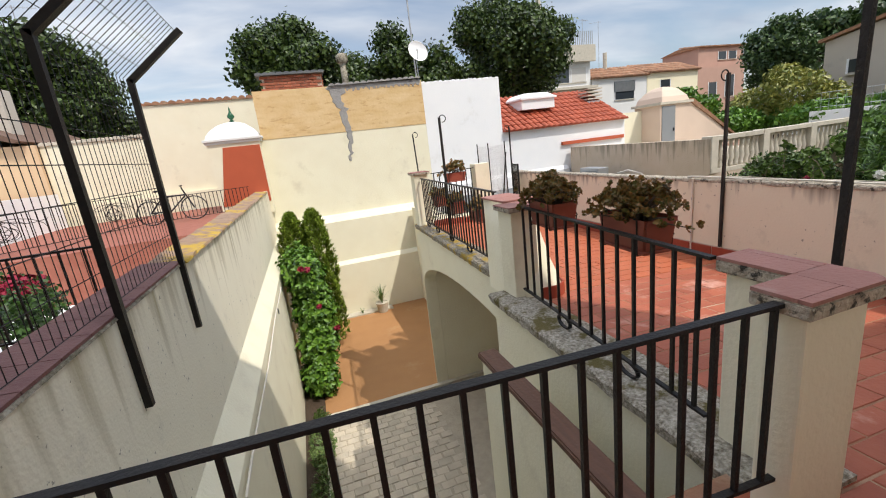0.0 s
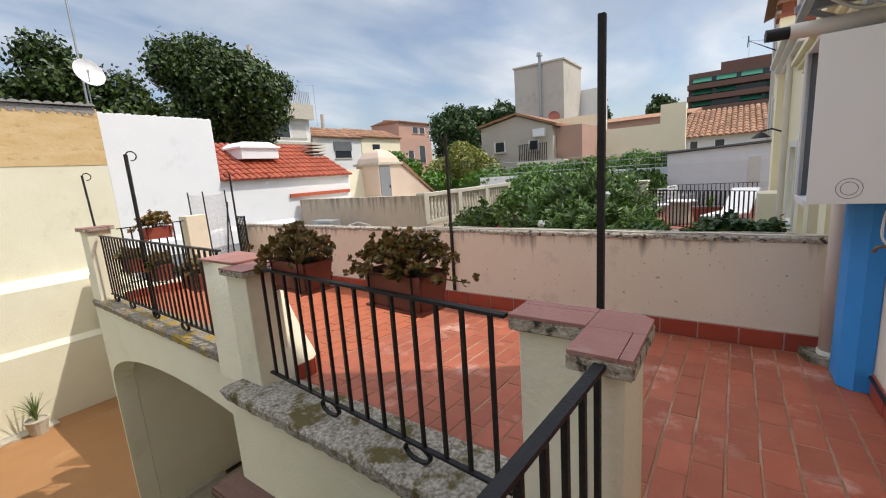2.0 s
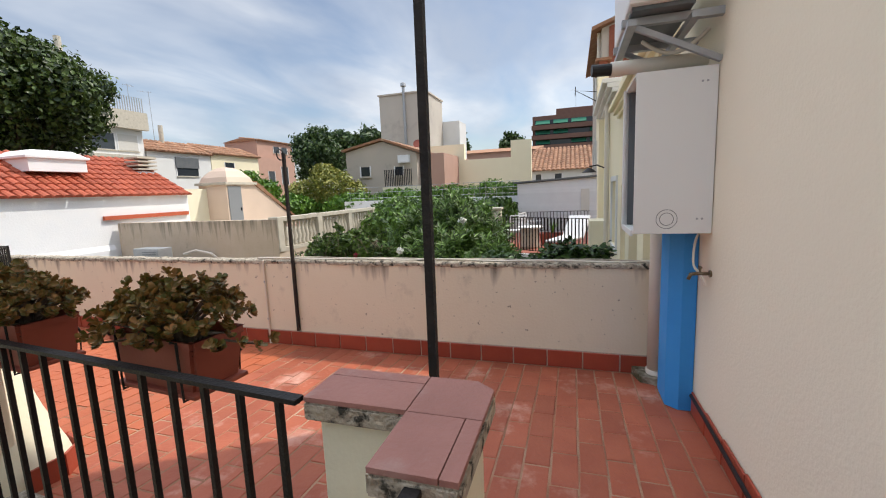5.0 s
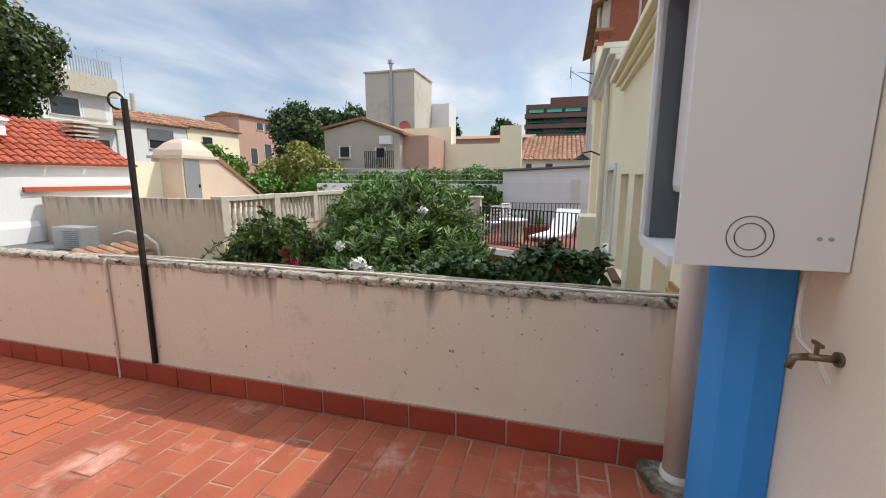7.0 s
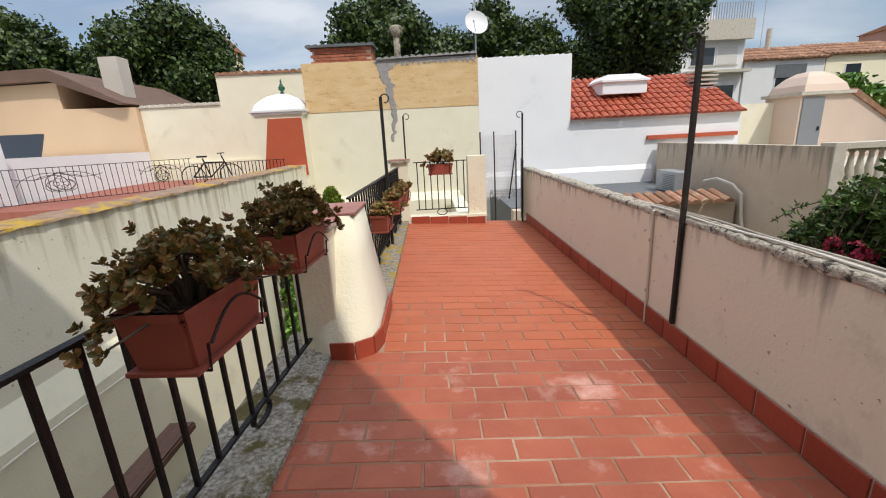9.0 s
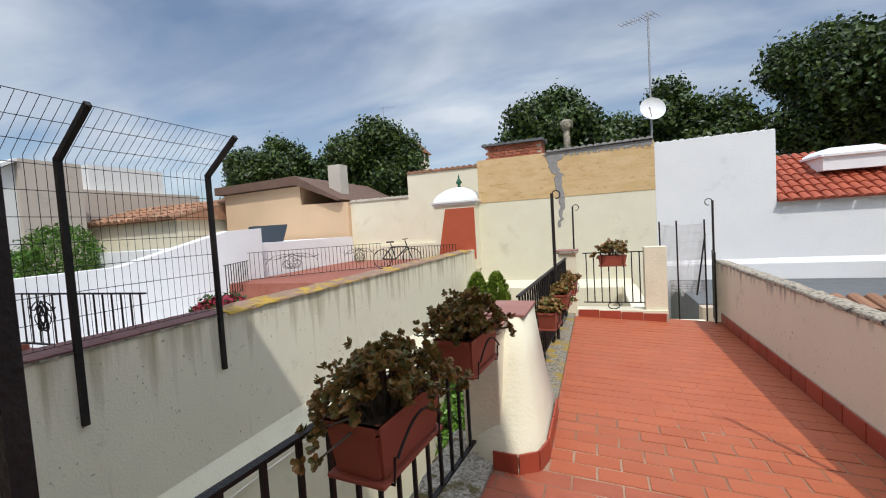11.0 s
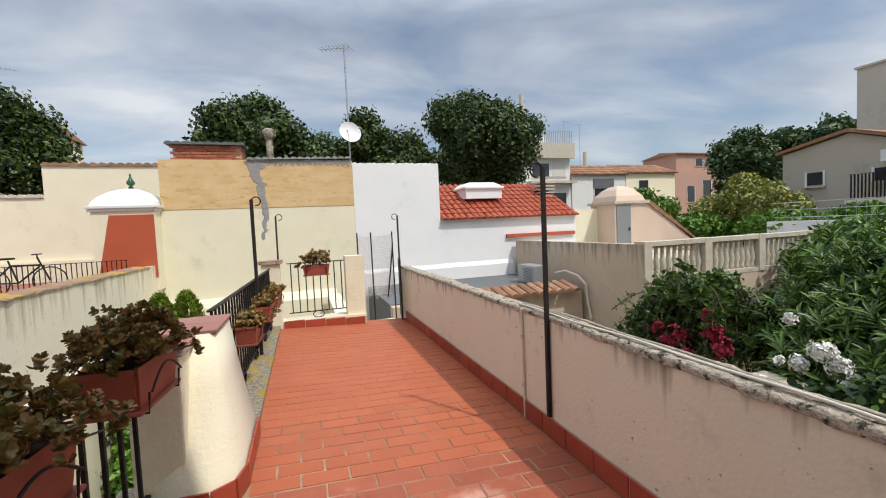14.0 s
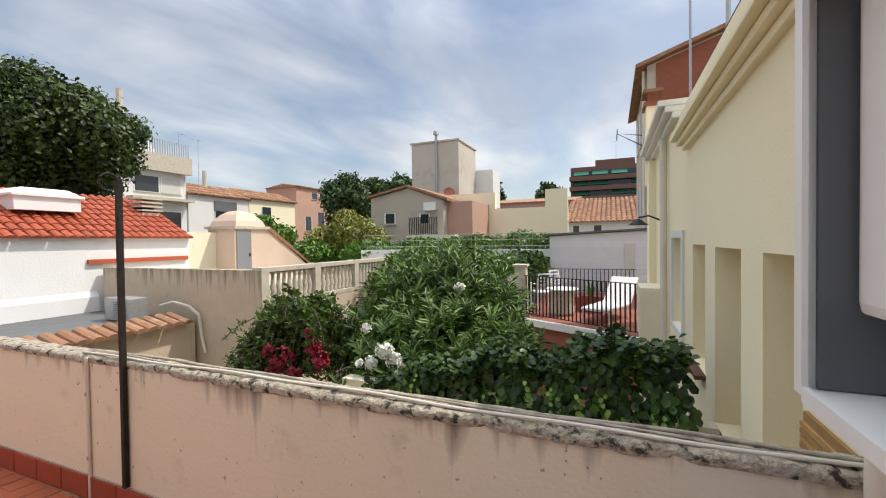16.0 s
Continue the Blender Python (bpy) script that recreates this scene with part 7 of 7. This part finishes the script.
# bicycle against the railing
t = thing("bicycle", "dark bicycle leaning on the terrace railing", "bicycle", m=pose(-3.38, 12.3, NT, 0, 0, 8) @ Matrix.Scale(0.92, 4))
for x in (-0.52, 0.52):
    w = part("wheel", tube(bmesh.new(), [(x + 0.32 * math.cos(a), 0, 0.34 + 0.32 * math.sin(a)) for a in np.linspace(0, 2 * math.pi, 33)], 0.016, 6), BLACK_PLASTIC, t)
    sp = bmesh.new()
    for k in range(9):
        a = 2 * math.pi * k / 9
        rod(sp, (x, 0, 0.34), (x + 0.31 * math.cos(a), 0, 0.34 + 0.31 * math.sin(a)), 0.003, 4)
    part("spokes", sp, STEEL, w)
fr = bmesh.new()
for p, q in (((-0.52, 0, 0.34), (-0.05, 0, 0.32)), ((-0.05, 0, 0.32), (0.36, 0, 0.70)), ((-0.16, 0, 0.74), (0.36, 0, 0.72)), ((-0.05, 0, 0.32), (-0.20, 0, 0.86)), ((-0.52, 0, 0.34), (-0.16, 0, 0.74)), ((0.52, 0, 0.34), (0.32, 0, 0.90))):
    rod(fr, p, q, 0.02, 8)
part("frame", fr, BLACK_PLASTIC, t)
part("saddle", B(-0.34, -0.08, -0.06, 0.06, 0.88, 0.93, 0.02), BLACK_PLASTIC, t)
part("handlebar", rod(rod(bmesh.new(), (0.32, -0.28, 0.98), (0.32, 0.28, 0.98), 0.015), (0.32, 0, 0.9), (0.32, 0, 0.98), 0.015), BLACK_PLASTIC, t)

# small tower with its red flank, dome and green finial
t = thing("roof_tower", "small white stair tower with red flank and domed cap", "tower")
part("body", B(-2.46, -1.10, 13.35, 14.7, NT - 0.2, 2.22), CREAM, t)
bm = bmesh.new()
extrude_poly(bm, [(-2.40, 0.50), (-1.12, 0.50), (-1.12, 2.12), (-2.08, 2.12)], "y", 13.33, 13.347)
part("red_flank", bm, RED_PAINT, t, "rust red painted panel")
for z, o in ((2.22, 0.05), (2.29, 0.09)):
    part("cornice", B(-2.46 - o, -1.10 + o, 13.35 - o, 14.7 + o, z, z + 0.068, 0.01), WHITE_FACADE, t)
dm = lathe(bmesh.new(), [(0.98, 2.36), (0.94, 2.46), (0.78, 2.60), (0.52, 2.74), (0.25, 2.82), (0.03, 2.85)], (0, 0, 0), 4)
dm.transform(pose(-1.78, 14.02, 0, 0, 0, 45))
part("dome", dm, WHITE, t, "flaking white cap")
part("finial", lathe(bmesh.new(), [(0.05, 2.84), (0.07, 2.87), (0.03, 2.91), (0.09, 2.97), (0.10, 3.01), (0.05, 3.09), (0.02, 3.16), (0.03, 3.19), (0.005, 3.27)], (-1.78, 14.02, 0), 14), GREEN_CERAMIC, t, "green glazed finial", True)

structure("wall_tiled_low", B(-7.55, -4.75, 16.4, 16.8, COURT, 2.86), CREAM, "cream wall with a scalloped tile top")
structure("wall_tiled_high", B(-4.75, -1.0, 16.4, 16.8, COURT, 3.80), CREAM, "higher cream wall with a scalloped tile top")
structure("wall_tiled_ledge", B(-7.5, -1.2, 16.25, 16.396, COURT, 0.95), CREAM, "thicker foot of the cream wall")
cover_row("wall_tiles_low", (-7.55, 16.6, 2.86), (-4.75, 16.6, 2.86), 13, 0.11, STONE, "pale half-round tiles on the cream wall")
cover_row("wall_tiles_high", (-4.75, 16.6, 3.80), (-1.0, 16.6, 3.80), 16, 0.115, ROOF_OLD, "half-round clay tiles on the cream wall")

t = thing("tan_house", "tan rendered house with a dark overhanging roof", "house", "houses")
tb = bmesh.new()
extrude_poly(tb, [(-14.5, COURT), (-7.56, COURT), (-7.56, 2.90), (-10.0, 2.95), (-10.0, 3.80), (-14.5, 3.72)], "y", 16.2, 22.0)
part("wall", tb, TAN, t)
tb = bmesh.new()
extrude_poly(tb, [(-14.8, 3.74), (-10.05, 3.84), (-7.9, 2.98), (-7.7, 3.02), (-10.0, 4.22), (-14.8, 4.10)], "y", 15.9, 22.2)
part("roof", tb, BROWN_ROOF, t, "dark brown roof edge")
part("chimney", B(-9.0, -8.35, 17.0, 17.6, 3.2, 4.7), TOWER, t)
structure("wall_white_west", extrude_poly(bmesh.new(), [(-3.0, COURT), (10.6, COURT), (10.6, 1.85), (9.4, 1.80), (6.6, 1.12), (2.0, 1.06), (-3.0, 1.06)], "x", -7.3, -7.0), WHITE, "white-painted garden wall with a sloping top")
t = thing("solar_panel", "dark solar panel propped on the white wall", "solar panel", m=pose(-8.3, 12.1, 1.55, 55, 0, 15))
part("panel", B(-0.7, 0.7, -0.5, 0.5, 0, 0.05), GLASS, t)
part("rim", wall_with_openings(bmesh.new(), -0.74, 0.74, -0.02, 0.07, -0.54, -0.501, ()), STEEL, t)
structure("roof_white_west", B(-12.0, -7.3, 9.0, 16.0, COURT, 1.4), WHITE, "white flat roof beyond the garden wall", "roof")

t = far_house("white_grey_house", "white and grey house with a glazed top floor", -34.0, -22.0, 14.0, 21.0, 4.6, GREY_FACADE, [("s", -26.5, -24.5, 3.4, 4.2)])
part("front", B(-35.5, -33.0, 12.6, 14.0, COURT, 4.9), WHITE_FACADE, t)
part("top_floor", B(-27.0, -22.5, 15.0, 19.0, 4.6, 6.0), WHITE_FACADE, t)
part("top_window", B(-26.4, -24.0, 14.93, 14.99, 4.9, 5.8), GLASS, t)
far_house("orange_roof_house", "low house with an orange tile roof", -32.0, -26.0, 7.0, 13.2, 1.9, WHITE_FACADE, (), "west", rise=1.0)
far_house("orange_roof_house", "low house with an orange tile roof", -21.5, -15.0, 14.0, 20.0, 2.6, CREAM, (), "gable_y", rise=0.9)
far_house("dark_block", "long dark grey block in the distance", -52.0, -44.0, 12.0, 22.0, 5.6, DARK_ROOF)
far_house("ochre_far_house", "ochre house behind the trees", -15.5, -11.5, 31.0, 36.0, 8.2, CREAM, [("s", -14.6, -13.8, 6.4, 7.4)], "gable_y", rise=0.6)
far_house("red_brick_block", "red brick corner building", -22.0, -15.0, -8.0, 1.0, 8.2, BRICK_WALL, [("s", -20, -19, 4, 5.5)])
t = thing("white_tower_house", "tall white and grey house with a sloping side roof", "house", "houses")
part("wall", B(-24.0, -20.0, 11.0, 13.3, COURT, 5.5), GREY_FACADE, t)
part("stair_wing", extrude_poly(bmesh.new(), [(9.6, COURT), (10.995, COURT), (10.995, 5.3), (9.6, 4.5)], "x", -23.5, -20.2), WHITE_FACADE, t, "white stair wing")
part("wing_roof", extrude_poly(bmesh.new(), [(9.3, 4.4), (10.99, 5.36), (10.99, 5.5), (9.3, 4.56)], "x", -23.7, -19.9), WHITE_FACADE, t, "pale sloping roof slab")
part("window", B(-20.22, -20.15, 9.9, 10.5, 3.3, 4.1), GLASS, t, "dark glass")
part("chimney", B(-22.0, -21.3, 10.4, 11.0, 5.1, 6.0), WHITE_FACADE, t)
t = thing("grey_flat_house", "weathered grey flat-roofed house with a cornice", "house", "houses")
part("wall", B(-19.0, -14.0, -1.5, 4.4, COURT, 2.95), GREY_FACADE, t)
part("cornice", B(-19.1, -13.9, -1.6, 4.5, 2.951, 3.15, 0.03), TOWER, t)
part("band", B(-13.999, -13.93, -1.5, 4.4, 2.0, 2.14), TOWER, t)
t = thing("far_turret", "slim stone turret in the distance", "turret")
part("shaft", B(-30.6, -30.0, 1.15, 1.85, COURT, 6.9), STONE, t)
part("lantern", lathe(bmesh.new(), [(0.46, 6.9), (0.46, 7.02), (0.32, 7.05), (0.30, 7.6), (0.42, 7.66), (0.40, 7.74)], (-30.3, 1.5, 0), 8), TOWER, t)
part("cap", lathe(bmesh.new(), [(0.44, 7.74), (0.36, 7.86), (0.12, 8.15), (0.03, 8.7)], (-30.3, 1.5, 0), 8), DARK_ROOF, t)
shrub("bamboo", [(-12.5, 6.6, 0.9, 0.9, 0.9, 0.6), (-12.5, 8.4, 1.3, 1.0, 0.9, 1.0), (-13, 7.6, 1.0, 0.9, 0.9, 0.6), (-13.0, 5.2, 0.8, 0.9, 0.9, 0.5)], 220, 0.10, 0.2, LEAF_HEDGE, 72, "feathery bright green bamboo behind the white wall")
shrub("far_shrub", [(-17, 5.4, 1.1, 1.3, 1.3, 0.9), (-17.5, 6.6, 0.9, 1.2, 1.0, 0.7)], 80, 0.16, 0.5, LEAF_TREE, 73, "dark garden shrubs between the houses")
antenna((-14.0, 32.5, 7.5), 12.0, 1.3, 0.4)
for x, y, h in ((-24, 28, 6.4), (-32, 33, 7.0), (-42, 25, 6.5), (-50, 5, 5.5), (-60, 14, 6.5), (-38, 2, 4.5), (-48, -6, 6), (-6, 34, 6.5), (4, 38, 6.0), (12, 40, 6.5)):
    far_house("street_house", "plain plastered house among the roofs", x - 5, x + 5, y, y + 7, h - 2.0, [WHITE_FACADE, CREAM, TAN, GREY_FACADE, WHITE_FACADE][int(abs(x)) % 5], [("s", x - 3, x - 2, h - 4, h - 2.8), ("s", x + 1, x + 2, h - 4, h - 2.8)], "gable_y", rise=1.2)


# ---- tiles of the terrace floor, skirtings and court pavers ----
TILT = Matrix.Rotation(math.atan(FALL), 4, "Y")


def slab_mesh(name, lx, ly, lz, mat, bevel=0.003):
    bm = B(-lx / 2, lx / 2, -ly / 2, ly / 2, -lz, 0)
    bmesh.ops.bevel(bm, geom=[e for e in bm.edges if e.verts[0].co.z > -lz / 2 and e.verts[1].co.z > -lz / 2], offset=bevel, segments=1, affect="EDGES")
    me = bpy.data.meshes.new(name)
    bm.to_mesh(me)
    bm.free()
    me.materials.append(mat)
    return me


rt = np.random.default_rng(90)
full = [slab_mesh("floor_tile", 0.277, 0.132, 0.02, TILE, 0.003 + 0.001 * k) for k in range(3)]
short = {}
rest = bmesh.new()
PX, PY = 0.287, 0.142
count = 0
for j in range(60):
    y = HOUSE_Y + 0.012 + PY * (j + 0.5)
    if y > 7.74:
        break
    left = WEST + 0.0 if y < 1.13 else 1.745 if y < 3.42 else 2.06
    if 3.26 < y < 3.72:
        left = max(left, 1.80 + (y - 3.26) * 0.62)
    x = PARA - 0.02 + (PX / 2 if j % 2 else 0)
    while x > left + 0.03:
        xa, xb = max(left + 0.004, x - PX + 0.005), min(PARA - 0.018, x - 0.005)
        x -= PX
        w = xb - xa
        if w < 0.03:
            continue
        cx = (xa + xb) / 2
        z = floor_z(cx) + rt.normal(0, 0.0012)
        m = Matrix.Translation((cx, y + rt.normal(0, 0.0012), z)) @ TILT @ pose(0, 0, 0, 0, 0, rt.normal(0, 0.35))
        if y < 3.4 and cx > 1.0 and count < 300:
            key = round(w, 2)
            if w > 0.27:
                me = full[count % 3]
            else:
                me = short.setdefault(key, slab_mesh("floor_tile", key, 0.132, 0.02, TILE))
            o = new("floor_tile", me)
            o.parent = floor
            o.matrix_basis = m
            count += 1
        else:
            k = len(rest.verts)
            hw, hd = w / 2, 0.0665 if y > 4.5 else 0.066
            vs = [rest.verts.new(m @ Vector(p)) for p in ((-hw, -hd, -0.018), (hw, -hd, -0.018), (hw, hd, -0.018), (-hw, hd, -0.018), (-hw + 0.003, -hd + 0.003, 0), (hw - 0.003, -hd + 0.003, 0), (hw - 0.003, hd - 0.003, 0), (-hw + 0.003, hd - 0.003, 0))]
            for q in ((4, 5, 6, 7), (0, 1, 5, 4), (1, 2, 6, 5), (2, 3, 7, 6), (3, 0, 4, 7)):
                rest.faces.new([vs[i] for i in q])
ob = part("floor_tile", rest, TILE_FAR, floor_far, "worn painted red floor tiles")
ob["kind"] = "stuff"

skirting = structure("skirting", B(PARA - 0.006, PARA + 0.001, HOUSE_Y, 7.9, -0.14, 0.035), SKIRT_BED, "pale mortar behind the red skirting tiles", "skirting")
sk = slab_mesh("skirting_tile", 0.279, 0.145, 0.010, SKIRT)
for i in range(27):
    o = new("skirting_tile", sk)
    o.parent = skirting
    o.matrix_basis = pose(PARA - 0.016 + rt.normal(0, 0.001), 0.20 + 0.29 * i, -0.046 + rt.normal(0, 0.001), 0, 0, 0) @ pose(0, 0, 0, 0, -90, 0) @ pose(0, 0, 0, 0, 0, 90)
house_skirt = structure("skirting_house", B(-1.1, 3.49, HOUSE_Y - 0.001, HOUSE_Y + 0.006, -0.12, 0.0), SKIRT_BED, "pale mortar behind the house skirting tiles", "skirting")
for i in range(16):
    x = 3.34 - 0.29 * i
    o = new("skirting_tile", sk)
    o.parent = house_skirt
    o.matrix_basis = pose(x, HOUSE_Y + 0.016, floor_z(x) + 0.068, -90, 0, 0)
end_skirt = structure("skirting_end", B(2.10, 3.40, 7.733, 7.741, -0.14, 0.045), SKIRT_BED, "pale mortar behind the end skirting tiles", "skirting")
for i in range(4):
    x = 2.27 + 0.315 * i
    o = new("skirting_tile", sk)
    o.parent = end_skirt
    o.matrix_basis = pose(x, 7.723, floor_z(x) + 0.055, 90, 0, 0) @ Matrix.Diagonal((1.09, 0.9, 1, 1))

pv = [slab_mesh("paver", 0.22 - 0.01 * k, 0.145, 0.04, GREY_PAVER, 0.008) for k in range(3)]
n = 0
for j in range(30):
    for i in range(9):
        y = 7.80 - 0.155 * j
        x = -0.48 + 0.23 * i + (0.115 if j % 2 else 0)
        if x > 1.65 or n >= 290:
            continue
        o = new("paver", pv[(i + 2 * j) % 3])
        o.parent = court
        o.matrix_basis = pose(x + rt.normal(0, 0.006), y, COURT + rt.normal(0, 0.004), 0, 0, rt.normal(0, 2.0))
        n += 1
